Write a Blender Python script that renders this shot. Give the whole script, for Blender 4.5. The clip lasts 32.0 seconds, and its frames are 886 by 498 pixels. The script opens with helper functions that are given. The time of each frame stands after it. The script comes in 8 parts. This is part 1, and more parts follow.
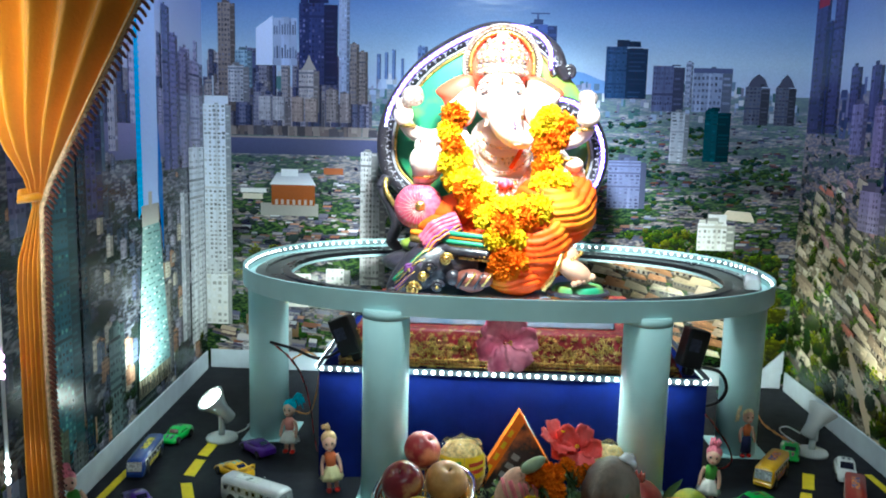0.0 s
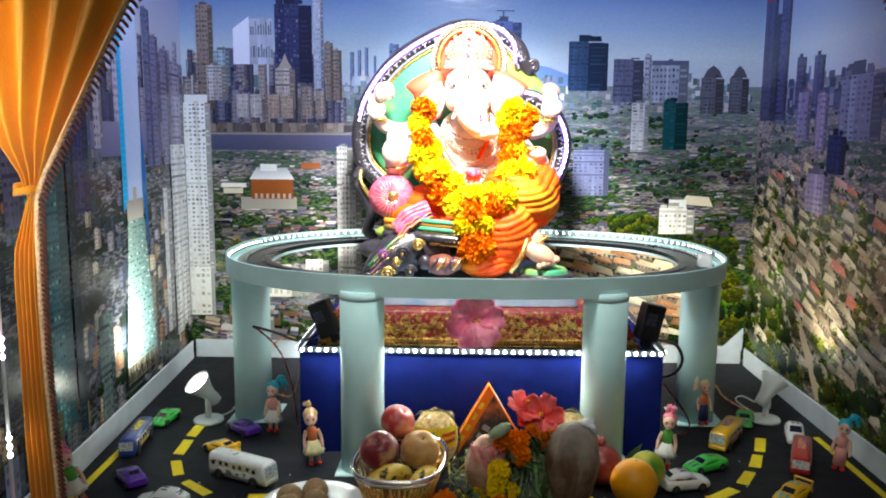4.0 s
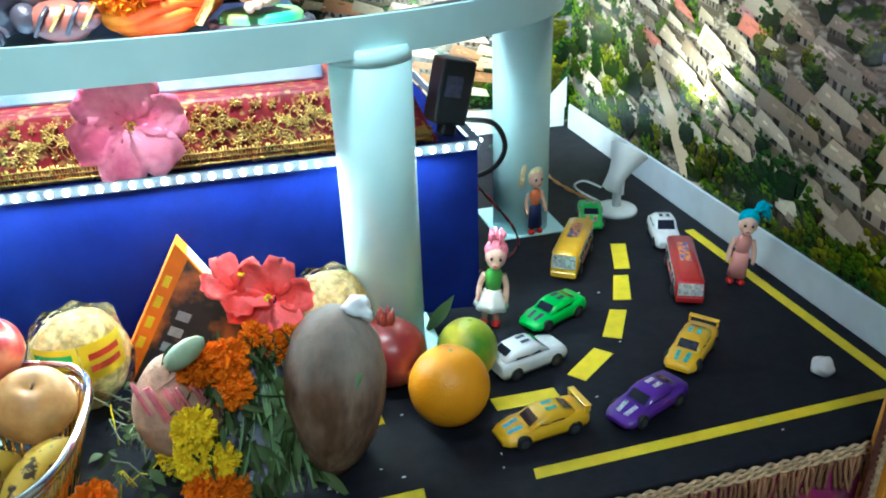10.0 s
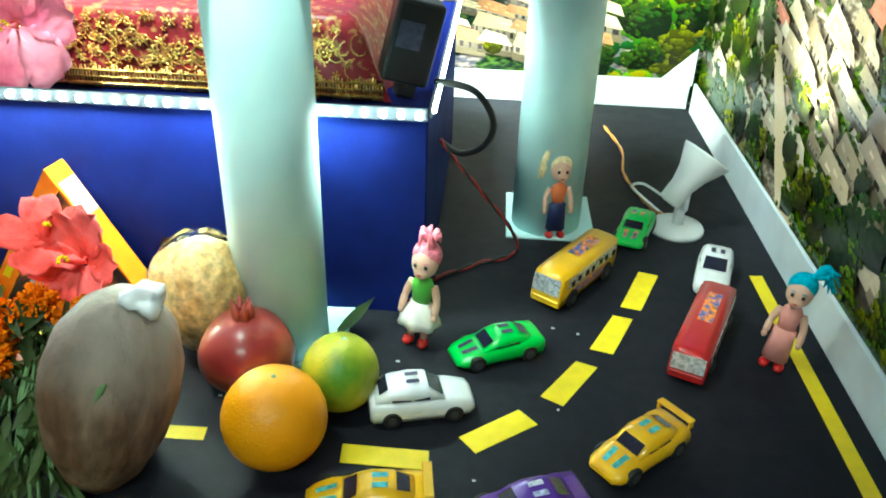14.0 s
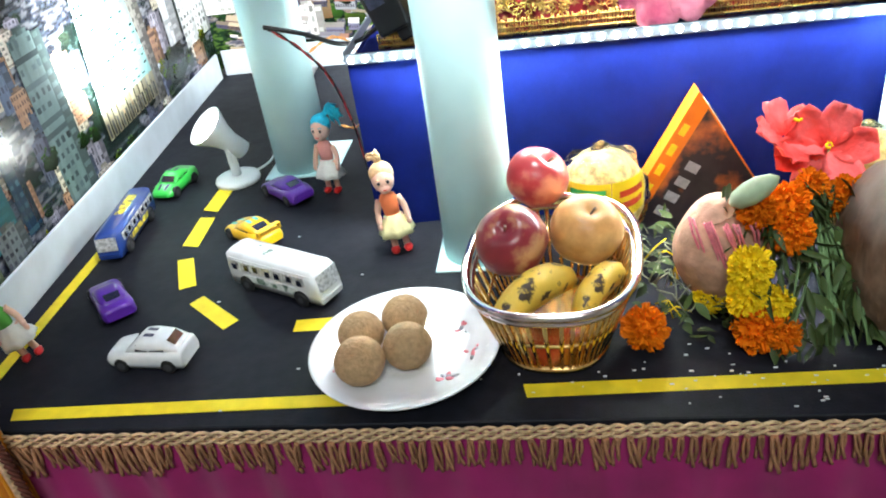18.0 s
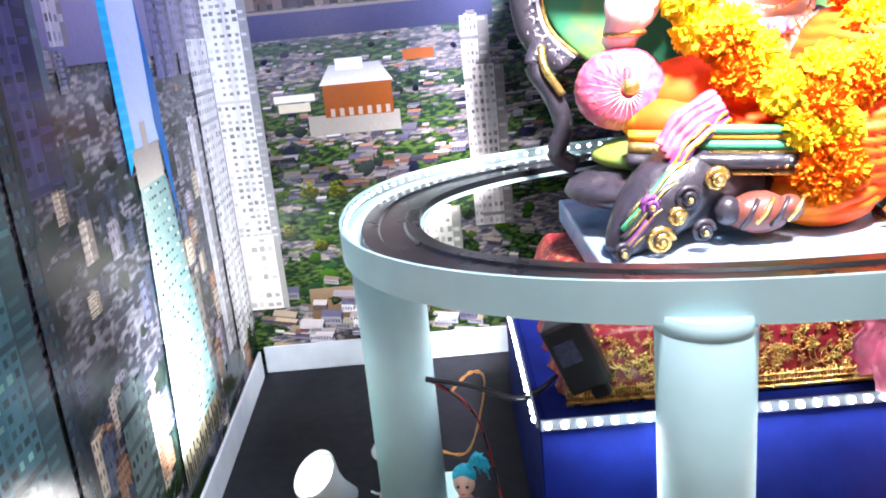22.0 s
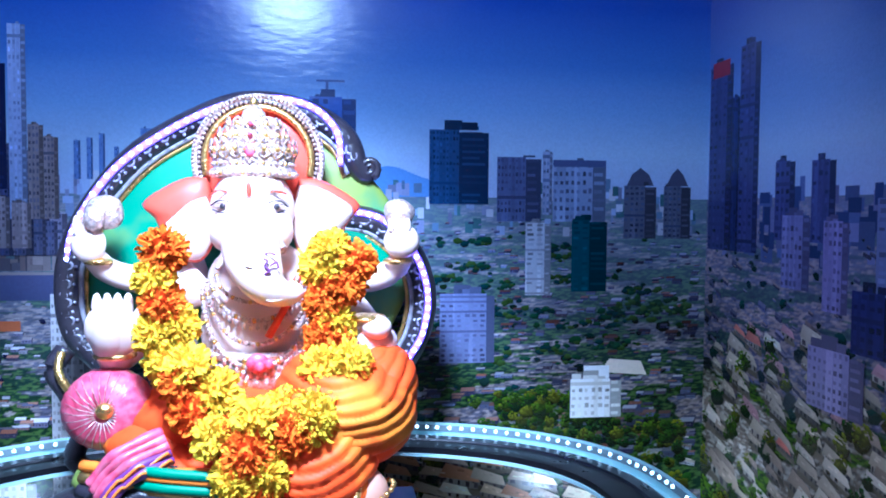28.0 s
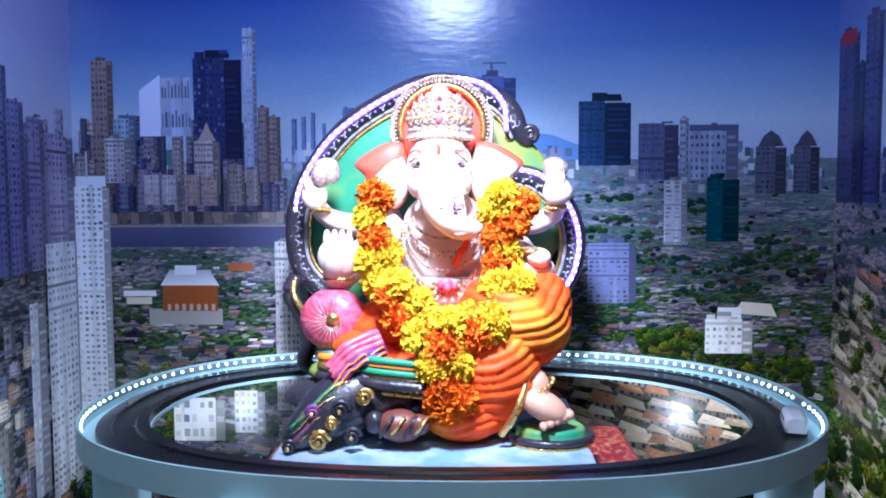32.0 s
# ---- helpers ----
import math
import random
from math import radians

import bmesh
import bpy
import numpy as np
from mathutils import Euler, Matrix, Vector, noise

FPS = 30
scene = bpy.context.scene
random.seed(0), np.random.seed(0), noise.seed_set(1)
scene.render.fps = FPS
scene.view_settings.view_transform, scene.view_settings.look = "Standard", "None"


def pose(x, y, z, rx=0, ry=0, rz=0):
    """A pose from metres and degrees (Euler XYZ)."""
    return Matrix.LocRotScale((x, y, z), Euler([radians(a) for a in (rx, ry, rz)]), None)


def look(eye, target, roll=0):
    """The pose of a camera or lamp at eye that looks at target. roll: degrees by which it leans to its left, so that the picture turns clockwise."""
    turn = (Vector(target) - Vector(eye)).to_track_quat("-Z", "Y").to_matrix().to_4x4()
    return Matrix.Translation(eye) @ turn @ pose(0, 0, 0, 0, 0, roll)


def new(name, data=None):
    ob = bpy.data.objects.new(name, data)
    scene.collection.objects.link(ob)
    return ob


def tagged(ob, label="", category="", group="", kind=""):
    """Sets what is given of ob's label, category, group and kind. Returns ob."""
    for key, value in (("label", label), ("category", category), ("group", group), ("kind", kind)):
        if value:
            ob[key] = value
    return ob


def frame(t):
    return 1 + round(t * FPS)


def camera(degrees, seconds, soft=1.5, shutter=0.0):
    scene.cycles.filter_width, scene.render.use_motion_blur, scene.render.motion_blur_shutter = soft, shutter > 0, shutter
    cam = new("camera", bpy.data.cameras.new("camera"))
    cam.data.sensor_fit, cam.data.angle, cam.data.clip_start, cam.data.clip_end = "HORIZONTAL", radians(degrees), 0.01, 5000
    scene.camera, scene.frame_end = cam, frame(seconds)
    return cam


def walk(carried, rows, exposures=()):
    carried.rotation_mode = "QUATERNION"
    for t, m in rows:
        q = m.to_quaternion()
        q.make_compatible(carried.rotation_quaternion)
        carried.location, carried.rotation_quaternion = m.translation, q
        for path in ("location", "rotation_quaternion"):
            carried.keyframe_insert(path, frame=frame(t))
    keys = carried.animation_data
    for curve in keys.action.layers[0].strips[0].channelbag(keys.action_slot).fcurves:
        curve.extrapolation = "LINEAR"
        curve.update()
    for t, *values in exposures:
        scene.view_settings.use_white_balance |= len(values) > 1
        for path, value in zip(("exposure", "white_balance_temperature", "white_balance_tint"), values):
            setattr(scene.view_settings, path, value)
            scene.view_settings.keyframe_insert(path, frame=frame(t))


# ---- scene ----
cam = camera(59.0, 32.0, 1.9)
PATH = [
    (0, (0.105, 0.183, 0.536), (0.013, 2.16, 0.251), 1.4),
    (0.5, (0.108, 0.131, 0.529), (0.025, 2.108, 0.237), 1.5),
    (1, (0.125, 0.11, 0.528), (0.065, 2.085, 0.217), 0.5),
    (1.5, (0.131, 0.098, 0.526), (0.062, 2.07, 0.201), 0.4),
    (2, (0.137, 0.094, 0.524), (0.095, 2.065, 0.186), 0.6),
    (2.5, (0.131, 0.095, 0.522), (0.078, 2.065, 0.184), 0.5),
    (4.5, (0.126, 0.118, 0.529), (0.08, 2.097, 0.246), 0.3),
    (5, (0.118, 0.161, 0.516), (0.083, 2.133, 0.184), 0.5),
    (5.5, (0.097, 0.25, 0.494), (-0.015, 2.203, 0.082), -0.2),
    (6, (0.065, 0.33, 0.481), (-0.029, 2.26, -0.032), -1.5),
    (6.5, (0.046, 0.409, 0.456), (-0.1, 2.307, -0.159), -3.1),
    (7, (0.039, 0.502, 0.443), (-0.149, 2.394, -0.178), -3.6),
    (7.5, (0.055, 0.561, 0.431), (-0.112, 2.419, -0.29), -3.6),
    (8, (0.105, 0.576, 0.436), (0.137, 2.428, -0.318), -2.6),
    (8.5, (0.143, 0.593, 0.434), (0.439, 2.42, -0.324), -0.6),
    (9, (0.189, 0.598, 0.433), (0.653, 2.384, -0.338), -1.3),
    (9.5, (0.212, 0.619, 0.43), (0.722, 2.38, -0.369), -1.1),
    (10, (0.251, 0.668, 0.415), (0.684, 2.41, -0.466), -2.0),
    (10.5, (0.321, 0.746, 0.383), (0.676, 2.491, -0.528), -0.1),
    (11, (0.408, 0.757, 0.379), (0.468, 2.513, -0.577), 0.3),
    (11.5, (0.459, 0.754, 0.384), (0.37, 2.5, -0.588), -0.1),
    (12, (0.483, 0.758, 0.385), (0.297, 2.487, -0.603), -0.4),
    (12.5, (0.504, 0.776, 0.38), (0.345, 2.499, -0.623), 0.7),
    (13, (0.513, 0.796, 0.378), (0.344, 2.507, -0.645), 1.0),
    (13.5, (0.52, 0.81, 0.379), (0.436, 2.529, -0.64), 2.0),
    (15.5, (0.319, 0.769, 0.377), (0.088, 2.504, -0.589), -0.9),
    (16, (0.262, 0.729, 0.379), (0.023, 2.457, -0.599), -3.2),
    (16.5, (0.252, 0.706, 0.385), (0.014, 2.429, -0.602), -1.9),
    (17, (0.187, 0.706, 0.38), (-0.113, 2.4, -0.641), -4.2),
    (17.5, (0.084, 0.693, 0.392), (-0.185, 2.394, -0.625), -9.1),
    (18, (0.055, 0.657, 0.39), (-0.26, 2.34, -0.643), -8.7),
    (18.5, (0.009, 0.664, 0.394), (-0.271, 2.35, -0.644), -9.6),
    (19, (-0.078, 0.73, 0.399), (-0.244, 2.437, -0.63), -11.5),
    (19.5, (-0.133, 0.771, 0.396), (-0.24, 2.451, -0.683), -10.6),
    (20, (-0.159, 0.788, 0.398), (-0.265, 2.461, -0.693), -10.5),
    (20.5, (-0.173, 0.799, 0.396), (-0.262, 2.478, -0.687), -9.8),
    (21, (-0.179, 0.805, 0.405), (-0.286, 2.509, -0.638), -9.9),
    (21.5, (-0.197, 0.811, 0.428), (-0.243, 2.647, -0.364), -4.9),
    (22, (-0.189, 0.788, 0.49), (-0.231, 2.709, -0.063), -5.6),
    (22.5, (-0.14, 0.76, 0.527), (-0.249, 2.721, 0.15), -3.7),
    (23, (-0.114, 0.76, 0.567), (-0.223, 2.746, 0.356), -2.4),
    (23.5, (-0.108, 0.755, 0.589), (-0.232, 2.748, 0.477), -2.2),
    (24, (-0.107, 0.75, 0.607), (-0.248, 2.744, 0.585), -2.3),
    (24.5, (-0.097, 0.745, 0.604), (-0.248, 2.74, 0.591), -2.1),
    (26.5, (0.051, 0.792, 0.61), (0.169, 2.787, 0.519), -0.5),
    (27, (0.132, 0.779, 0.606), (0.272, 2.772, 0.505), -0.3),
    (27.5, (0.187, 0.77, 0.605), (0.352, 2.76, 0.497), 0.3),
    (28, (0.223, 0.769, 0.613), (0.502, 2.747, 0.519), 0.4),
    (28.5, (0.254, 0.755, 0.611), (0.601, 2.723, 0.528), -0.5),
    (29, (0.239, 0.755, 0.588), (0.533, 2.73, 0.463), -1.3),
    (29.5, (0.197, 0.749, 0.575), (0.302, 2.734, 0.358), -1.9),
    (30, (0.187, 0.734, 0.563), (0.197, 2.721, 0.332), -1.5),
    (30.5, (0.187, 0.707, 0.56), (0.164, 2.693, 0.323), -0.2),
    (31, (0.184, 0.661, 0.556), (0.108, 2.644, 0.312), -1.1),
    (31.5, (0.183, 0.607, 0.566), (0.152, 2.602, 0.426), -0.8),
    (32, (0.181, 0.56, 0.569), (0.107, 2.555, 0.442), -0.3),
]
EXPOSURES = [(0.0, 0.2, 5800, -16), (1.0, 0.3, 7100, -4), (2.0, 0.25, 6900, 6), (5.0, 0.4, 6900, -5), (6.0, 0.4, 6200, 0), (7.0, 0.5, 6200, 10), (8.0, 0.8, 6000, -18), (9.0, 1.2, 6200, -16), (10.0, 1.5, 5400, -14), (11.0, 1.75, 5400, -12), (13.5, 1.85, 6200, -26), (16.0, 1.75, 6400, -17), (18.0, 1.9, 6400, 0), (20.0, 1.95, 6300, -4),
             (21.0, 2.0, 6300, -2), (22.0, 1.2, 6300, 14), (23.0, 0.2, 7600, 60), (24.0, 0.05, 5250, 34), (24.5, 0.0, 5250, 34), (27.0, -0.45, 7900, 36), (28.0, -0.5, 4200, 6), (28.5, -0.40, 4150, -26), (29.0, -0.25, 4050, -42), (30.0, -0.40, 7250, -2), (31.0, -0.45, 7800, 26), (32.0, -0.4, 4950, 12)]
walk(cam, [(t, look(eye, target, roll)) for t, eye, target, roll in PATH], EXPOSURES)

# ---- light ----
world = bpy.data.worlds.new("room_air")
scene.world = world
world.use_nodes = True
world.node_tree.nodes["Background"].inputs["Color"].default_value = (0.75, 0.82, 1.0, 1)
world.node_tree.nodes["Background"].inputs["Strength"].default_value = 0.02


def lamp(name, kind, at, energy, colour, target=None, size=0.02, spot=None, blend=0.5):
    data = bpy.data.lights.new(name, kind)
    data.energy, data.color = energy, colour
    if kind == "AREA":
        data.shape, data.size, data.size_y = "RECTANGLE", size[0], size[1]
    else:
        data.shadow_soft_size = size
    if kind == "SPOT":
        data.spot_size, data.spot_blend = radians(spot), blend
    ob = new(name, data)
    ob.matrix_world = look(at, target) if target else Matrix.Translation(at)
    return ob


# Unseen fill added to light the front; no such source is known.
lamp("added_room_fill", "AREA", (0.15, -0.6, 1.88), 8.0, (0.9, 0.96, 1.0), (0.15, 1.2, 0.2), (1.2, 0.06))
lamp("show_spotlight", "SPOT", (0.12, 1.12, 1.12), 128.0, (0.98, 0.95, 1.0), (0.145, 1.66, 0.49), 0.09, 48, 0.6)
lamp("show_spotlight_spill", "SPOT", (0.12, 1.12, 1.12), 28.0, (0.93, 0.94, 1.0), (0.10, 1.72, 0.74), 0.09, 122, 0.55)
lamp("left_spot_bulb", "SPOT", (-0.392, 1.49, 0.135), 3.6, (0.94, 0.97, 1.0), (-0.52, 1.53, 0.20), 0.012, 120, 0.6)
# Fill added for the east backdrop; the lamp standing here is unlit.
lamp("added_right_wall_fill", "SPOT", (0.735, 1.50, 0.13), 0.7, (1.0, 0.95, 0.85), (0.82, 1.50, 0.26), 0.012, 110, 0.6)
lamp("back_left_bulb", "SPOT", (-0.285, 1.66, 0.13), 1.1, (0.95, 0.98, 1.0), (-0.36, 1.93, 0.15), 0.012, 130, 0.7)
lamp("back_right_bulb", "SPOT", (0.600, 1.66, 0.13), 1.9, (1.0, 0.97, 0.92), (0.70, 1.93, 0.15), 0.012, 135, 0.7)
lamp("tray_strip_light", "AREA", (0.15, 1.335, 0.176), 0.95, (0.93, 0.97, 1.0), (0.15, 1.20, 0.0), (0.56, 0.008))

# Fill added in front of the curtain to brighten it, apart from its LED string.
lamp("added_curtain_fill", "AREA", (-0.40, 0.86, 0.74), 1.15, (1.0, 0.94, 1.0), (-0.47, 1.06, 0.76), (0.02, 0.8))

# ---- materials ----


def mat(name, colour, rough=0.5, metal=0.0, vary=0.12, grain=60.0, bump=0.0, bump_grain=None, second=None, patch=0.0, patch_grain=8.0,
        coat=0.0, emit=0.0, transmission=0.0, ior=1.45, sheen=0.0, random_vary=0.0, attribute="", coords="Object", sub=0.0, rough_vary=0.1, spec=0.5):
    m = bpy.data.materials.new(name)
    m.use_nodes = True
    nt = m.node_tree
    b = nt.nodes["Principled BSDF"]
    link = nt.links.new
    tc = nt.nodes.new("ShaderNodeTexCoord")
    src = tc.outputs[coords]

    def noise_at(scale, detail=4.0):
        n = nt.nodes.new("ShaderNodeTexNoise")
        n.inputs["Scale"].default_value, n.inputs["Detail"].default_value = scale, detail
        link(src, n.inputs["Vector"])
        return n.outputs["Fac"]

    def mix(a, c, fac, mode="MIX"):
        x = nt.nodes.new("ShaderNodeMix")
        x.data_type, x.blend_type = "RGBA", mode
        for v, s in ((a, x.inputs[6]), (c, x.inputs[7])):
            if isinstance(v, tuple):
                s.default_value = v
            else:
                link(v, s)
        if isinstance(fac, float):
            x.inputs[0].default_value = fac
        else:
            link(fac, x.inputs[0])
        return x.outputs[2]

    def ramp(fac, lo, hi):
        r = nt.nodes.new("ShaderNodeMapRange")
        r.inputs[1].default_value, r.inputs[2].default_value = lo, hi
        link(fac, r.inputs[0])
        return r.outputs[0]

    col = (*colour, 1)
    if attribute:
        a = nt.nodes.new("ShaderNodeVertexColor")
        a.layer_name = attribute
        col = a.outputs["Color"]
    if second:
        col = mix(col, (*second, 1), ramp(noise_at(patch_grain), 0.5 - patch * 0.5, 0.5 + 0.12))
    if vary:
        hi = mix(col, (1 + vary, 1 + vary, 1 + vary, 1), 1.0, "MULTIPLY")
        lo = mix(col, (1 - vary, 1 - vary, 1 - vary, 1), 1.0, "MULTIPLY")
        col = mix(lo, hi, ramp(noise_at(grain), 0.3, 0.7))
    if random_vary:
        info = nt.nodes.new("ShaderNodeObjectInfo")
        dk = mix(col, (1 - random_vary,) * 3 + (1,), 1.0, "MULTIPLY")
        col = mix(col, dk, info.outputs["Random"])
    if isinstance(col, tuple):
        b.inputs["Base Color"].default_value = col
    else:
        link(col, b.inputs["Base Color"])
    if rough_vary:
        r = nt.nodes.new("ShaderNodeMapRange")
        r.inputs[3].default_value, r.inputs[4].default_value = max(0.02, rough - rough_vary), min(1, rough + rough_vary)
        link(noise_at(grain * 0.4), r.inputs[0])
        link(r.outputs[0], b.inputs["Roughness"])
    else:
        b.inputs["Roughness"].default_value = rough
    b.inputs["Metallic"].default_value = metal
    b.inputs["Specular IOR Level"].default_value = spec
    b.inputs["Coat Weight"].default_value = coat
    b.inputs["Coat Roughness"].default_value = 0.12
    b.inputs["Transmission Weight"].default_value = transmission
    b.inputs["IOR"].default_value = ior
    b.inputs["Sheen Weight"].default_value = sheen
    if sub:
        b.inputs["Subsurface Weight"].default_value = sub
        b.inputs["Subsurface Radius"].default_value = (0.01, 0.005, 0.004)
    if emit:
        b.inputs["Emission Color"].default_value = (*colour, 1)
        b.inputs["Emission Strength"].default_value = emit
    if bump:
        n = nt.nodes.new("ShaderNodeBump")
        n.inputs["Strength"].default_value, n.inputs["Distance"].default_value = 1.0, bump
        link(noise_at(bump_grain or grain, 5.0), n.inputs["Height"])
        link(n.outputs["Normal"], b.inputs["Normal"])
    return m


M_PRINT = mat("printed_vinyl", (0.5, 0.5, 0.5), 0.22, vary=0.06, grain=300, bump=0.0006, bump_grain=9, attribute="Col", rough_vary=0.06)
nt = M_PRINT.node_tree
tc, mp, rip, bp2 = (nt.nodes.new(k) for k in ("ShaderNodeTexCoord", "ShaderNodeMapping", "ShaderNodeTexNoise", "ShaderNodeBump"))
mp.inputs["Scale"].default_value = (30, 30, 90)
rip.inputs["Scale"].default_value, rip.inputs["Detail"].default_value = 1.0, 3.0
bp2.inputs["Distance"].default_value = 0.0004
nt.links.new(tc.outputs["Object"], mp.inputs["Vector"])
nt.links.new(mp.outputs["Vector"], rip.inputs["Vector"])
nt.links.new(rip.outputs["Fac"], bp2.inputs["Height"])
for k in nt.nodes:
    if k.type == "BSDF_PRINCIPLED":
        nt.links.new(k.inputs["Normal"].links[0].from_socket, bp2.inputs["Normal"])
        nt.links.new(bp2.outputs["Normal"], k.inputs["Normal"])
M_FLOOR = mat("black_felt_paper", (0.0085, 0.009, 0.014), 0.6, spec=0.22, vary=0.25, grain=90, bump=0.0002, bump_grain=500, second=(0.013, 0.013, 0.018), patch=0.05, patch_grain=5)
M_TAPE = mat("yellow_paper", (0.85, 0.66, 0.02), 0.6, vary=0.08, grain=80, bump=0.0001, bump_grain=300, random_vary=0.08)
M_SKIRT = mat("white_foam_board", (0.62, 0.68, 0.74), 0.5, vary=0.08, grain=30, bump=0.0002)
M_MINT = mat("mint_card", (0.52, 0.75, 0.75), 0.55, vary=0.06, grain=18, bump=0.0005, bump_grain=14, second=(0.57, 0.79, 0.79), patch=0.2, patch_grain=6)
M_BLUE = mat("royal_blue_cloth", (0.0030, 0.0085, 0.100), 0.8, spec=0.12, vary=0.15, grain=35, bump=0.0015, bump_grain=22, sheen=0.0, second=(0.004, 0.010, 0.10), patch=0.2, patch_grain=9)
M_WALL = mat("room_paint", (0.6, 0.6, 0.58), 0.8, vary=0.06, grain=8)
M_ROOM_FLOOR = mat("room_floor_tile", (0.35, 0.3, 0.27), 0.4, vary=0.1, grain=6)
M_BLACK = mat("black_plastic", (0.012, 0.012, 0.014), 0.4, vary=0.1, grain=90)
M_WHITE_PLASTIC = mat("white_plastic", (0.78, 0.79, 0.80), 0.35, vary=0.05, grain=50, coat=0.2)
M_LED = mat("led_white", (0.88, 0.95, 1.0), 0.4, vary=0, rough_vary=0, emit=27)
# Faint glow added to the tape, standing in for bloom between the diodes.
M_LED_TAPE = mat("led_tape_added_glow", (0.10, 0.115, 0.14), 0.5, vary=0, rough_vary=0, emit=0.2)
M_LED_RING = mat("led_ring_white", (0.86, 0.95, 1.0), 0.4, vary=0, rough_vary=0, emit=8)
M_LED_BLUE = mat("led_violet", (0.50, 0.48, 1.0), 0.4, vary=0, rough_vary=0, emit=26)
M_LED_VIOLET = mat("led_violet_strip", (0.22, 0.10, 1.0), 0.4, vary=0, rough_vary=0, emit=7)
M_TAPE_GREY = mat("led_tape_grey", (0.22, 0.27, 0.28), 0.5, vary=0.1, grain=60)
M_TRACK = mat("black_track", (0.010, 0.010, 0.012), 0.3, vary=0.2, grain=60)

# ---- building helpers ----


def link_mesh(name, bm, material, parent=None, label="", smooth=False):
    me = bpy.data.meshes.new(name)
    if smooth:
        for f in bm.faces:
            f.smooth = True
    bm.to_mesh(me)
    bm.free()
    for x in material if isinstance(material, (list, tuple)) else [material]:
        me.materials.append(x)
    ob = new(name, me)
    if parent:
        ob.parent = parent
    if label:
        ob["label"] = label
    return ob


def part(name, bm, material, parent, label="", smooth=False):
    return link_mesh(name, bm, material, parent, label, smooth)


def thing(name, at, label, category, rz=0.0, group="", rx=0.0, ry=0.0, scale=1.0):
    ob = new(name)
    ob.empty_display_size = 0.02
    ob.matrix_world = pose(*at, rx, ry, rz) @ Matrix.Scale(scale, 4)
    return tagged(ob, label, category, group)


def box(bm, c, s, bevel=0.0, seg=1, mi=0, m=None):
    mm = Matrix.Translation(c) @ Matrix.Diagonal((*s, 1))
    r = bmesh.ops.create_cube(bm, size=1, matrix=(m @ mm) if m else mm)
    vs = r["verts"]
    fs = list({f for v in vs for f in v.link_faces})
    for f in fs:
        f.material_index = mi
    if bevel:
        es = list({e for v in vs for e in v.link_edges})
        r2 = bmesh.ops.bevel(bm, geom=es, offset=bevel, segments=seg, affect="EDGES", profile=0.5)
        for f in r2["faces"]:
            f.material_index = mi
    return bm


def lathe(bm, prof, n=24, m=None, mi=0, sx=1.0, sy=1.0, wob=None):
    """Turn a profile of (radius, height) about z."""
    rings = []
    for r, z in prof:
        row = []
        for i in range(n):
            a = 2 * math.pi * i / n
            k = wob(a, z) if wob else 1.0
            p = Vector((r * k * math.cos(a) * sx, r * k * math.sin(a) * sy, z))
            row.append(bm.verts.new(m @ p if m else p))
        rings.append(row)
    for a, b in zip(rings, rings[1:]):
        for i in range(n):
            f = bm.faces.new((a[i], a[(i + 1) % n], b[(i + 1) % n], b[i]))
            f.material_index, f.smooth = mi, True
    for row, flip in ((rings[0], True), (rings[-1], False)):
        f = bm.faces.new(row[::-1] if flip else row)
        f.material_index = mi
    return bm


def ball(bm, c, s, u=20, v=12, m=None, mi=0, rot=None, lump=0.0, freq=20.0):
    """An ellipsoid, slightly lumpy if asked."""
    c = Vector(c)

    def at(d):
        p = Vector((d[0] * s[0], d[1] * s[1], d[2] * s[2]))
        p = c + (rot @ p if rot else p)
        if m:
            p = m @ p
        if lump:
            p += (p - c) * lump * noise.noise(p * freq)
        return bm.verts.new(p)

    rows = []
    for j in range(1, v):
        th = math.pi * j / v
        rows.append([at((math.sin(th) * math.cos(2 * math.pi * i / u), math.sin(th) * math.sin(2 * math.pi * i / u), math.cos(th))) for i in range(u)])
    n0, n1 = at((0, 0, 1)), at((0, 0, -1))
    fs = []
    for p, q in zip(rows, rows[1:]):
        fs += [bm.faces.new((p[i], q[i], q[(i + 1) % u], p[(i + 1) % u])) for i in range(u)]
    fs += [bm.faces.new((n0, rows[0][i], rows[0][(i + 1) % u])) for i in range(u)]
    fs += [bm.faces.new((n1, rows[-1][(i + 1) % u], rows[-1][i])) for i in range(u)]
    for f in fs:
        f.material_index, f.smooth = mi, True
    return bm


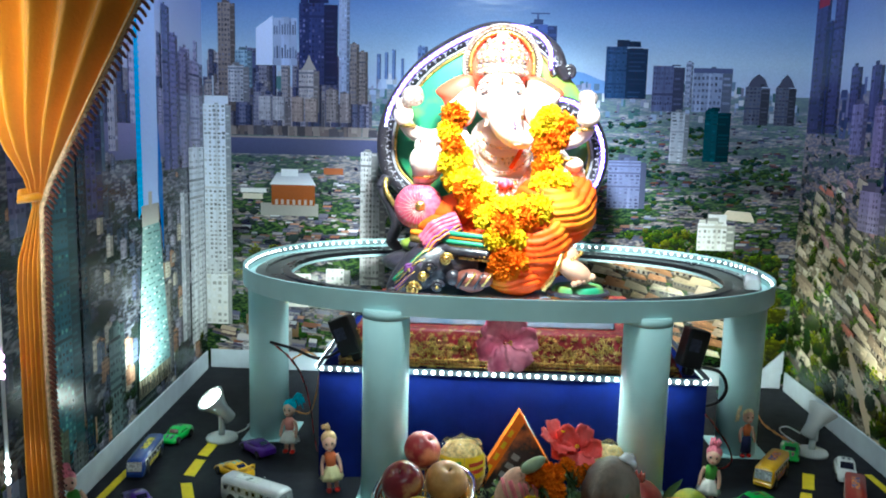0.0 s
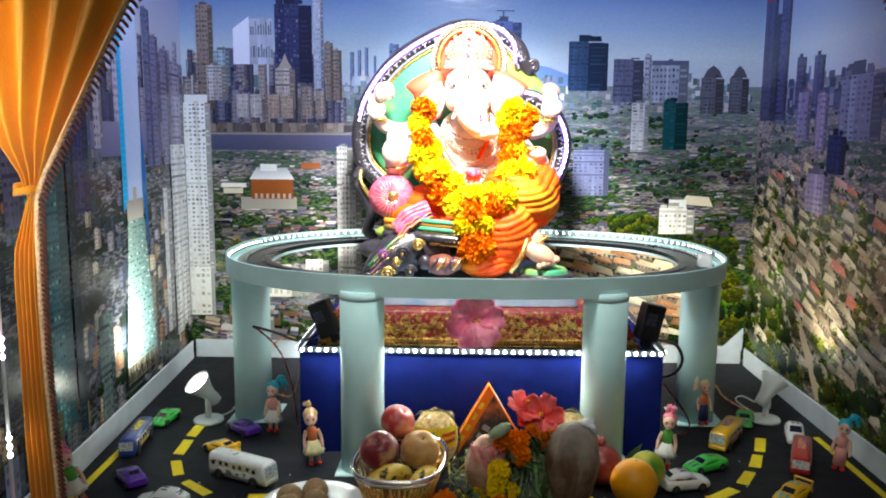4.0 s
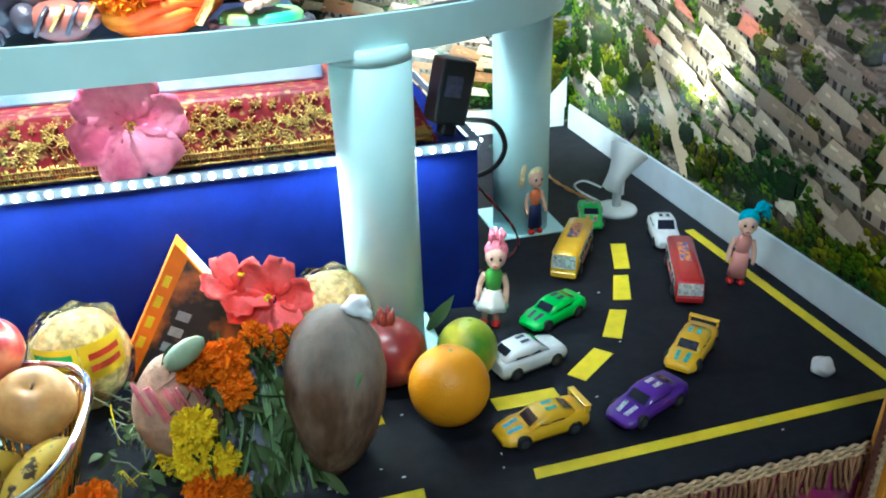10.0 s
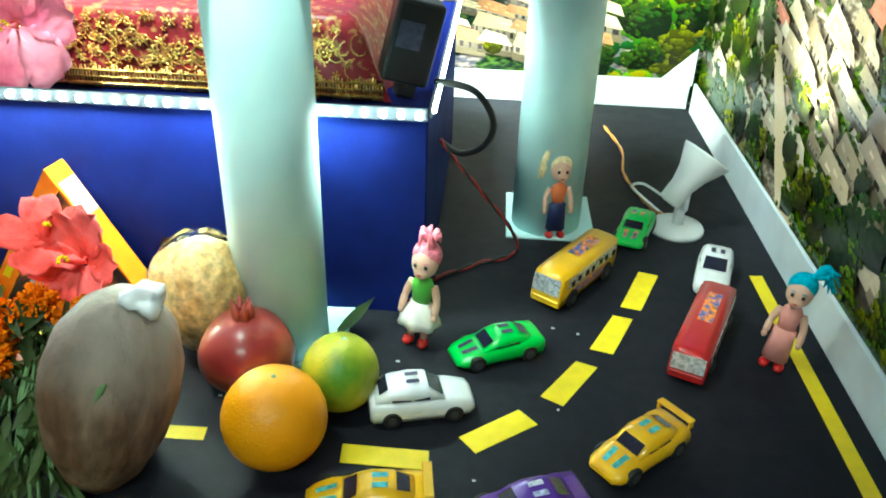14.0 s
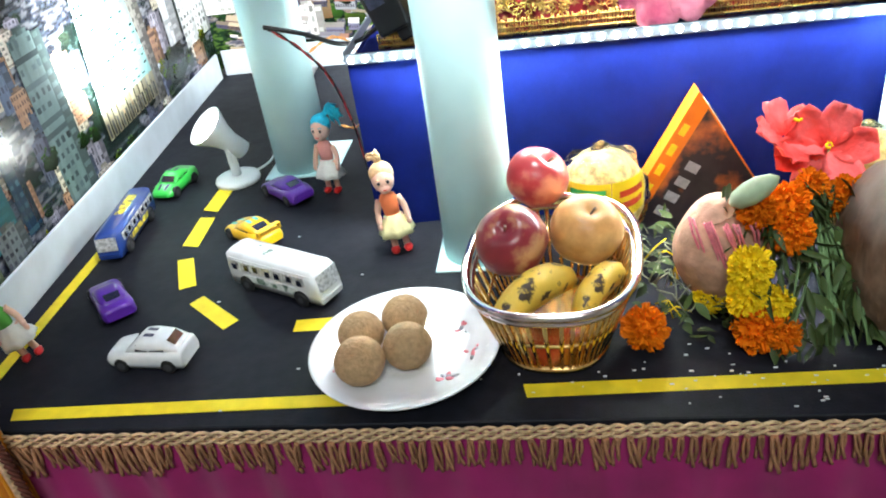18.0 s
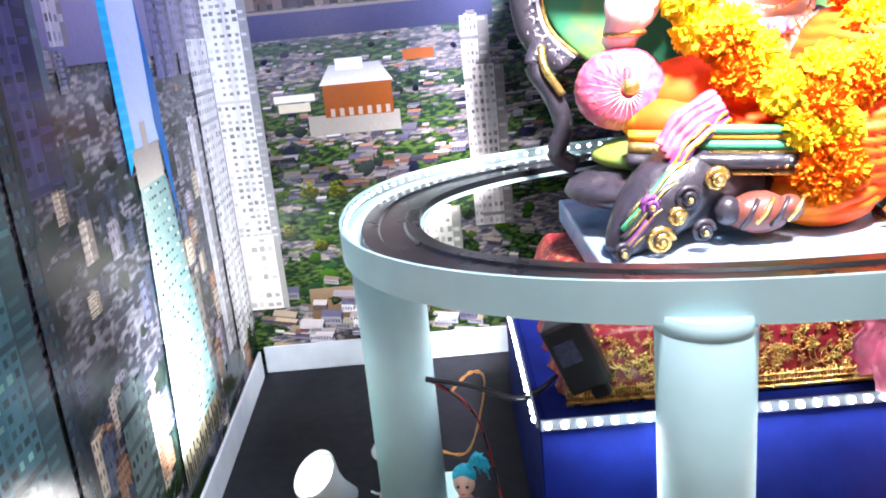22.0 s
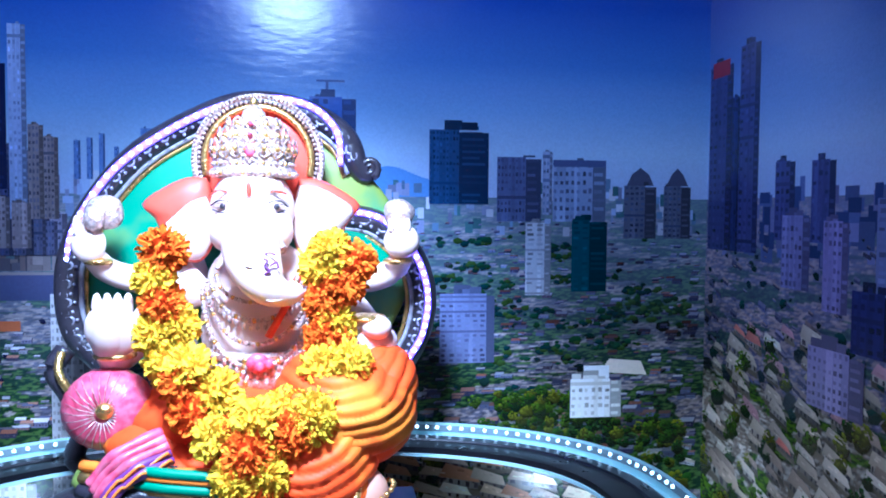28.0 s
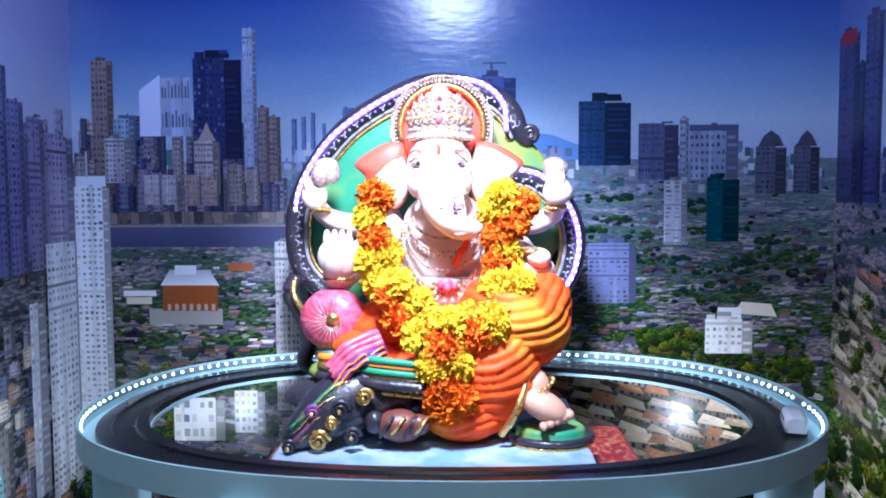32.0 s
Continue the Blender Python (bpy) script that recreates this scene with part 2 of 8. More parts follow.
def tube(bm, pts, r, n=8, mi=0, closed=False, m=None):
    """A round rod along points; r is a number or one per point."""
    pts = [Vector(p) for p in pts]
    rings, up = [], Vector((0.13, 0.27, 0.95)).normalized()
    for i, p in enumerate(pts):
        a, b = pts[i - 1 if (i or closed) else 0], pts[(i + 1) % len(pts) if (closed or i + 1 < len(pts)) else i]
        d = (b - a).normalized()
        s = d.cross(up)
        if s.length < 0.05:
            s = d.cross(Vector((1, 0, 0)))
        s.normalize()
        t = s.cross(d)
        rr = r[i] if isinstance(r, (list, tuple)) else r
        row = []
        for k in range(n):
            ang = 2 * math.pi * k / n
            q = p + s * math.cos(ang) * rr + t * math.sin(ang) * rr
            row.append(bm.verts.new(m @ q if m else q))
        rings.append(row)
    pairs = list(zip(rings, rings[1:])) + ([(rings[-1], rings[0])] if closed else [])
    for a, b in pairs:
        for k in range(n):
            f = bm.faces.new((a[k], a[(k + 1) % n], b[(k + 1) % n], b[k]))
            f.material_index, f.smooth = mi, True
    if not closed:
        for row in (rings[0][::-1], rings[-1]):
            bm.faces.new(row).material_index = mi
    return bm


def smooth_path(pts, n=8):
    """More points along a smooth line through the given ones."""
    pts = [Vector(p) for p in pts]
    out = []
    for i in range(len(pts) - 1):
        p0, p1, p2, p3 = pts[max(i - 1, 0)], pts[i], pts[i + 1], pts[min(i + 2, len(pts) - 1)]
        for k in range(n):
            t = k / n
            out.append(0.5 * ((2 * p1) + (p2 - p0) * t + (2 * p0 - 5 * p1 + 4 * p2 - p3) * t * t + (3 * p1 - p0 - 3 * p2 + p3) * t ** 3))
    return out + [pts[-1]]


BM = bmesh.new
XL, XR, YB, YF = -0.512, 0.792, 1.905, 1.058

# ---- the stage: table, backdrop walls, skirting, room ----
tagged(link_mesh("floor", box(BM(), (0.15, 0.9, -0.77), (4.2, 5.0, 0.04)), M_ROOM_FLOOR), "tiled room floor under the draped table", "floor", kind="structure")
tagged(link_mesh("ceiling", box(BM(), (0.15, 0.9, 1.95), (4.2, 5.0, 0.05)), M_WALL), "plain white room ceiling", "ceiling", kind="structure")
tagged(link_mesh("wall_south", box(BM(), (0.15, -1.55, 0.58), (4.1, 0.1, 2.65)), M_WALL), "plain room wall behind the viewer", "wall", kind="structure")
tagged(link_mesh("wall_west", box(BM(), (-1.9, 0.9, 0.58), (0.1, 4.78, 2.65)), M_WALL), "plain room side wall", "wall", kind="structure")
tagged(link_mesh("wall_east", box(BM(), (2.2, 0.9, 0.58), (0.1, 4.78, 2.65)), M_WALL), "plain room side wall", "wall", kind="structure")
tagged(link_mesh("wall_north", box(BM(), (0.15, 3.35, 0.58), (4.1, 0.1, 2.65)), M_WALL), "plain room wall behind the backdrop", "wall", kind="structure")

# ---- the printed city backdrop: flat vinyl sheets on three sides ----


def vivid(c, gain=0.95, sat=1.5):
    """Printing ink is richer than the sampled base tones."""
    g = 0.3 * c[0] + 0.55 * c[1] + 0.15 * c[2]
    k = gain * (g / 0.30) ** 0.25
    return tuple(min(0.86, max(0.003, (g + (x - g) * sat) * k)) for x in c)


class Sheet:
    """Flat patches of printed colour on one upright plane, each layer a tenth of a millimetre over the last."""

    def __init__(self, place):
        self.place, self.polys, self.grids, self.rng, self.count = place, [], [], random.Random(7), 0

    def poly(self, pts, colours, layer=1):
        self.polys.append((layer, pts, colours if isinstance(colours, list) else [colours] * len(pts)))

    def rect(self, u0, u1, v0, v1, c, layer=1, top=None):
        self.poly([(u0, v0), (u1, v0), (u1, v1), (u0, v1)], [c, c, top or c, top or c], layer)

    def shade(self, c, k=0.25):
        f = 1 + self.rng.uniform(-k, k)
        return tuple(min(0.95, x * f) for x in c)

    def district(self, u, v):
        """How sunny a part of the photographed town is: broad patches."""
        return 0.80 + 0.75 * noise.noise((u * 7.0, v * 15.0, 3.1)) + 0.35 * noise.noise((u * 19.0, v * 40.0, 8.7))

    def tower(self, u0, u1, v0, v1, c, rows=8, cols=4, glass=(0.03, 0.05, 0.10), layer=6, side=0.28, lit=None, cap=True):
        """A printed tower block: sunny face, darker side, rows of windows."""
        self.count += 1
        layer += self.count * 1e-4
        w = u1 - u0
        dark = tuple(x * 0.45 for x in c)
        us = u0 + w * (1 - side)
        self.rect(u0, us, v0, v1, tuple(x * 0.85 for x in c), layer, c)
        if side:
            self.rect(us, u1, v0, v1 - w * 0.04, dark, layer)
        if cap:
            self.rect(u0 + w * 0.25, u0 + w * 0.55, v1, v1 + w * 0.16, dark, layer)
        for k in range(3):
            q, p = self.rng.uniform(0.0, 0.75), self.rng.uniform(0.08, 0.25)
            x, y = self.shade(c, 0.22), self.shade(c, 0.3)
            self.poly([(u0 + (us - u0) * q, v0), (u0 + (us - u0) * (q + p), v0), (u0 + (us - u0) * (q + p), v1), (u0 + (us - u0) * q, v1)], [x, x, y, y], layer)
        for k in range(3 if cap else 1):
            q = self.rng.uniform(0.02, 0.6)
            self.rect(u0 + w * q, u0 + w * (q + self.rng.uniform(0.1, 0.3)), v1, v1 + w * self.rng.uniform(0.04, 0.13), self.shade(tuple(x * 0.6 for x in c), 0.4), layer)
        if rows and cols:
            du, dv = (us - u0) / cols, (v1 - v0) / rows
            pane = tuple(x * 0.45 + y * 0.40 for x, y in zip(glass, c))
            tone = [self.rng.uniform(0.75, 1.3) for _ in range(cols)]
            for j in range(rows):
                deep = self.rng.uniform(0.75, 1.25)
                if self.rng.random() < 0.10:
                    self.rect(u0, us, v0 + dv * (j + 0.15), v0 + dv * (j + 0.6), self.shade(pane, 0.3), layer + 4e-5)
                    continue
                for i in range(cols):
                    if self.rng.random() < 0.07:
                        continue
                    g = self.shade(lit if (lit and self.rng.random() < 0.3) else tuple(x * tone[i] * deep for x in pane), 0.35)
                    a, b = u0 + du * (i + self.rng.uniform(0.12, 0.3)), v0 + dv * (j + 0.3)
                    self.rect(a, a + du * self.rng.uniform(0.42, 0.68), b, b + dv * self.rng.uniform(0.35, 0.6), g, layer + 4e-5)
            if side > 0.15:
                for j in range(rows):
                    a, b = us + (u1 - us) * 0.1, v0 + dv * (j + 0.3)
                    self.rect(a, a + (u1 - us) * self.rng.uniform(0.5, 0.85), b, b + dv * 0.4, self.shade(tuple(x * 1.4 for x in dark), 0.35), layer + 4e-5)

    def blob(self, u, v, r, c, layer=5, n=7, tall=0.75):
        pts = []
        for k in range(n):
            a = 2 * math.pi * k / n
            q = r * self.rng.uniform(0.65, 1.2)
            pts.append((u + q * math.cos(a), v + tall * q * math.sin(a)))
        self.poly(pts, [self.shade(tuple(x * (1.35 if p[1] > v else 0.6) for x in c), 0.2) for p in pts], layer)

    def tree(self, u, v, r, layer):
        """A printed tree: dark foot, many leaf clumps lighter towards the upper left."""
        c = self.rng.choice(((0.065, 0.11, 0.03), (0.11, 0.16, 0.035), (0.045, 0.085, 0.03), (0.19, 0.20, 0.04)))
        self.blob(u, v - r * 0.35, r * 0.95, tuple(x * 0.28 for x in c), layer, 9)
        for k in range(26):
            a, q = self.rng.uniform(0, 6.283), r * math.sqrt(self.rng.random()) * 0.95
            du, dv = q * math.cos(a), q * math.sin(a) * 0.85
            lift = 0.75 + 0.55 * (dv - du * 0.5) / r
            self.blob(u + du, v + dv, r * self.rng.uniform(0.13, 0.26), tuple(x * max(0.3, lift) for x in c), layer, 6)

    def terrace(self, u, v, w, roof, layer):
        """A printed row house on the slope: two-tone roof, pale front with dark windows, shadow below."""
        d, h = -self.rng.uniform(0.12, 0.30) * w, w * self.rng.uniform(0.20, 0.32)
        c, wall = self.shade(roof, 0.22), self.shade((0.34, 0.30, 0.25), 0.45)
        self.poly([(u - w * 0.03, v - h * 0.5), (u + w, v + d - h * 0.5), (u + w * 1.06, v + d - h * 1.25), (u, v - h * 1.3)], self.shade((0.14, 0.12, 0.09), 0.4), layer)
        self.poly([(u + w * 0.02, v), (u + w * 0.98, v + d), (u + w * 0.98, v + d - h * 0.7), (u + w * 0.02, v - h * 0.7)], [wall, tuple(x * 0.6 for x in wall), tuple(x * 0.5 for x in wall), tuple(x * 0.8 for x in wall)], layer + 1)
        n = self.rng.randint(3, 6)
        for k in range(n):
            a = (k + self.rng.uniform(0.15, 0.4)) / n
            b = a + self.rng.uniform(0.25, 0.5) / n
            self.poly([(u + w * a, v + d * a - h * 0.18), (u + w * b, v + d * b - h * 0.18), (u + w * b, v + d * b - h * 0.62), (u + w * a, v + d * a - h * 0.62)], self.shade((0.07, 0.06, 0.06), 0.6), layer + 2)
        tip = self.rng.uniform(0.08, 0.2)
        self.poly([(u - w * 0.02, v - h * 0.08), (u + w * 1.02, v + d - h * 0.08), (u + w * (1.0 - tip), v + d + h * 0.95), (u + w * tip, v + h)], [tuple(x * 0.72 for x in c), c, tuple(min(0.9, x * 1.12) for x in c), tuple(x * 0.9 for x in c)], layer + 3)
        for k in range(self.rng.randint(2, 6)):
            a, q = self.rng.uniform(0.12, 0.75), self.rng.uniform(0.1, 0.6)
            f = self.rng.uniform(0.06, 0.2)
            self.poly([(u + w * a, v + d * a + h * q), (u + w * (a + f), v + d * (a + f) + h * q), (u + w * (a + f), v + d * (a + f) + h * (q + 0.16)), (u + w * a, v + d * a + h * (q + 0.2))], self.shade(c, 0.4), layer + 4)

    def house(self, u, v, w, h, roof, wall, layer=4, slant=0.0):
        """A small block seen from above: roof, front, shadow."""
        s = slant * w
        self.poly([(u, v), (u + w, v + s), (u + w * 1.12, v + s + h * 0.5), (u + w * 0.12, v + h * 0.5)], self.shade(roof), layer + 1)
        self.poly([(u, v), (u + w, v + s), (u + w, v + s - h * 0.6), (u, v - h * 0.6)], self.shade(wall, 0.35), layer)
        if w > 0.010:
            for k in range(int(w / 0.004)):
                a = u + 0.0012 + k * 0.004
                y = v + s * (a - u) / w - h * 0.42
                self.rect(a, a + 0.002, y, y + h * 0.22, self.shade((0.08, 0.07, 0.09), 0.5), layer + 1)
        self.poly([(u + w, v + s), (u + w * 1.12, v + s + h * 0.5), (u + w * 1.12, v + s - h * 0.1), (u + w, v + s - h * 0.6)], self.shade((0.05, 0.05, 0.07), 0.3), layer)

    def town(self, u0, u1, v0, v1, greens, roofs, leafy, haze, step=0.0024):
        """The soft ground tone of the photograph: leafy belts, pale roofs and grey streets that melt into each other."""
        nu, nv = int((u1 - u0) / step), int((v1 - v0) / (step * 0.8))
        rows = []
        for j in range(nv + 1):
            v = v0 + (v1 - v0) * j / nv
            f = max(0.0, min(1.0, (v - 0.34) / 0.29))
            fine = 1.0 + 0.9 * f
            row = []
            for i in range(nu + 1):
                u = u0 + (u1 - u0) * i / nu
                wood = noise.noise((u * 8, v * 26 * fine, 1.7)) + 0.6 * noise.noise((u * 27, v * 75 * fine, 5.2)) + leafy
                speck = noise.noise((u * 120, v * 330 * fine, 9.4))
                if wood > 0.12:
                    c, g = greens[0 if speck < 0.1 else 1], 1.0 + 0.7 * speck
                else:
                    c, g = roofs[int((noise.noise((u * 60, v * 210 * fine, 2.2)) + 1) * 1.9) % len(roofs)], 0.85 + 0.65 * speck
                g *= max(0.45, 0.55 + 0.5 * self.district(u, v))
                k = 0.62 * f ** 1.3
                row.append(tuple(max(0.006, x * g * (1 - k) + h * k) for x, h in zip(c, haze)))
            rows.append(row)
        self.grids.append((u0, u1, v0, v1, nu, nv, rows))

    def mesh(self, name, parent):
        """Stack the patches so that no two that overlap share a depth."""
        cell, lo_u, lo_v = 0.004, min(p[0] for q in self.polys for p in q[1]), min(p[1] for q in self.polys for p in q[1])
        grid = np.zeros((500, 500), dtype=int)
        verts, faces, cols = [], [], []
        for layer, pts, colours in sorted(self.polys, key=lambda q: q[0]):
            us, vs = [p[0] for p in pts], [p[1] for p in pts]
            a, b = int((min(us) - lo_u) / cell), int((max(us) - lo_u) / cell) + 1
            c, d = int((min(vs) - lo_v) / cell), int((max(vs) - lo_v) / cell) + 1
            level = int(grid[a:b, c:d].max()) + 1
            grid[a:b, c:d] = level
            i = len(verts)
            verts += [self.place(u, v, (level + 2) * 0.000018 if layer else 0.000010 + layer) for u, v in pts]
            faces.append(list(range(i, i + len(pts))))
            for x, p in zip(colours, pts):
                f = max(0.0, min(1.0, (p[1] - 0.36) / 0.2)) if layer else 0.0
                cols.append((*(q * k for q, k in zip(vivid(x), (1 - 0.22 * f, 1 - 0.14 * f, 1 + 0.10 * f))), 1.0))
        for u0, u1, v0, v1, nu, nv, rows in self.grids:
            i = len(verts)
            for j in range(nv + 1):
                verts += [self.place(u0 + (u1 - u0) * k / nu, v0 + (v1 - v0) * j / nv, 0.000030) for k in range(nu + 1)]
                cols += [(*vivid(c), 1.0) for c in rows[j]]
            faces += [[i + j * (nu + 1) + k, i + j * (nu + 1) + k + 1, i + (j + 1) * (nu + 1) + k + 1, i + (j + 1) * (nu + 1) + k] for j in range(nv) for k in range(nu)]
        me = bpy.data.meshes.new(name)
        me.from_pydata(verts, [], faces)
        a = me.color_attributes.new("Col", "FLOAT_COLOR", "POINT")
        a.data.foreach_set("color", np.array(cols, dtype=np.float32).ravel())
        me.materials.append(M_PRINT)
        ob = new(name, me)
        ob.parent = parent
        return ob


SKY_TOP, SKY_MID, SKY_LOW = (0.040, 0.050, 0.26), (0.12, 0.17, 0.38), (0.33, 0.39, 0.53)
HOR = 0.655


def sky(s, u0, u1, pale=0.0):
    bands = [(HOR - 0.02, (0.34, 0.38, 0.55)), (0.70, SKY_LOW), (0.76, (0.22, 0.285, 0.47)), (0.83, SKY_MID), (0.92, (0.06, 0.085, 0.31)), (1.05, SKY_TOP), (1.32, (0.02, 0.03, 0.22))]
    # Side sheets mix their sky paler to make up for weak light there.
    bands = [(v, tuple(x + (y - x) * pale for x, y in zip(c, (0.40, 0.38, 0.54)))) for v, c in bands]
    for (a, c), (b, d) in zip(bands, bands[1:]):
        s.rect(u0, u1, a, b, c, 0, d)


def ground(s, u0, u1, v0, v1, c0, c1):
    s.rect(u0, u1, v0, v1, c0, 0, c1)


def clutter(s, u0, u1, v0, v1, n, roofs, walls, size, slant=0.0, green=0.25, greens=((0.05, 0.09, 0.03), (0.03, 0.06, 0.03)), share=0.55):
    """Streets of small blocks and trees, drawn from far to near."""
    n = int(n * share)
    for k in range(n):
        v = v1 + (v0 - v1) * (k + s.rng.random()) / n
        u = s.rng.uniform(u0, u1)
        near = (v1 - v) / (v1 - v0)
        w = size * 0.66 * (0.5 + near) * s.rng.uniform(0.5, 1.5)
        if u + 1.13 * w > u1 + 0.002:
            u = u1 - 1.13 * w
        if u < u0:
            continue
        sun = max(0.30, min(1.10, s.district(u, v)))
        if s.rng.random() < green + 0.35 * (0.8 - sun):
            s.blob(u + w * 0.5, v, min(w * 0.6, u + w * 0.5 - u0 + 0.001), tuple(x * sun for x in s.rng.choice(greens)), 4)
        else:
            s.house(u, v, w, w * s.rng.uniform(0.25, 0.6), tuple(min(0.8, x * sun) for x in s.rng.choice(roofs)), tuple(x * sun for x in s.rng.choice(walls)), 4, slant)


ROOFS = ((0.50, 0.49, 0.52), (0.29, 0.27, 0.30), (0.18, 0.17, 0.21), (0.38, 0.34, 0.33), (0.12, 0.12, 0.17), (0.50, 0.47, 0.47), (0.30, 0.16, 0.12), (0.36, 0.22, 0.18))
WALLS = ((0.27, 0.26, 0.29), (0.16, 0.15, 0.20), (0.40, 0.39, 0.41), (0.10, 0.09, 0.13), (0.20, 0.15, 0.14))

# north sheet
b_north = tagged(link_mesh("backdrop_north", box(BM(), ((XL + XR) / 2, YB + 0.005, 0.65), (XR - XL + 0.02, 0.008, 1.34)), M_SKIRT), "glossy printed city skyline backdrop behind the shrine", "backdrop", kind="structure")
n = Sheet(lambda u, v, d: (u, YB - d, v))
sky(n, XL, XR)
ground(n, XL, XR, -0.02, HOR - 0.02, (0.05, 0.05, 0.05), (0.13, 0.14, 0.20))
PALE = ((0.24, 0.215, 0.22), (0.14, 0.135, 0.165), (0.32, 0.28, 0.27), (0.08, 0.085, 0.12), (0.26, 0.17, 0.145))
n.town(XL, XR, 0.0, HOR - 0.02, ((0.028, 0.050, 0.030), (0.075, 0.11, 0.045)), PALE, 0.22, (0.22, 0.26, 0.36))
for i in range(40):
    u = 0.20 + i * 0.005
    h = 0.022 * math.exp(-((u - 0.30) / 0.045) ** 2) + 0.002
    n.rect(u, u + 0.005, HOR - 0.02, HOR + h, (0.20, 0.27, 0.42), 1)
for _ in range(330):
    u = n.rng.uniform(XL + 0.01, XR - 0.02)
    v = n.rng.uniform(0.585, HOR)
    w = n.rng.uniform(0.004, 0.014)
    c = n.rng.choice(((0.30, 0.32, 0.40), (0.18, 0.22, 0.28), (0.45, 0.44, 0.46), (0.10, 0.15, 0.15), (0.24, 0.24, 0.30)))
    n.rect(u, u + w, v - 0.008, v + n.rng.uniform(0.001, 0.012) * (1.6 if u < -0.1 else 1.0), n.shade(c), 2)
FAR_ROOFS = tuple((a * 0.62, b * 0.60, c * 0.68) for a, b, c in ROOFS)
FAR_WALLS = tuple((a * 0.5, b * 0.55, c * 0.75) for a, b, c in WALLS)
clutter(n, -0.10, XR - 0.01, 0.42, 0.60, 1300, FAR_ROOFS, FAR_WALLS, 0.015, green=0.12, greens=((0.035, 0.07, 0.035), (0.05, 0.09, 0.04), (0.02, 0.045, 0.035)))
clutter(n, XL + 0.01, 0.05, 0.26, 0.485, 800, ROOFS, WALLS, 0.020, green=0.2, greens=((0.04, 0.05, 0.05), (0.02, 0.02, 0.05)))
clutter(n, 0.0, XR - 0.01, 0.24, 0.44, 800, tuple((a * 0.7, b * 0.72, c * 0.75) for a, b, c in ROOFS), FAR_WALLS, 0.022, green=0.15, greens=((0.05, 0.09, 0.03), (0.03, 0.05, 0.04), (0.015, 0.03, 0.03)))
clutter(n, XL + 0.01, XR - 0.01, 0.0, 0.27, 800, ((0.5, 0.45, 0.38), (0.36, 0.30, 0.24), (0.24, 0.2, 0.17), (0.6, 0.57, 0.5)), WALLS, 0.030, slant=-0.2, green=0.42, greens=((0.05, 0.10, 0.03), (0.08, 0.12, 0.03), (0.03, 0.06, 0.03)))
# dark belts of trees between the streets
for k in range(46):
    u, v, q = n.rng.uniform(-0.05, XR - 0.10), n.rng.uniform(0.27, 0.57), n.rng.uniform(0.02, 0.07)
    for j in range(14):
        x = u + q * n.rng.uniform(-1, 1)
        if XL + 0.02 < x < XR - 0.02:
            n.blob(x, v + 0.006 * n.rng.uniform(-1, 1), n.rng.uniform(0.004, 0.009), n.rng.choice(((0.02, 0.04, 0.04), (0.03, 0.06, 0.035), (0.05, 0.075, 0.03))), 5, 7, 0.6)
# river and its banks
n.rect(XL, -0.115, 0.488, 0.524, (0.085, 0.09, 0.15), 5, (0.12, 0.12, 0.19))
n.rect(XL, -0.115, 0.523, 0.527, (0.30, 0.26, 0.24), 6)
for _ in range(120):
    u = n.rng.uniform(XL, -0.13)
    n.rect(u, u + n.rng.uniform(0.006, 0.022), 0.529, n.rng.uniform(0.535, 0.560), n.shade(n.rng.choice(((0.19, 0.155, 0.145), (0.10, 0.09, 0.10), (0.26, 0.22, 0.20)))), 5)
# dense skyline on the west half
for _ in range(150):
    u = n.rng.uniform(XL, -0.16)
    h = n.rng.uniform(0.59, 0.72) - 0.10 * max(0.0, (u + 0.26) / 0.1) * 0.4
    w = n.rng.uniform(0.010, 0.026)
    n.tower(u, u + w, 0.55, h, n.shade(n.rng.choice(((0.24, 0.22, 0.26), (0.15, 0.145, 0.20), (0.34, 0.30, 0.31), (0.09, 0.09, 0.15))), 0.3), rows=int((h - 0.55) / 0.009), cols=3, layer=5 if h > 0.65 else 6, cap=False)
n.tower(-0.475, -0.437, 0.58, 0.81, (0.24, 0.20, 0.19), 22, 4, layer=7)
n.tower(-0.438, -0.400, 0.63, 0.711, (0.28, 0.34, 0.40), 8, 4, layer=8)
n.tower(-0.454, -0.407, 0.60, 0.677, (0.40, 0.38, 0.40), 9, 5, layer=9)
n.poly([(-0.392, 0.68), (-0.355, 0.68), (-0.355, 0.785), (-0.392, 0.758)], [(0.55, 0.56, 0.66)] * 4, 8)
n.tower(-0.354, -0.302, 0.68, 0.780, (0.36, 0.38, 0.48), 2, 9, (0.12, 0.13, 0.2), layer=8, side=0.0, cap=False)
n.tower(-0.297, -0.213, 0.64, 0.812, (0.050, 0.058, 0.14), 16, 8, (0.03, 0.035, 0.09), layer=9, side=0.35, lit=(0.14, 0.14, 0.24))
n.rect(-0.268, -0.236, 0.812, 0.826, (0.05, 0.06, 0.18), 9)
n.tower(-0.210, -0.187, 0.60, 0.862, (0.36, 0.38, 0.48), 26, 3, (0.26, 0.28, 0.38), layer=8, cap=False)
n.tower(-0.186, -0.166, 0.60, 0.728, (0.24, 0.205, 0.20), 13, 3, layer=8)
n.tower(-0.166, -0.147, 0.60, 0.712, (0.24, 0.205, 0.20), 13, 3, layer=8)
n.tower(-0.298, -0.253, 0.58, 0.671, (0.38, 0.34, 0.34), 9, 6, layer=11)
n.poly([(-0.292, 0.671), (-0.259, 0.671), (-0.270, 0.690), (-0.2755, 0.704), (-0.281, 0.690)], (0.34, 0.30, 0.28), 12)
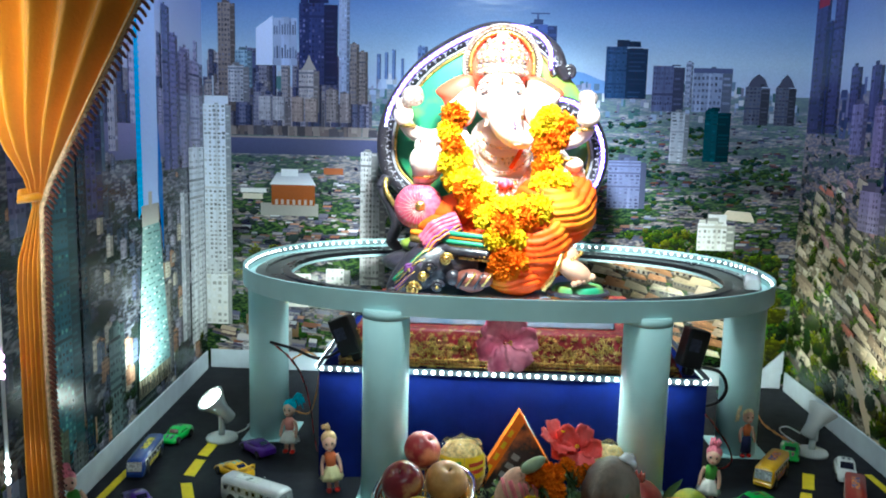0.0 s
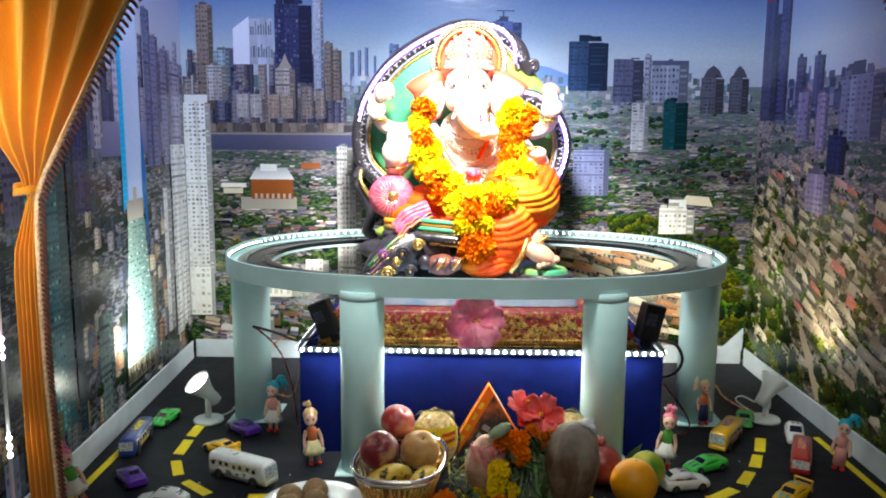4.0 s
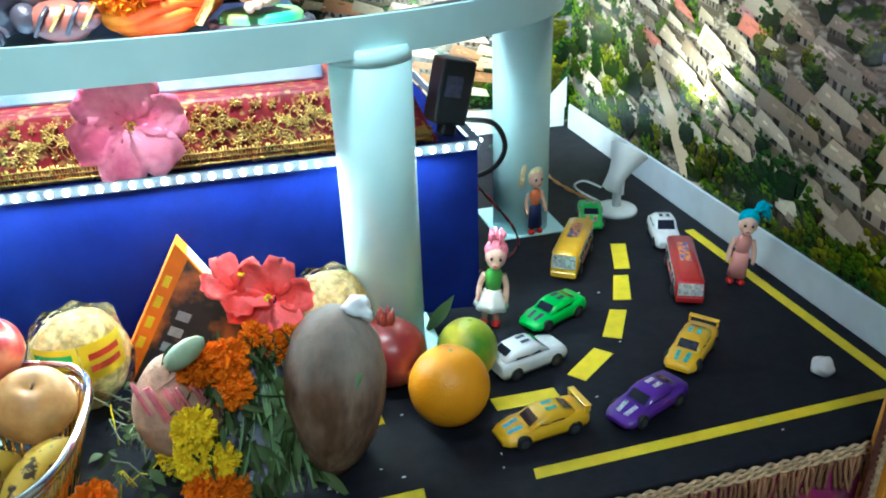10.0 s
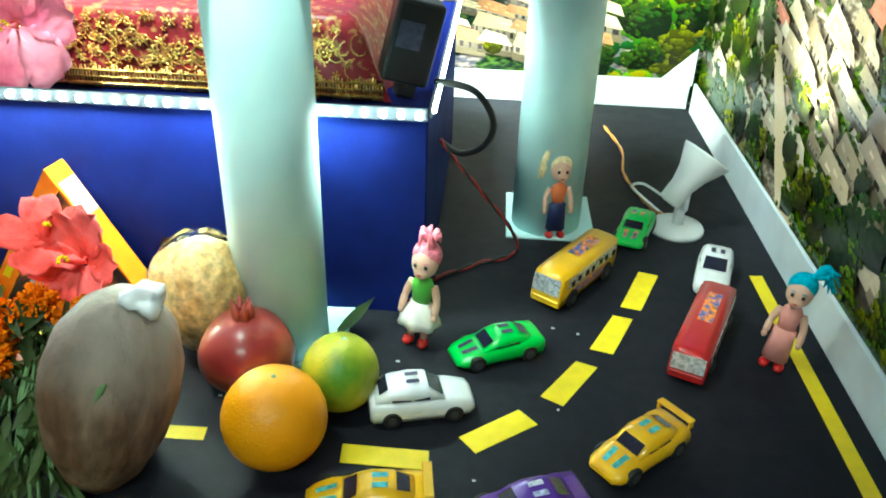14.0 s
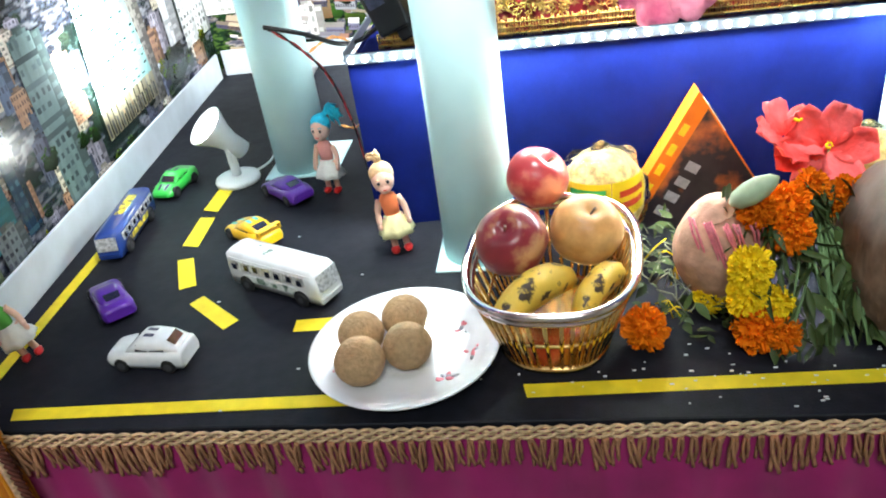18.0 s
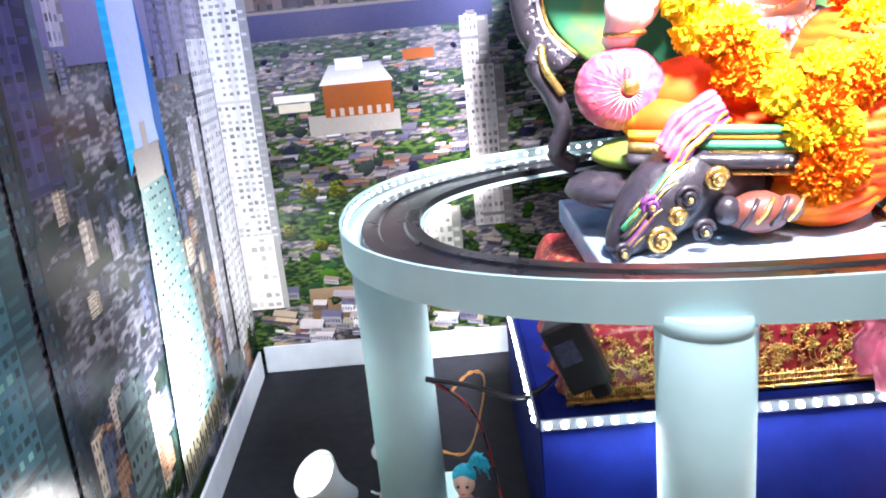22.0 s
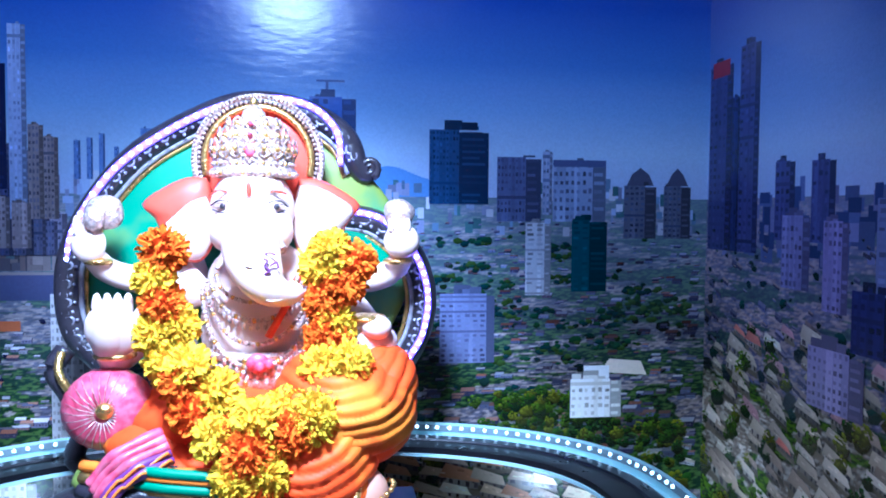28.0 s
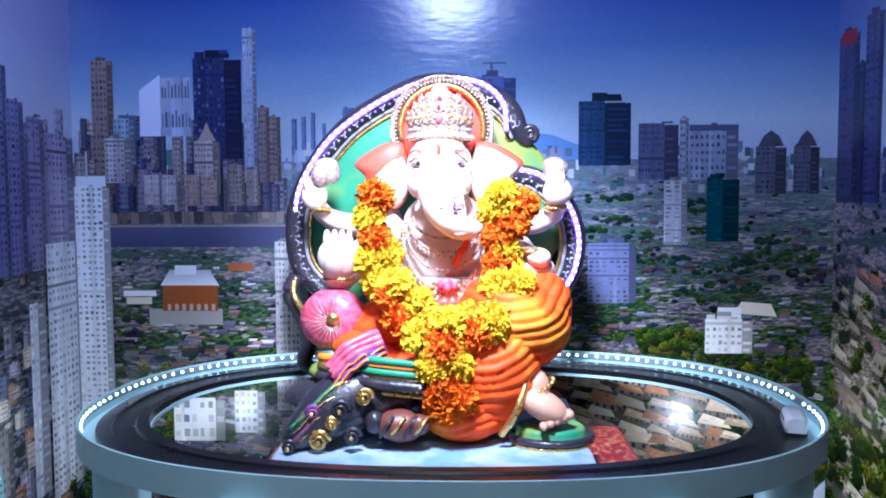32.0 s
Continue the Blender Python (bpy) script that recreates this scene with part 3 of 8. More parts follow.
n.tower(-0.387, -0.358, 0.562, 0.613, (0.42, 0.39, 0.40), 5, 5, (0.3, 0.28, 0.3), layer=12, side=0.1, cap=False)
n.tower(-0.356, -0.328, 0.562, 0.613, (0.40, 0.37, 0.38), 5, 5, (0.3, 0.28, 0.3), layer=12, side=0.1, cap=False)
n.tower(-0.314, -0.287, 0.560, 0.613, (0.32, 0.26, 0.24), 6, 4, (0.2, 0.16, 0.15), layer=12, side=0.12, cap=False)
n.tower(-0.284, -0.256, 0.560, 0.610, (0.34, 0.28, 0.26), 6, 4, (0.2, 0.16, 0.15), layer=12, side=0.12, cap=False)
n.tower(-0.238, -0.210, 0.560, 0.630, (0.27, 0.235, 0.235), 8, 4, (0.2, 0.17, 0.17), layer=12, side=0.2)
n.tower(-0.208, -0.183, 0.560, 0.622, (0.29, 0.25, 0.25), 7, 4, (0.2, 0.17, 0.17), layer=12, side=0.2)
for a, b, c in ((-0.128, -0.119, 0.708), (-0.111, -0.103, 0.712), (-0.095, -0.087, 0.718), (-0.075, -0.069, 0.700), (-0.040, -0.018, 0.726), (0.02, 0.028, 0.695)):
    n.tower(a, b, 0.655, c, (0.20, 0.24, 0.38), 6, 2, (0.14, 0.17, 0.3), layer=4, side=0.3, cap=False)
# brick block by the river and its neighbours
n.rect(-0.385, -0.255, 0.352, 0.380, (0.34, 0.32, 0.30), 10)
n.rect(-0.360, -0.263, 0.376, 0.421, (0.26, 0.10, 0.055), 11, (0.32, 0.13, 0.075))
for i in range(7):
    n.rect(-0.352 + i * 0.013, -0.346 + i * 0.013, 0.377, 0.388, (0.42, 0.36, 0.32), 12)
n.poly([(-0.364, 0.421), (-0.260, 0.421), (-0.277, 0.448), (-0.347, 0.448)], [(0.72, 0.72, 0.74), (0.72, 0.72, 0.74), (0.45, 0.45, 0.50), (0.45, 0.45, 0.5)], 11)
n.rect(-0.338, -0.300, 0.440, 0.456, (0.80, 0.80, 0.82), 12)
n.rect(-0.243, -0.200, 0.446, 0.460, (0.38, 0.16, 0.10), 10)
n.rect(-0.430, -0.372, 0.402, 0.412, (0.72, 0.70, 0.68), 10)
n.rect(-0.425, -0.380, 0.388, 0.400, (0.60, 0.56, 0.48), 10)
n.tower(-0.161, -0.122, 0.20, 0.497, (0.56, 0.53, 0.50), 26, 4, (0.18, 0.17, 0.18), layer=11, side=0.4)
n.tower(-0.150, -0.105, 0.20, 0.43, (0.44, 0.41, 0.39), 20, 4, (0.14, 0.13, 0.14), layer=12, side=0.3)
# east half landmarks
n.tower(0.190, 0.256, 0.66, 0.776, (0.10, 0.13, 0.30), 8, 3, (0.07, 0.09, 0.22), layer=4, side=0.3)
n.rect(0.213, 0.217, 0.776, 0.800, (0.08, 0.1, 0.2), 4)
n.rect(0.200, 0.240, 0.797, 0.800, (0.08, 0.1, 0.2), 4)
n.tower(0.362, 0.450, 0.625, 0.733, (0.055, 0.085, 0.16), 12, 9, (0.035, 0.055, 0.11), layer=6, side=0.5)
n.rect(0.405, 0.435, 0.733, 0.739, (0.06, 0.12, 0.2), 6)
n.tower(0.463, 0.530, 0.600, 0.695, (0.13, 0.14, 0.22), 9, 8, (0.05, 0.055, 0.10), layer=6, side=0.35, cap=False)
n.tower(0.532, 0.547, 0.610, 0.704, (0.30, 0.31, 0.38), 8, 2, layer=6)
n.tower(0.548, 0.630, 0.600, 0.690, (0.27, 0.29, 0.37), 7, 7, (0.02, 0.02, 0.05), layer=7, side=0.25, cap=False)
n.rect(0.548, 0.630, 0.682, 0.692, (0.10, 0.11, 0.18), 9)
for a, b in ((0.659, 0.710), (0.722, 0.765)):
    n.tower(a, b, 0.575, 0.655, (0.13, 0.13, 0.16), 10, 4, layer=8, side=0.35, cap=False)
    n.poly([(a + 0.004, 0.655), (b - 0.004, 0.655), (b - 0.012, 0.672), ((a + b) / 2, 0.682), (a + 0.012, 0.672)], (0.09, 0.09, 0.12), 8)
n.tower(0.507, 0.546, 0.490, 0.598, (0.44, 0.44, 0.46), 15, 2, (0.16, 0.16, 0.17), layer=9, side=0.25)
n.tower(0.578, 0.633, 0.495, 0.602, (0.03, 0.085, 0.10), 14, 2, (0.025, 0.065, 0.08), layer=9, side=0.5)
n.tower(0.379, 0.461, 0.390, 0.493, (0.22, 0.23, 0.33), 14, 6, (0.11, 0.11, 0.18), layer=8, side=0.15)
for k in range(60):
    n.blob(n.rng.uniform(0.65, 0.765), n.rng.uniform(0.458, 0.484), n.rng.uniform(0.004, 0.008), n.rng.choice(((0.03, 0.05, 0.03), (0.06, 0.09, 0.04))), 6, 7, 0.6)
# the sunlit house and its bright trees
for k in range(120):
    n.tree(n.rng.triangular(0.42, 0.63, 0.53), n.rng.uniform(0.275, 0.345), n.rng.uniform(0.006, 0.012), 9)
for k in range(80):
    n.tree(n.rng.uniform(0.58, 0.76), n.rng.uniform(0.225, 0.305), n.rng.uniform(0.006, 0.012), 10)
n.tower(0.579, 0.659, 0.303, 0.362, (0.80, 0.79, 0.75), 5, 6, (0.35, 0.33, 0.3), layer=11, side=0.22, cap=True)
n.rect(0.600, 0.640, 0.362, 0.382, (0.78, 0.77, 0.74), 11)
n.poly([(0.625, 0.372), (0.700, 0.366), (0.690, 0.388), (0.640, 0.392)], (0.66, 0.60, 0.52), 10)
# the white tower by the corner
n.tower(XL + 0.001, -0.449, 0.20, 0.594, (0.72, 0.72, 0.72), 40, 5, (0.22, 0.21, 0.22), layer=13, side=0.2, cap=False)
n.rect(XL + 0.004, -0.455, 0.594, 0.612, (0.66, 0.66, 0.68), 13)
n.rect(-0.49, -0.486, 0.61, 0.655, (0.4, 0.4, 0.44), 13)
n.tower(XL + 0.001, -0.452, 0.10, 0.215, (0.80, 0.79, 0.76), 8, 4, (0.45, 0.43, 0.4), layer=14, side=0.15, cap=False)
for k in range(90):
    n.blob(n.rng.uniform(0.66, 0.78), n.rng.uniform(0.03, 0.17), n.rng.uniform(0.007, 0.016), n.rng.choice(((0.06, 0.14, 0.03), (0.12, 0.20, 0.04), (0.22, 0.20, 0.03), (0.03, 0.08, 0.03))), 9)
n.rect(-0.42, -0.30, 0.075, 0.125, (0.17, 0.11, 0.07), 9, (0.26, 0.20, 0.15))
for k in range(40):
    u, v = n.rng.uniform(-0.46, -0.20), n.rng.uniform(0.02, 0.14)
    n.house(u, v, n.rng.uniform(0.015, 0.04), n.rng.uniform(0.010, 0.022), n.rng.choice(ROOFS), n.rng.choice(WALLS), 10, -0.1)
n.tower(-0.36, -0.315, 0.05, 0.10, (0.66, 0.62, 0.6), 3, 3, (0.3, 0.3, 0.3), layer=10)
n.tower(-0.346, -0.255, 0.145, 0.222, (0.74, 0.72, 0.66), 3, 5, (0.30, 0.28, 0.26), layer=12, side=0.18, cap=False)
n.tower(-0.237, -0.183, 0.16, 0.235, (0.62, 0.60, 0.56), 5, 4, (0.16, 0.15, 0.15), layer=12, side=0.25, cap=False)
for k in range(26):
    n.tree(n.rng.uniform(-0.44, -0.16), n.rng.uniform(0.10, 0.28), n.rng.uniform(0.007, 0.015), 10)
for k in range(9):
    for j in range(8):
        u, v = 0.30 + 0.045 * j + n.rng.uniform(-0.012, 0.012), 0.275 - 0.022 * k - 0.004 * j
        if v > 0.06:
            n.terrace(u, v, n.rng.uniform(0.040, 0.062), n.rng.choice(((0.66, 0.58, 0.46), (0.56, 0.46, 0.34), (0.60, 0.50, 0.40), (0.40, 0.24, 0.16))), 11)
        if n.rng.random() < 0.25:
            n.tree(u + 0.02, v - 0.004, n.rng.uniform(0.010, 0.018), 13)
for k in range(26):
    n.tree(n.rng.uniform(0.62, 0.775), n.rng.uniform(0.045, 0.20), n.rng.uniform(0.016, 0.028), 13)
n.mesh("printed_picture", b_north)

# east sheet
b_east = tagged(link_mesh("backdrop_east", box(BM(), (XR + 0.005, (YF + YB) / 2, 0.65), (0.008, YB - YF, 1.34)), M_SKIRT), "glossy printed hillside town backdrop on the side", "backdrop", kind="structure")
e = Sheet(lambda u, v, d: (XR - d, YB + YF - u, v))
E0, E1 = YF, YB


def ey(y):
    return YB + YF - y


sky(e, E0, E1, 0.10)
ground(e, E0, E1, -0.02, HOR - 0.02, (0.16, 0.15, 0.08), (0.12, 0.13, 0.22))
e.town(E0, E1, 0.38, HOR - 0.02, ((0.03, 0.055, 0.04), (0.06, 0.09, 0.05)), ((0.26, 0.23, 0.28), (0.16, 0.15, 0.2), (0.36, 0.29, 0.27), (0.10, 0.10, 0.14)), 0.0, (0.20, 0.21, 0.33), 0.003)
for _ in range(160):
    u, v, w = e.rng.uniform(E0, E1 - 0.03), e.rng.uniform(0.56, HOR - 0.01), e.rng.uniform(0.008, 0.03)
    e.rect(u, u + w, v - 0.012, v + e.rng.uniform(0.002, 0.02), e.shade(e.rng.choice(((0.12, 0.13, 0.22), (0.20, 0.19, 0.28), (0.06, 0.07, 0.14)))), 2)
clutter(e, E0, E1, 0.36, 0.60, 700, ((0.26, 0.23, 0.28), (0.16, 0.15, 0.2), (0.30, 0.24, 0.22)), ((0.12, 0.12, 0.2), (0.08, 0.08, 0.12)), 0.020, slant=-0.35, green=0.35, greens=((0.03, 0.06, 0.05), (0.02, 0.04, 0.05)))
e.town(E0, E1, 0.0, 0.38, ((0.05, 0.09, 0.025), (0.11, 0.16, 0.04)), ((0.36, 0.31, 0.25), (0.24, 0.20, 0.16), (0.50, 0.45, 0.38), (0.14, 0.12, 0.10)), 0.02, (0.24, 0.22, 0.24), 0.003)
for k in range(20):
    for j in range(15):
        u, v = E0 + 0.01 + 0.058 * j + e.rng.uniform(-0.026, 0.026), 0.50 - 0.022 * k - 0.010 * j + e.rng.uniform(-0.006, 0.006)
        if 0.06 < v < 0.47 and E0 < u < E1 - 0.08:
            far = max(0.0, min(1.0, (v - 0.12) / 0.3))
            e.terrace(u, v, e.rng.uniform(0.036, 0.082) * (1 - 0.35 * far), e.rng.choice(((0.50, 0.43, 0.34), (0.42, 0.36, 0.29), (0.58, 0.51, 0.42), (0.36, 0.29, 0.23)) if e.rng.random() > 0.2 * far else ((0.52, 0.24, 0.20), (0.46, 0.30, 0.30))), 3)
            if e.rng.random() < 0.62:
                e.tree(u + e.rng.uniform(0, 0.05), v - 0.004, e.rng.uniform(0.008, 0.022), 6)
# pale path down the bank, under the wooded edge
e.poly([(E0 + 0.28, 0.165), (E0 + 0.31, 0.160), (E0 + 0.46, 0.02), (E0 + 0.40, 0.02)], (0.62, 0.52, 0.40), 8)
for k in range(170):
    u = E0 + 0.012 + (E1 - E0 - 0.03) * e.rng.random()
    edge = 0.250 - 0.18 * (u - E0) / (E1 - E0) + 0.02 * math.sin(u * 21)
    v = 0.022 + (edge - 0.022) * (1 - k / 170) * e.rng.uniform(0.55, 1.15)
    if not (0.27 < u - E0 - 0.9 * (0.165 - v) < 0.315 and v < 0.165):
        e.tree(u, max(0.02, v), e.rng.uniform(0.014, 0.026), 9)
for y0, y1, z0, z1, c, r, q in ((1.900, 1.832, 0.56, 0.832, (0.085, 0.085, 0.18), 24, 4), (1.812, 1.760, 0.56, 0.848, (0.09, 0.09, 0.19), 26, 3), (1.832, 1.812, 0.56, 0.78, (0.05, 0.055, 0.13), 18, 2),
                               (1.718, 1.674, 0.58, 0.681, (0.09, 0.09, 0.18), 9, 3), (1.640, 1.594, 0.58, 0.678, (0.09, 0.09, 0.18), 9, 3), (1.700, 1.64, 0.52, 0.612, (0.22, 0.20, 0.31), 8, 5),
                               (1.614, 1.568, 0.50, 0.606, (0.26, 0.22, 0.34), 10, 4), (1.523, 1.38, 0.52, 0.631, (0.21, 0.21, 0.31), 12, 6), (1.36, 1.26, 0.50, 0.66, (0.18, 0.17, 0.28), 12, 5), (1.23, 1.12, 0.48, 0.62, (0.2, 0.18, 0.3), 10, 6),
                               (1.56, 1.49, 0.46, 0.53, (0.04, 0.04, 0.12), 6, 4), (1.636, 1.534, 0.385, 0.457, (0.30, 0.26, 0.36), 7, 8)):
    e.tower(ey(y0), ey(y1), z0, z1, c, r, q, tuple(x * 0.55 for x in c), layer=8, side=0.25)
e.rect(ey(1.892), ey(1.842), 0.815, 0.838, (0.30, 0.05, 0.06), 10)
e.mesh("printed_picture", b_east)

# west sheet
WSLANT, WSTRETCH = 0.062, 1.14
b_west = tagged(link_mesh("backdrop_west", box(BM(), (-0.005, -(YB - YF) * WSTRETCH / 2, 0.65), (0.008, (YB - YF) * WSTRETCH, 1.34)), M_SKIRT), "glossy printed night towers backdrop on the side", "backdrop", kind="structure")
b_west.matrix_world = pose(XL, YB, 0, 0, 0, math.degrees(math.atan(WSLANT)))
w = Sheet(lambda u, v, d: (d, (u - YB) * WSTRETCH, v))
sky(w, YF, YB, 0.45)
ground(w, YF, YB, -0.02, HOR - 0.02, (0.022, 0.024, 0.032), (0.14, 0.15, 0.22))
w.town(YF, YB, 0.0, HOR - 0.02, ((0.014, 0.022, 0.020), (0.035, 0.05, 0.045)), ((0.10, 0.11, 0.13), (0.05, 0.055, 0.075), (0.20, 0.20, 0.22), (0.03, 0.035, 0.05)), -0.05, (0.24, 0.23, 0.32), 0.003)
for _ in range(110):
    u, h, ww = w.rng.uniform(YF + 0.01, YB - 0.05), w.rng.uniform(0.58, 0.74), w.rng.uniform(0.014, 0.04)
    w.tower(u, u + ww, 0.54, h, w.shade(w.rng.choice(((0.20, 0.19, 0.28), (0.36, 0.33, 0.42), (0.11, 0.11, 0.19)))), 12, 4, layer=3, cap=False)
w.rect(YF + 0.3, YB - 0.05, 0.485, 0.545, (0.15, 0.15, 0.24), 4, (0.24, 0.22, 0.32))
for k in range(150):
    f = (k + w.rng.random()) / 150
    v = 0.50 - 0.46 * f
    ww = w.rng.uniform(0.014, 0.030) * (0.7 + 0.9 * f)
    u, h = w.rng.uniform(YF + 0.005, YB - 0.05), ww * w.rng.uniform(0.6, 1.8)
    c = w.shade(w.rng.choice(((0.36, 0.33, 0.30), (0.22, 0.21, 0.24), (0.30, 0.20, 0.15), (0.44, 0.40, 0.34), (0.10, 0.105, 0.14), (0.07, 0.08, 0.11), (0.05, 0.06, 0.08))), 0.3)
    # Block tones are raised by 1.45, putting the sheet's sheen into the colour.
    w.tower(u, u + ww, max(0.02, v - h), v, tuple(min(0.7, x * 1.45) for x in c), w.rng.randint(3, 7), w.rng.randint(3, 6), (0.03, 0.03, 0.045), layer=4, side=w.rng.uniform(0.15, 0.45))
for k in range(120):
    w.blob(w.rng.uniform(YF + 0.02, YB - 0.02), w.rng.uniform(0.05, 0.46), w.rng.uniform(0.006, 0.014), w.rng.choice(((0.018, 0.03, 0.02), (0.012, 0.014, 0.022), (0.03, 0.04, 0.03))), 4.005)
w.tower(1.677, 1.715, 0.46, 0.767, (0.14, 0.14, 0.24), 28, 3, (0.03, 0.04, 0.09), layer=6, cap=False)
w.tower(1.712, 1.755, 0.46, 0.72, (0.18, 0.17, 0.28), 24, 3, (0.04, 0.05, 0.1), layer=6, cap=False)
w.tower(1.765, 1.81, 0.46, 0.70, (0.25, 0.23, 0.33), 22, 3, (0.06, 0.06, 0.14), layer=6, cap=False)
w.tower(1.82, 1.90, 0.50, 0.68, (0.32, 0.29, 0.37), 16, 5, (0.08, 0.08, 0.16), layer=7, cap=False)
w.tower(1.373, 1.439, 0.47, 0.693, (0.24, 0.30, 0.38), 14, 4, (0.16, 0.2, 0.28), layer=6)
w.tower(1.376, 1.428, 0.40, 0.623, (0.09, 0.09, 0.19), 18, 2, (0.03, 0.03, 0.11), layer=8, side=0.4)
w.tower(1.452, 1.485, 0.50, 0.67, (0.42, 0.40, 0.46), 12, 3, layer=5)
w.tower(1.10, 1.17, 0.40, 0.72, (0.10, 0.10, 0.20), 22, 4, (0.03, 0.03, 0.1), layer=6)
w.tower(1.19, 1.24, 0.40, 0.66, (0.15, 0.15, 0.25), 20, 3, (0.04, 0.05, 0.12), layer=6)
# tapering round tower, blue shaft above a lit cone
w.poly([(1.575, 0.40), (1.645, 0.40), (1.645, 0.95), (1.560, 0.95)], [(0.36, 0.42, 0.60), (0.40, 0.46, 0.62), (0.42, 0.47, 0.64), (0.38, 0.44, 0.62)], 9)
w.poly([(1.553, 0.38), (1.576, 0.40), (1.566, 0.86), (1.553, 0.72)], (0.08, 0.32, 0.56), 9)
for j in range(26):
    w.rect(1.554, 1.574, 0.40 + 0.012 * j, 0.404 + 0.012 * j, (0.12, 0.38, 0.62), 10)
w.poly([(1.640, 0.42), (1.662, 0.30), (1.664, 0.45), (1.646, 0.55)], (0.05, 0.14, 0.36), 9)
w.rect(1.566, 1.640, 0.365, 0.402, (0.46, 0.44, 0.40), 11, (0.30, 0.28, 0.27))
w.rect(1.596, 1.612, 0.395, 0.425, (0.34, 0.32, 0.30), 11)
for j in range(26):
    t0, t1 = j / 26, (j + 1) / 26
    a0, a1 = 0.038 + 0.034 * t0, 0.038 + 0.034 * t1
    v0, v1 = 0.365 - t0 * 0.27, 0.365 - t1 * 0.27
    w.poly([(1.606 - a0, v0), (1.606 + a0, v0), (1.606 + a1, v1), (1.606 - a1, v1)], [(0.36, 0.45, 0.42), (0.20, 0.29, 0.29), (0.20, 0.29, 0.29), (0.36, 0.45, 0.42)], 10)
    for k in range(10):
        x = 1.606 - a0 + (k + 0.2) * a0 * 2 / 10
        if (k * 3 + j * 5) % 4:
            w.rect(x, x + a0 * 0.12, v0 - 0.0055, v0 - 0.0028, w.shade(w.rng.choice(((0.05, 0.08, 0.08), (0.62, 0.70, 0.64), (0.14, 0.20, 0.19))), 0.4), 11)
for k in range(12):
    x = 1.606 - 0.072 + k * 0.0122
    w.rect(x, x + 0.0095, 0.062, 0.096, w.shade((0.24, 0.22, 0.17), 0.3), 11)
    w.rect(x + 0.002, x + 0.0065, 0.064, 0.082, w.shade((0.05, 0.05, 0.05), 0.4), 11.5)
# glass tower beside the curtain
w.tower(1.235, 1.345, 0.06, 0.50, (0.11, 0.24, 0.27), 42, 9, (0.02, 0.05, 0.07), layer=9, side=0.22, lit=(0.24, 0.46, 0.44), cap=False)
w.tower(1.352, 1.376, 0.05, 0.52, (0.03, 0.05, 0.08), 40, 2, (0.10, 0.16, 0.18), layer=9, side=0.3, cap=False)
w.tower(1.755, 1.800, 0.10, 0.41, (0.52, 0.52, 0.54), 22, 2, (0.40, 0.40, 0.42), layer=10, side=0.5, cap=False)
w.tower(1.805, 1.905, 0.08, 0.50, (0.60, 0.60, 0.60), 34, 7, (0.20, 0.19, 0.20), layer=9, side=0.1, cap=False)
w.tower(1.43, 1.485, 0.03, 0.22, (0.16, 0.20, 0.20), 14, 4, (0.03, 0.04, 0.05), layer=9)
w.tower(1.655, 1.70, 0.05, 0.24, (0.20, 0.19, 0.18), 14, 4, (0.05, 0.05, 0.05), layer=9)
w.tower(1.150, 1.195, 0.015, 0.10, (0.30, 0.34, 0.42), 5, 3, (0.06, 0.07, 0.16), layer=11)
for k in range(9):
    w.poly([(1.226 + 0.003 * k, 0.03 + 0.014 * k), (1.238 + 0.003 * k, 0.028 + 0.014 * k), (1.241 + 0.003 * k, 0.040 + 0.014 * k), (1.229 + 0.003 * k, 0.042 + 0.014 * k)], w.shade((0.30, 0.08, 0.03), 0.4), 11)
    w.rect(1.232 + 0.003 * k, 1.237 + 0.003 * k, 0.031 + 0.014 * k, 0.037 + 0.014 * k, (0.05, 0.02, 0.02), 12)
w.tower(1.212, 1.232, 0.015, 0.058, (0.30, 0.09, 0.05), 4, 3, (0.04, 0.02, 0.03), layer=11, cap=False)
w.tower(1.262, 1.300, 0.02, 0.115, (0.30, 0.34, 0.24), 9, 4, (0.05, 0.06, 0.06), layer=11, side=0.4)
w.tower(1.310, 1.350, 0.02, 0.075, (0.20, 0.22, 0.22), 6, 4, (0.03, 0.03, 0.05), layer=11)
for k in range(40):
    w.tree(w.rng.uniform(YF + 0.05, YB - 0.02), w.rng.uniform(0.015, 0.10), w.rng.uniform(0.006, 0.015), 10)
w.mesh("printed_picture", b_west)

# skirting boards of white foam
bb = box(BM(), (0, 0, 0.021), (XR - XL - 0.024, 0.004, 0.042), 0.0008)
s1 = tagged(link_mesh("baseboard_north", bb, M_SKIRT), "white foam board strip along the foot of the backdrop", "baseboard", kind="structure")
s1.location = ((XL + XR) / 2, YB - 0.010, 0)
for nm, x, turn in (("baseboard_west", XL + 0.009, math.degrees(math.atan(WSLANT))), ("baseboard_east", XR - 0.009, 0)):
    s2 = tagged(link_mesh(nm, box(BM(), (0, -(YB - YF - 0.026) / 2, 0.021), (0.004, YB - YF - 0.026, 0.042), 0.0008), M_SKIRT), "white foam board strip along the foot of the backdrop", "baseboard", kind="structure")
    s2.matrix_world = pose(x, YB - 0.026, 0, 0, 0, turn)
bm = BM()
vs = [bm.verts.new(p) for p in ((-0.050, 0, 0.036), (0.0, 0, 0.034), (0.0, 0, 0.086))]
f = bm.faces.new(vs)
r = bmesh.ops.extrude_face_region(bm, geom=[f])
bmesh.ops.translate(bm, verts=[g for g in r["geom"] if isinstance(g, bmesh.types.BMVert)], vec=(0, 0.003, 0))
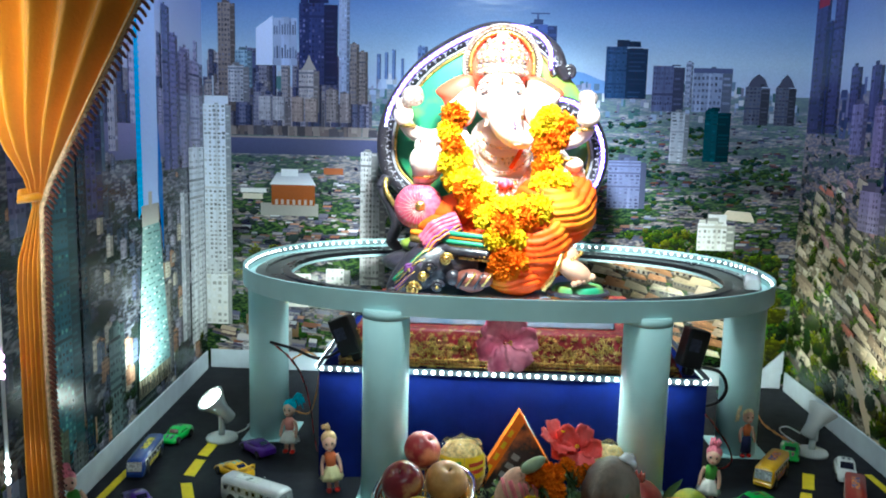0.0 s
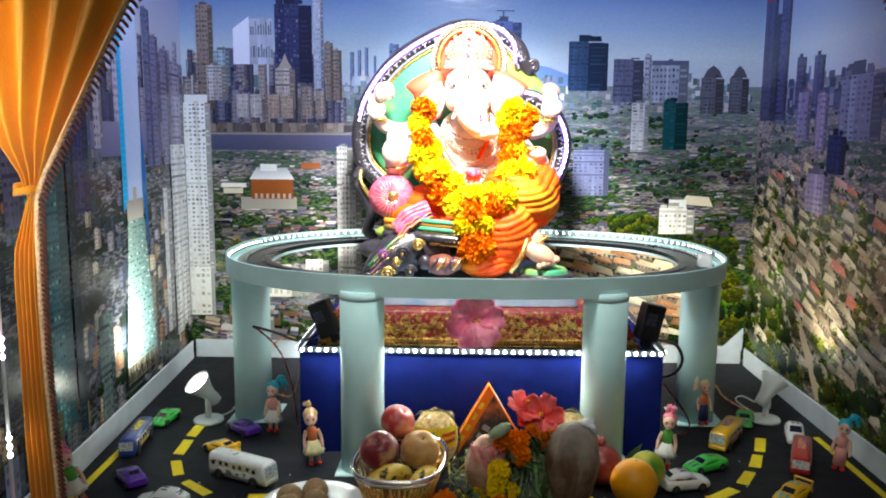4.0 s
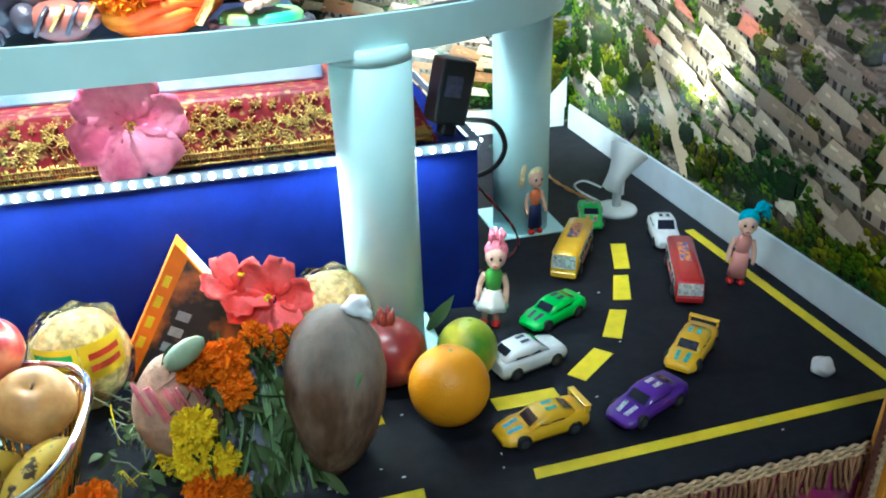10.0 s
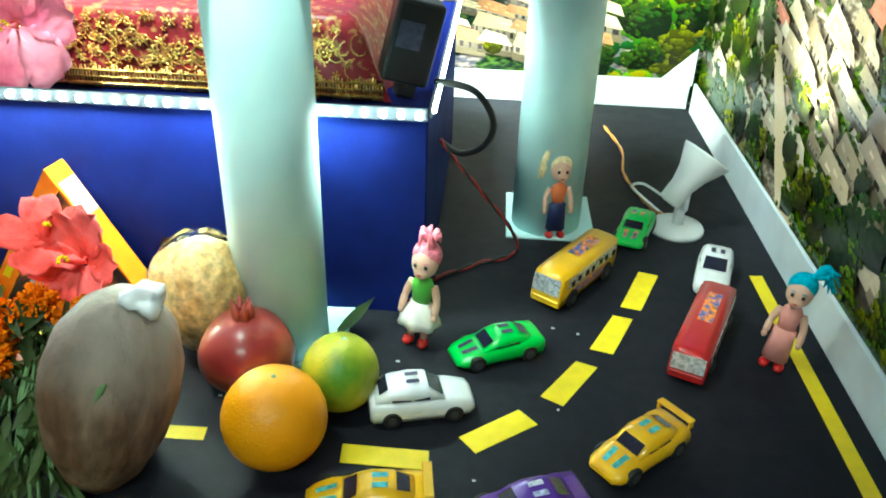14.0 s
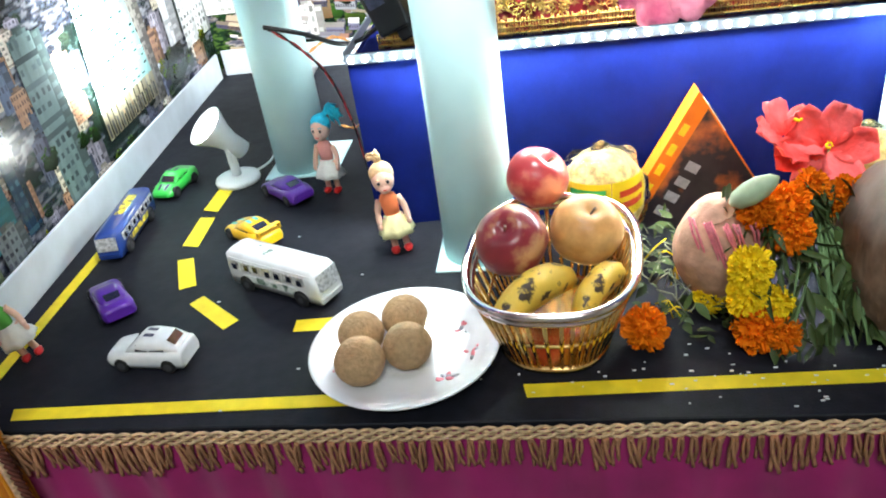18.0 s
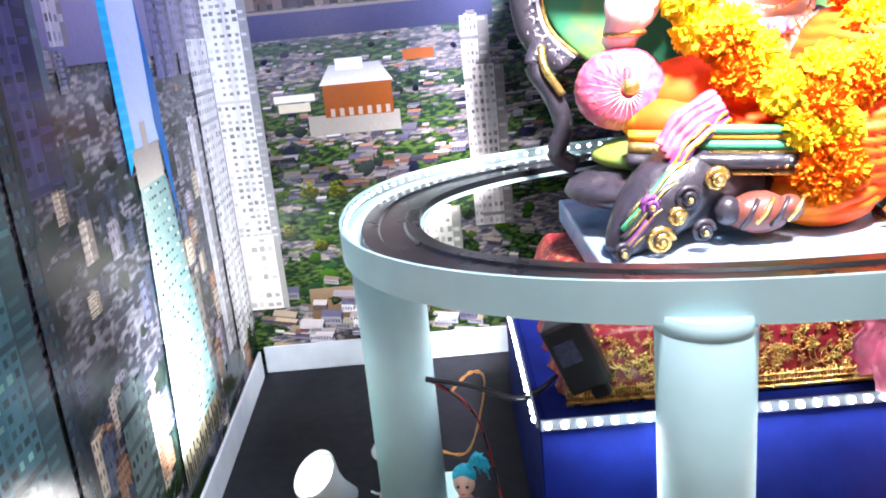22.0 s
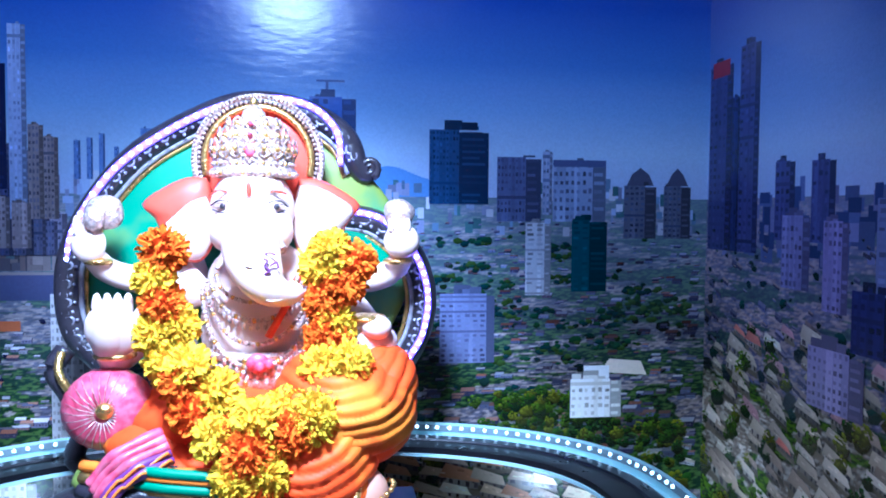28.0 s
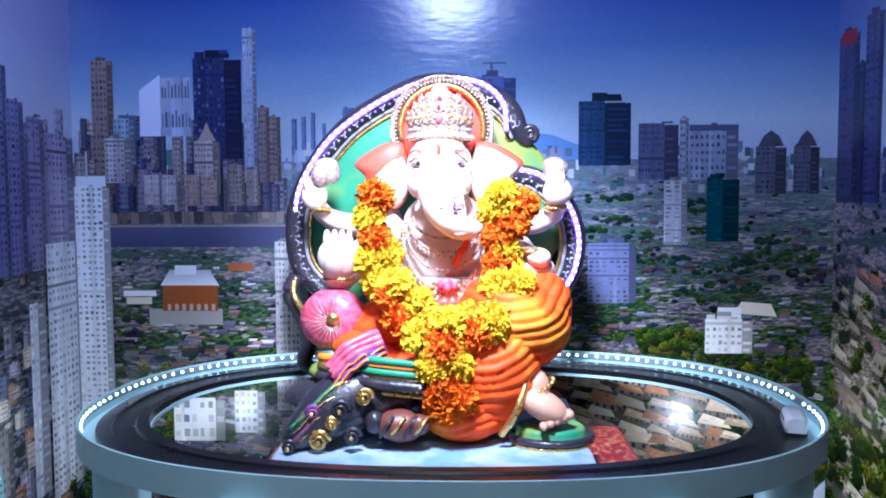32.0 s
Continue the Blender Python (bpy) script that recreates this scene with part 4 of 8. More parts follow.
bmesh.ops.recalc_face_normals(bm, faces=bm.faces)
flap = tagged(link_mesh("board_flap", bm, M_SKIRT), "torn pointed flap of white foam board in the corner", "board scrap")
flap.matrix_world = pose(XR - 0.010, YB - 0.014, 0, 0, 0, 0)

# ---- the table ----
table = thing("table", (0, 0, 0), "low table covered in matt black paper with yellow road markings", "table")
part("top", box(BM(), ((XL + XR) / 2, (YF + YB) / 2, -0.010), (XR - XL, YB - YF, 0.020), 0.001), M_FLOOR, table)
for lx in (XL + 0.05, XR - 0.05):
    for ly in (YF + 0.06, YB - 0.06):
        part("leg", box(BM(), (lx, ly, -0.385), (0.04, 0.04, 0.730), 0.002), M_BLACK, table)


def tape(name, pts):
    bm = BM()
    vs = [bm.verts.new((x, y, 0.0004)) for x, y in pts]
    f = bm.faces.new(vs)
    r = bmesh.ops.extrude_face_region(bm, geom=[f])
    bmesh.ops.translate(bm, verts=[g for g in r["geom"] if isinstance(g, bmesh.types.BMVert)], vec=(0, 0, 0.0004))
    bmesh.ops.recalc_face_normals(bm, faces=bm.faces)
    return part(name, bm, M_TAPE, table, "yellow paper strip")


tape("dash", ((-.353, 1.456), (-.334, 1.450), (-.334, 1.399), (-.353, 1.405)))
tape("dash", ((-.350, 1.387), (-.332, 1.385), (-.328, 1.323), (-.347, 1.327)))
tape("dash", ((-.340, 1.297), (-.324, 1.301), (-.301, 1.250), (-.316, 1.243)))
tape("dash", ((-.286, 1.231), (-.237, 1.190), (-.247, 1.177), (-.295, 1.218)))
tape("dash", ((-.182, 1.186), (-.120, 1.190), (-.120, 1.172), (-.181, 1.170)))
tape("dash", ((.649, 1.437), (.666, 1.432), (.642, 1.373), (.625, 1.377)))
tape("dash", ((.617, 1.363), (.633, 1.359), (.611, 1.309), (.593, 1.314)))
tape("dash", ((.581, 1.297), (.597, 1.291), (.568, 1.244), (.552, 1.253)))
tape("dash", ((.536, 1.237), (.549, 1.223), (.507, 1.191), (.495, 1.205)))
tape("dash", ((.418, 1.191), (.476, 1.190), (.477, 1.173), (.419, 1.174)))
tape("dash", ((.270, 1.196), (.324, 1.197), (.325, 1.185), (.270, 1.184)))
tape("edge_line", ((.017, 1.095), (.338, 1.103), (.337, 1.090), (.020, 1.081)))
tape("edge_line", ((.423, 1.099), (.757, 1.105), (.757, 1.095), (.421, 1.088)))
tape("edge_line", ((-.391, 1.082), (-.080, 1.091), (-.080, 1.078), (-.386, 1.069)))
tape("side_line", ((.751, 1.442), (.763, 1.443), (.766, 1.112), (.754, 1.112)))
tape("side_line", ((-.446, 1.385), (-.434, 1.388), (-.426, 1.070), (-.438, 1.068)))

# ---- the raised oval ring ----
RX, RY, RCX, RCY, RTOP, RBOT = 0.455, 0.318, 0.150, 1.570, 0.314, 0.283


def oval(inset, z, n=120, p=2.35, squash=0.0):
    out = []
    for i in range(n):
        a = 2 * math.pi * i / n
        c, s = math.cos(a), math.sin(a)
        out.append(Vector((RCX + (RX - inset) * math.copysign(abs(c) ** (2 / p), c), RCY + (RY - inset) * math.copysign(abs(s) ** (2 / p), s), z)))
    return out


def oval_band(profile, n=120):
    """Sweep a profile of (inset, height) round the oval."""
    bm = BM()
    rows = [[bm.verts.new(v) for v in oval(i, z, n)] for i, z in profile]
    for a, b in zip(rows, rows[1:] + rows[:1]):
        for k in range(n):
            bm.faces.new((a[k], a[(k + 1) % n], b[(k + 1) % n], b[k])).smooth = False
    bmesh.ops.recalc_face_normals(bm, faces=bm.faces)
    return bm


ring = thing("oval_viaduct", (0, 0, 0), "mint green card oval viaduct with black track on four round columns", "viaduct")
part("rim", oval_band([(0, RBOT), (0, RTOP), (0.0025, RTOP + 0.0005), (0.0025, RBOT)]), M_MINT, ring)
part("deck", oval_band([(0.003, RBOT + 0.006), (0.003, RBOT + 0.010), (0.080, RBOT + 0.010), (0.080, RBOT + 0.006)]), M_MINT, ring)
part("track", oval_band([(0.020, RBOT + 0.0105), (0.020, RBOT + 0.018), (0.036, RBOT + 0.018), (0.038, RBOT + 0.0155), (0.062, RBOT + 0.0155), (0.064, RBOT + 0.018), (0.078, RBOT + 0.018), (0.078, RBOT + 0.0105)]), M_TRACK, ring, "glossy black toy train track")

for px, py in ((-0.260, 1.510), (-0.026, 1.288), (0.352, 1.300), (0.566, 1.525)):
    col = part("column", lathe(BM(), [(0.0345, 0.002), (0.034, 0.15), (0.0345, RBOT + 0.006)], 28), M_MINT, ring)
    col.location = (px, py, 0)
    base = part("foot", box(BM(), (0, 0, 0.001), (0.088, 0.1, 0.002), 0.0006), M_MINT, col)
    base.location = (0.004, 0.012, 0)

    collar = part("collar", lathe(BM(), [(0.03475, RBOT - 0.007), (0.0349, RBOT - 0.003), (0.0349, RBOT + 0.004)], 28), M_MINT, col, "folded paper collar")

# LED strip along the inside of the rim
rim_led = thing("rim_led_strip", (0, 0, 0), "white LED strip stuck inside the rim of the viaduct", "LED strip")
part("tape", oval_band([(0.0027, RTOP - 0.012), (0.0027, RTOP - 0.003), (0.0037, RTOP - 0.003), (0.0037, RTOP - 0.012)]), M_TAPE_GREY, rim_led)
ring_pts = oval(0.0046, RTOP - 0.006, 720)
run, last, dots = 0.0, ring_pts[0], []
for p in ring_pts[1:]:
    run += (p - last).length
    last = p
    if run > 0.0142:
        dots.append(p)
        run = 0.0
dot_mesh = bpy.data.meshes.new("diode")
bm = ball(BM(), (0, 0, 0), (0.0022, 0.0022, 0.0022), 8, 5)
bm.to_mesh(dot_mesh)
bm.free()
dot_mesh.materials.append(M_LED_RING)
for p in dots:
    d = new("diode", dot_mesh)
    d.parent, d.location = rim_led, p

# ---- the blue plinth and its cloths ----
M_RED = mat("red_brocade", (0.24, 0.012, 0.022), 0.45, vary=0.3, grain=60, bump=0.002, bump_grain=40, second=(0.40, 0.20, 0.07), patch=-0.06, patch_grain=150)
M_GOLD = mat("gold_foil", (0.80, 0.52, 0.16), 0.28, metal=0.9, vary=0.25, grain=140, bump=0.001, bump_grain=260)
M_SLAB = mat("white_blue_tile", (0.46, 0.56, 0.72), 0.35, vary=0.12, grain=24, second=(0.22, 0.38, 0.60), patch=0.15, patch_grain=26)
plinth = thing("blue_plinth", (0.16, 1.538, 0), "royal blue cloth covered plinth with soft creases", "plinth")
PX, PY, PZ = 0.297, 0.190, 0.172
nx = 48
for sy in (-1, 1):
    bm, rows = BM(), []
    for j in range(9):
        row = []
        for i in range(nx + 1):
            x = -PX + 2 * PX * i / nx
            z = PZ * j / 8
            w = 0.0022 * noise.noise((x * 14, z * 7, sy)) * (1 - 0.5 * j / 8) + 0.0012 * math.sin(x * 90) * (1 - j / 8)
            row.append(bm.verts.new((x, sy * (PY + w), z)))
        rows.append(row)
    for a, b in zip(rows, rows[1:]):
        for i in range(nx):
            bm.faces.new((a[i], a[i + 1], b[i + 1], b[i]) if sy < 0 else (a[i], b[i], b[i + 1], a[i + 1])).smooth = True
    part("cloth_front" if sy < 0 else "cloth_back", bm, M_BLUE, plinth)
for sx in (-1, 1):
    part("side", box(BM(), (sx * (PX - 0.002), 0, PZ / 2), (0.006, 2 * PY - 0.002, PZ), 0.002), M_BLUE, plinth)
part("lid", box(BM(), (0, 0, PZ - 0.003), (2 * PX - 0.008, 2 * PY - 0.006, 0.006), 0.001), M_BLUE, plinth)

strip = thing("plinth_led_strip", (0.16, 1.344, 0.1765), "bright white LED strip along the top edge of the plinth", "LED strip")
part("tape", box(BM(), (0, 0.002, 0), (0.596, 0.002, 0.010), 0.0005), M_LED_TAPE, strip, "LED tape with an added faint glow")
led_mesh = bpy.data.meshes.new("diode")
bm = box(BM(), (0, 0, 0), (0.0050, 0.0034, 0.0056), 0.0016)
bm.to_mesh(led_mesh)
bm.free()
led_mesh.materials.append(M_LED)
for i in range(45):
    d = new("diode", led_mesh)
    d.parent, d.location = strip, (-0.292 + i * 0.01327, -0.0004, 0)
for sx in (-1, 1):
    arm = part("side_tape", box(BM(), (0, 0, 0), (0.002, 0.37, 0.009), 0.0005), M_LED_TAPE, strip, "LED tape with an added faint glow")
    arm.location = (sx * 0.300, 0.190, 0.001)
    for i in range(27):
        d = new("diode", led_mesh)
        d.parent, d.location, d.rotation_euler = strip, (sx * 0.302, 0.012 + i * 0.0133, 0.001), (0, 0, math.pi / 2)

# red brocade cloth over the upper block, with gold flowers and a gold lace border
brocade = thing("brocade_cloth", (0.155, 1.547, PZ), "dark red brocade cloth with gold flowers and a gold lace border", "cloth")
bm = BM()
top_w, low_w, hh = 0.240, 0.268, 0.061
prof = [(0.0, low_w, 0.166), (0.022, low_w - 0.010, 0.164), (0.045, top_w + 0.010, 0.161), (0.057, top_w + 0.002, 0.158), (hh, top_w - 0.003, 0.155)]
rows = []
for z, hw, hd in prof:
    row = []
    for k in range(96):
        t = k / 96 * 4
        side, f = int(t), t % 1
        x, y = ((-hw + 2 * hw * f, -hd), (hw, -hd + 2 * hd * f), (hw - 2 * hw * f, hd), (-hw, hd - 2 * hd * f))[side]
        q = 1 + 0.016 * math.sin(k * 1.9) * (1 - z / hh)
        row.append(bm.verts.new((x * q, y * q, z + 0.001)))
    rows.append(row)
for a, b in zip(rows, rows[1:]):
    for k in range(96):
        bm.faces.new((a[k], a[(k + 1) % 96], b[(k + 1) % 96], b[k])).smooth = True
bm.faces.new(rows[-1])
part("cloth", bm, M_RED, brocade)
rng = random.Random(3)
bm = BM()


def motif(bm, c, r, rot):
    for k in range(5):
        a = rot + k * 1.2566
        p = Vector((c[0] + r * 0.62 * math.cos(a), c[1], c[2] + r * 0.62 * math.sin(a)))
        ball(bm, p, (r * 0.42, 0.0009, r * 0.24), 6, 4, rot=Matrix.Rotation(-a, 3, "Y"))
    ball(bm, c, (r * 0.28, 0.0012, r * 0.28), 6, 4)


def front(z):
    """Depth of the cloth front at a height."""
    return -0.1672 + 0.11 * max(0.0, z - 0.004)


for i in range(230):
    x = -0.24 + 0.48 * rng.random()
    z = 0.018 + rng.uniform(0, 0.040)
    motif(bm, (x, front(z), z), rng.uniform(0.0028, 0.0058), rng.uniform(0, 6))
for i in range(110):
    x, z = -0.245 + 0.0045 * i, 0.018 + rng.uniform(0, 0.022)
    turn = rng.choice((-1, 1))
    pts = []
    for t in range(9):
        a, r = t * 0.62 * turn, 0.0075 - 0.0006 * t
        q = z + r * math.sin(a) + 0.0012 * t
        pts.append((x + r * math.cos(a), front(q) - 0.0003, q))
    tube(bm, pts, 0.0008, 4)
part("gold_embroidery", bm, M_GOLD, brocade, "woven gold flower motifs")["kind"] = "stuff"
bm = BM()
for i in range(230):
    x = -0.266 + 0.00232 * i
    h = 0.013 + 0.003 * abs(math.sin(i * 0.55)) + rng.uniform(0, 0.002)
    tube(bm, [(x, -0.1690, 0.002), (x + rng.uniform(-0.001, 0.001), -0.1688, 0.002 + h)], 0.0009, 4)
for z, r in ((0.0045, 0.0017), (0.010, 0.0009), (0.015, 0.0011)):
    tube(bm, [(-0.266, -0.1692, z), (0.266, -0.1692, z)], r, 6)
part("lace_border", bm, M_GOLD, brocade, "gold lace border")
slab = thing("idol_slab", (0.133, 1.585, 0.234), "pale blue white painted slab under the statue", "slab")
part("board", box(BM(), (0, 0, 0.0145), (0.385, 0.335, 0.029), 0.003, 2), M_SLAB, slab)

# ---- the statue: one mesh, painted plaster ----
M_SKIN = mat("painted_plaster_pink", (0.86, 0.66, 0.58), 0.42, vary=0.06, grain=30, coat=0.2)
M_EAR = mat("painted_plaster_red", (0.78, 0.09, 0.045), 0.4, vary=0.1, grain=40, coat=0.2)
# The browner second tone paints in shade for the ornament's gaps.
M_CROWN = mat("silver_gold_paint", (0.74, 0.60, 0.55), 0.30, metal=0.55, vary=0.35, grain=260, bump=0.0022, bump_grain=300, second=(0.52, 0.34, 0.27), patch=0.1, patch_grain=210)
# Amber second tone paints yellow highlights into the robe as patches.
M_ORANGE = mat("painted_orange_cloth", (0.88, 0.085, 0.006), 0.58, vary=0.16, grain=40, spec=0.25, second=(0.90, 0.26, 0.015), patch=-0.04, patch_grain=9)
M_YELLOW = mat("painted_amber_cloth", (0.84, 0.23, 0.015), 0.4, vary=0.12, grain=40, coat=0.2)
M_GREEN = mat("painted_green_panel", (0.045, 0.25, 0.12), 0.45, vary=0.1, grain=20, second=(0.22, 0.28, 0.04), patch=-0.02, patch_grain=7)
M_DARK = mat("painted_dark_carving", (0.030, 0.025, 0.033), 0.36, vary=0.3, grain=80, bump=0.002, bump_grain=90, coat=0.4)
M_PURPLE = mat("painted_purple_shawl", (0.17, 0.045, 0.20), 0.4, vary=0.15, grain=40, coat=0.2)
M_SILVER = mat("silver_paint", (0.42, 0.40, 0.46), 0.38, metal=0.35, vary=0.3, grain=120)
# Darker copy of the skin: the foot's weaker light put into the colour.
M_SKIN_SHADED = mat("plaster_skin_shaded", (0.62, 0.34, 0.22), 0.45, vary=0.1, grain=40)
M_BROWN = mat("painted_brown", (0.16, 0.045, 0.03), 0.4, vary=0.2, grain=60, coat=0.2)
M_PINK = mat("painted_magenta", (0.60, 0.065, 0.13), 0.4, vary=0.2, grain=60, coat=0.3, second=(0.68, 0.15, 0.22), patch=0.2, patch_grain=90)


def flap(bm, outline, bulge, mi):
    """A thick rounded flap inside an outline, such as an ear."""
    ring = smooth_path(outline + outline[:1], 3)[:-1]
    mid = sum(ring, Vector()) / len(ring)
    rows = []
    for k, (f, d) in enumerate(((1.0, 0.0), (0.92, -0.45 * bulge), (0.6, -0.8 * bulge), (0.2, -bulge))):
        rows.append([bm.verts.new(mid.lerp(p, f) + Vector((0, d, 0))) for p in ring])
    back = [bm.verts.new(mid.lerp(p, 0.9) + Vector((0, 0.004, 0))) for p in ring]
    for a, b in list(zip(rows, rows[1:])) + [(back, rows[0])]:
        for i in range(len(ring)):
            f = bm.faces.new((a[i], a[(i + 1) % len(ring)], b[(i + 1) % len(ring)], b[i]))
            f.material_index, f.smooth = mi, True
    bm.faces.new(rows[-1]).material_index = mi
    bm.faces.new(back[::-1]).material_index = mi


def crown(c, r):
    """A tall tiered crown: fluted dome, bands of beads, leaf crests and a front jewel."""
    c = Vector(c)
    m = Matrix.Translation(c)
    lathe(S, [(r, 0.0), (r * 1.06, 0.002), (r * 1.06, 0.007), (r * 0.99, 0.009), (r * 0.97, 0.014), (r * 1.0, 0.016), (r * 0.93, 0.022), (r * 0.80, 0.031), (r * 0.66, 0.038), (r * 0.62, 0.041), (r * 0.60, 0.046), (r * 0.42, 0.052), (r * 0.30, 0.056), (r * 0.26, 0.062), (r * 0.10, 0.068)],
          72, m, 2, wob=lambda a, z: 1 + 0.022 * math.cos(18 * a) * (1 if z > 0.01 else 0.3))
    for z, q, n, s in ((0.0035, 1.07, 44, 0.0021), (0.0125, 1.0, 40, 0.0018), (0.0400, 0.65, 26, 0.0016), (0.0550, 0.33, 14, 0.0015)):
        for i in range(n):
            a = 2 * math.pi * i / n
            ball(S, c + Vector((r * q * math.cos(a), r * q * math.sin(a), z)), (s, s, s), 6, 5, mi=9 if i % 4 == 0 else 2)
    for tier, (z, q, n, h) in enumerate(((0.017, 0.99, 11, 0.018), (0.031, 0.80, 9, 0.015), (0.044, 0.60, 7, 0.011))):
        for i in range(n):
            a = -math.pi / 2 + (i - (n - 1) / 2) * math.pi * 1.05 / (n - 1)
            big = 1.35 if i == n // 2 else 1.0
            d = Vector((math.cos(a), math.sin(a), 0))
            s = Vector((-math.sin(a), math.cos(a), 0))
            b = c + d * r * q + Vector((0, 0, z))
            w = h * 0.40 * big
            for k in (-1, 1):
                tube(S, smooth_path([b, b + s * k * w + d * 0.002 + Vector((0, 0, h * 0.35)), b + s * k * w * 0.7 + d * 0.0015 + Vector((0, 0, h * 0.75 * big)), b + d * 0.001 + Vector((0, 0, h * big))], 3), 0.0011, 5, 2)
                tube(S, smooth_path([b + s * k * w * 0.3, b + s * k * w * 0.75 + d * 0.002 + Vector((0, 0, h * 0.30)), b + s * k * w * 0.25 + d * 0.003 + Vector((0, 0, h * 0.42))], 3), 0.0009, 5, 9)
            ball(S, b + d * 0.002 + Vector((0, 0, h * 0.45)), (0.0022 * big, 0.0018, 0.0028 * big), 8, 6, mi=8 if i == n // 2 else 9)
    for k in range(10):
        a = 2 * math.pi * k / 10
        ball(S, c + Vector((0.0075 * math.cos(a), -r * 1.03, 0.0235 + 0.0085 * math.sin(a))), (0.0017, 0.0014, 0.0017), 6, 5, mi=2)
    ball(S, c + Vector((0, -r * 1.02, 0.0235)), (0.0050, 0.0030, 0.0060), 12, 8, mi=8)
    ball(S, c + Vector((0, 0, 0.070)), (0.0040, 0.0040, 0.0055), 10, 8, mi=9)


def chest(c):
    """Strings of beads, a pendant collar and the belt over the belly."""
    c = Vector(c)
    for row, (w, drop, top, s) in enumerate(((0.036, 0.026, 0.045, 0.0020), (0.041, 0.042, 0.043, 0.0024), (0.046, 0.060, 0.038, 0.0021), (0.050, 0.076, 0.030, 0.0026))):
        n = 34 + row * 6
        for i in range(n):
            a = math.pi * i / (n - 1)
            x, z = -w * math.cos(a), top - drop * math.sin(a)
            y = -0.050 * math.sqrt(max(0.05, 1 - (x / 0.062) ** 2)) - 0.010 * math.sin(a) * (0.4 + 0.2 * row)
            ball(S, c + Vector((x, y, z)), (s, s, s * 1.2), 6, 5, mi=9 if (i + row) % 5 == 0 else 2)
            if row in (1, 3) and i % 2 == 0:
                ball(S, c + Vector((x, y - 0.0005, z - 0.006)), (0.0021, 0.0015, 0.0042), 6, 5, mi=2)
    for row in range(3):
        z = -0.030 - row * 0.011
        tube(S, [c + Vector((0.064 * math.cos(a), -0.054 * math.sin(a), z - 0.006 * math.sin(a))) for a in [math.pi * i / 24 for i in range(25)]], 0.0052 - 0.0008 * row, 8, 2)
        for i in range(22):
            a = math.pi * (i + 0.5 * (row % 2)) / 22
            ball(S, c + Vector((0.066 * math.cos(a), -0.058 * math.sin(a), z - 0.006 * math.sin(a) - 0.003)), (0.0030, 0.0022, 0.0042), 6, 5, mi=9 if i % 3 == 0 else 2)
    for k in range(3):
        ball(S, c + Vector((0.004 + 0.008 * (k - 1), -0.066, -0.040 - 0.003 * (k == 1))), (0.0040, 0.0025, 0.0052), 8, 6, mi=8)


def grow(p):
    """Scale the figure, its garland and lights about a camera position to fit its view on the slab, lower half
    squashed.
    """
    q = Vector((0.19, 0.74, 0.575)) + (Vector(p) - Vector((0.19, 0.74, 0.575))) * 1.175
    if q.z < 0.575:
        q.z = 0.575 + (q.z - 0.575) * 0.9
    return q


S = BM()
ball(S, (0.1506, 1.53, 0.4884), (0.058, 0.048, 0.06), 20, 12, mi=0)
ball(S, (0.1503, 1.54, 0.5352), (0.052, 0.04, 0.045), 20, 12, mi=0)
ball(S, (0.1528, 1.52, 0.4438), (0.066, 0.05, 0.03), 20, 12, mi=2)
ball(S, (0.1443, 1.515, 0.6096), (0.0385, 0.04, 0.04), 28, 18, mi=0)
ball(S, (0.1265, 1.492, 0.5893), (0.019, 0.022, 0.021), 20, 12, mi=0)
ball(S, (0.1639, 1.492, 0.5893), (0.019, 0.022, 0.021), 20, 12, mi=0)
ball(S, (0.1449, 1.5, 0.6274), (0.03, 0.026, 0.018), 20, 12, mi=0)
tube(S, smooth_path([(0.1455, 1.482, 0.6018), (0.1471, 1.464, 0.5817), (0.1512, 1.45, 0.5625), (0.1584, 1.443, 0.5466), (0.1672, 1.443, 0.5361), (0.1795, 1.45, 0.5315), (0.1876, 1.456, 0.5367)], 5), [0.024, 0.0243, 0.0246, 0.0249, 0.0252, 0.0255, 0.0252, 0.0249, 0.0246, 0.0243, 0.024, 0.0233, 0.0226, 0.0219, 0.0212, 0.0205, 0.0196, 0.0187, 0.0178, 0.0169, 0.016, 0.0151, 0.0142, 0.0133, 0.0124, 0.0115, 0.011, 0.0105, 0.01, 0.0095, 0.009], 18, 0)
tube(S, smooth_path([(0.1395, 1.4335, 0.5636), (0.1503, 1.4235, 0.5596), (0.1604, 1.43, 0.5605)], 5), 0.0007, 5, 0)
tube(S, smooth_path([(0.1421, 1.434, 0.5582), (0.1528, 1.4243999999999999, 0.5543), (0.163, 1.4304999999999999, 0.5552)], 5), 0.0007, 5, 0)
tube(S, smooth_path([(0.1447, 1.4344999999999999, 0.5528), (0.1554, 1.4253, 0.5489), (0.1656, 1.4309999999999998, 0.5498)], 5), 0.0007, 5, 0)
tube(S, smooth_path([(0.1473, 1.435, 0.5474), (0.1579, 1.4262, 0.5436), (0.1682, 1.4315, 0.5444)], 5), 0.0007, 5, 0)
tube(S, smooth_path([(0.1499, 1.4355, 0.542), (0.1605, 1.4271, 0.5383), (0.1708, 1.432, 0.539)], 5), 0.0007, 5, 0)
tube(S, smooth_path([(0.1525, 1.436, 0.5366), (0.1631, 1.428, 0.5329), (0.1734, 1.4324999999999999, 0.5337)], 5), 0.0007, 5, 0)
tube(S, smooth_path([(0.1551, 1.4364999999999999, 0.5312), (0.1656, 1.4289, 0.5275), (0.176, 1.4329999999999998, 0.5283)], 5), 0.0007, 5, 0)
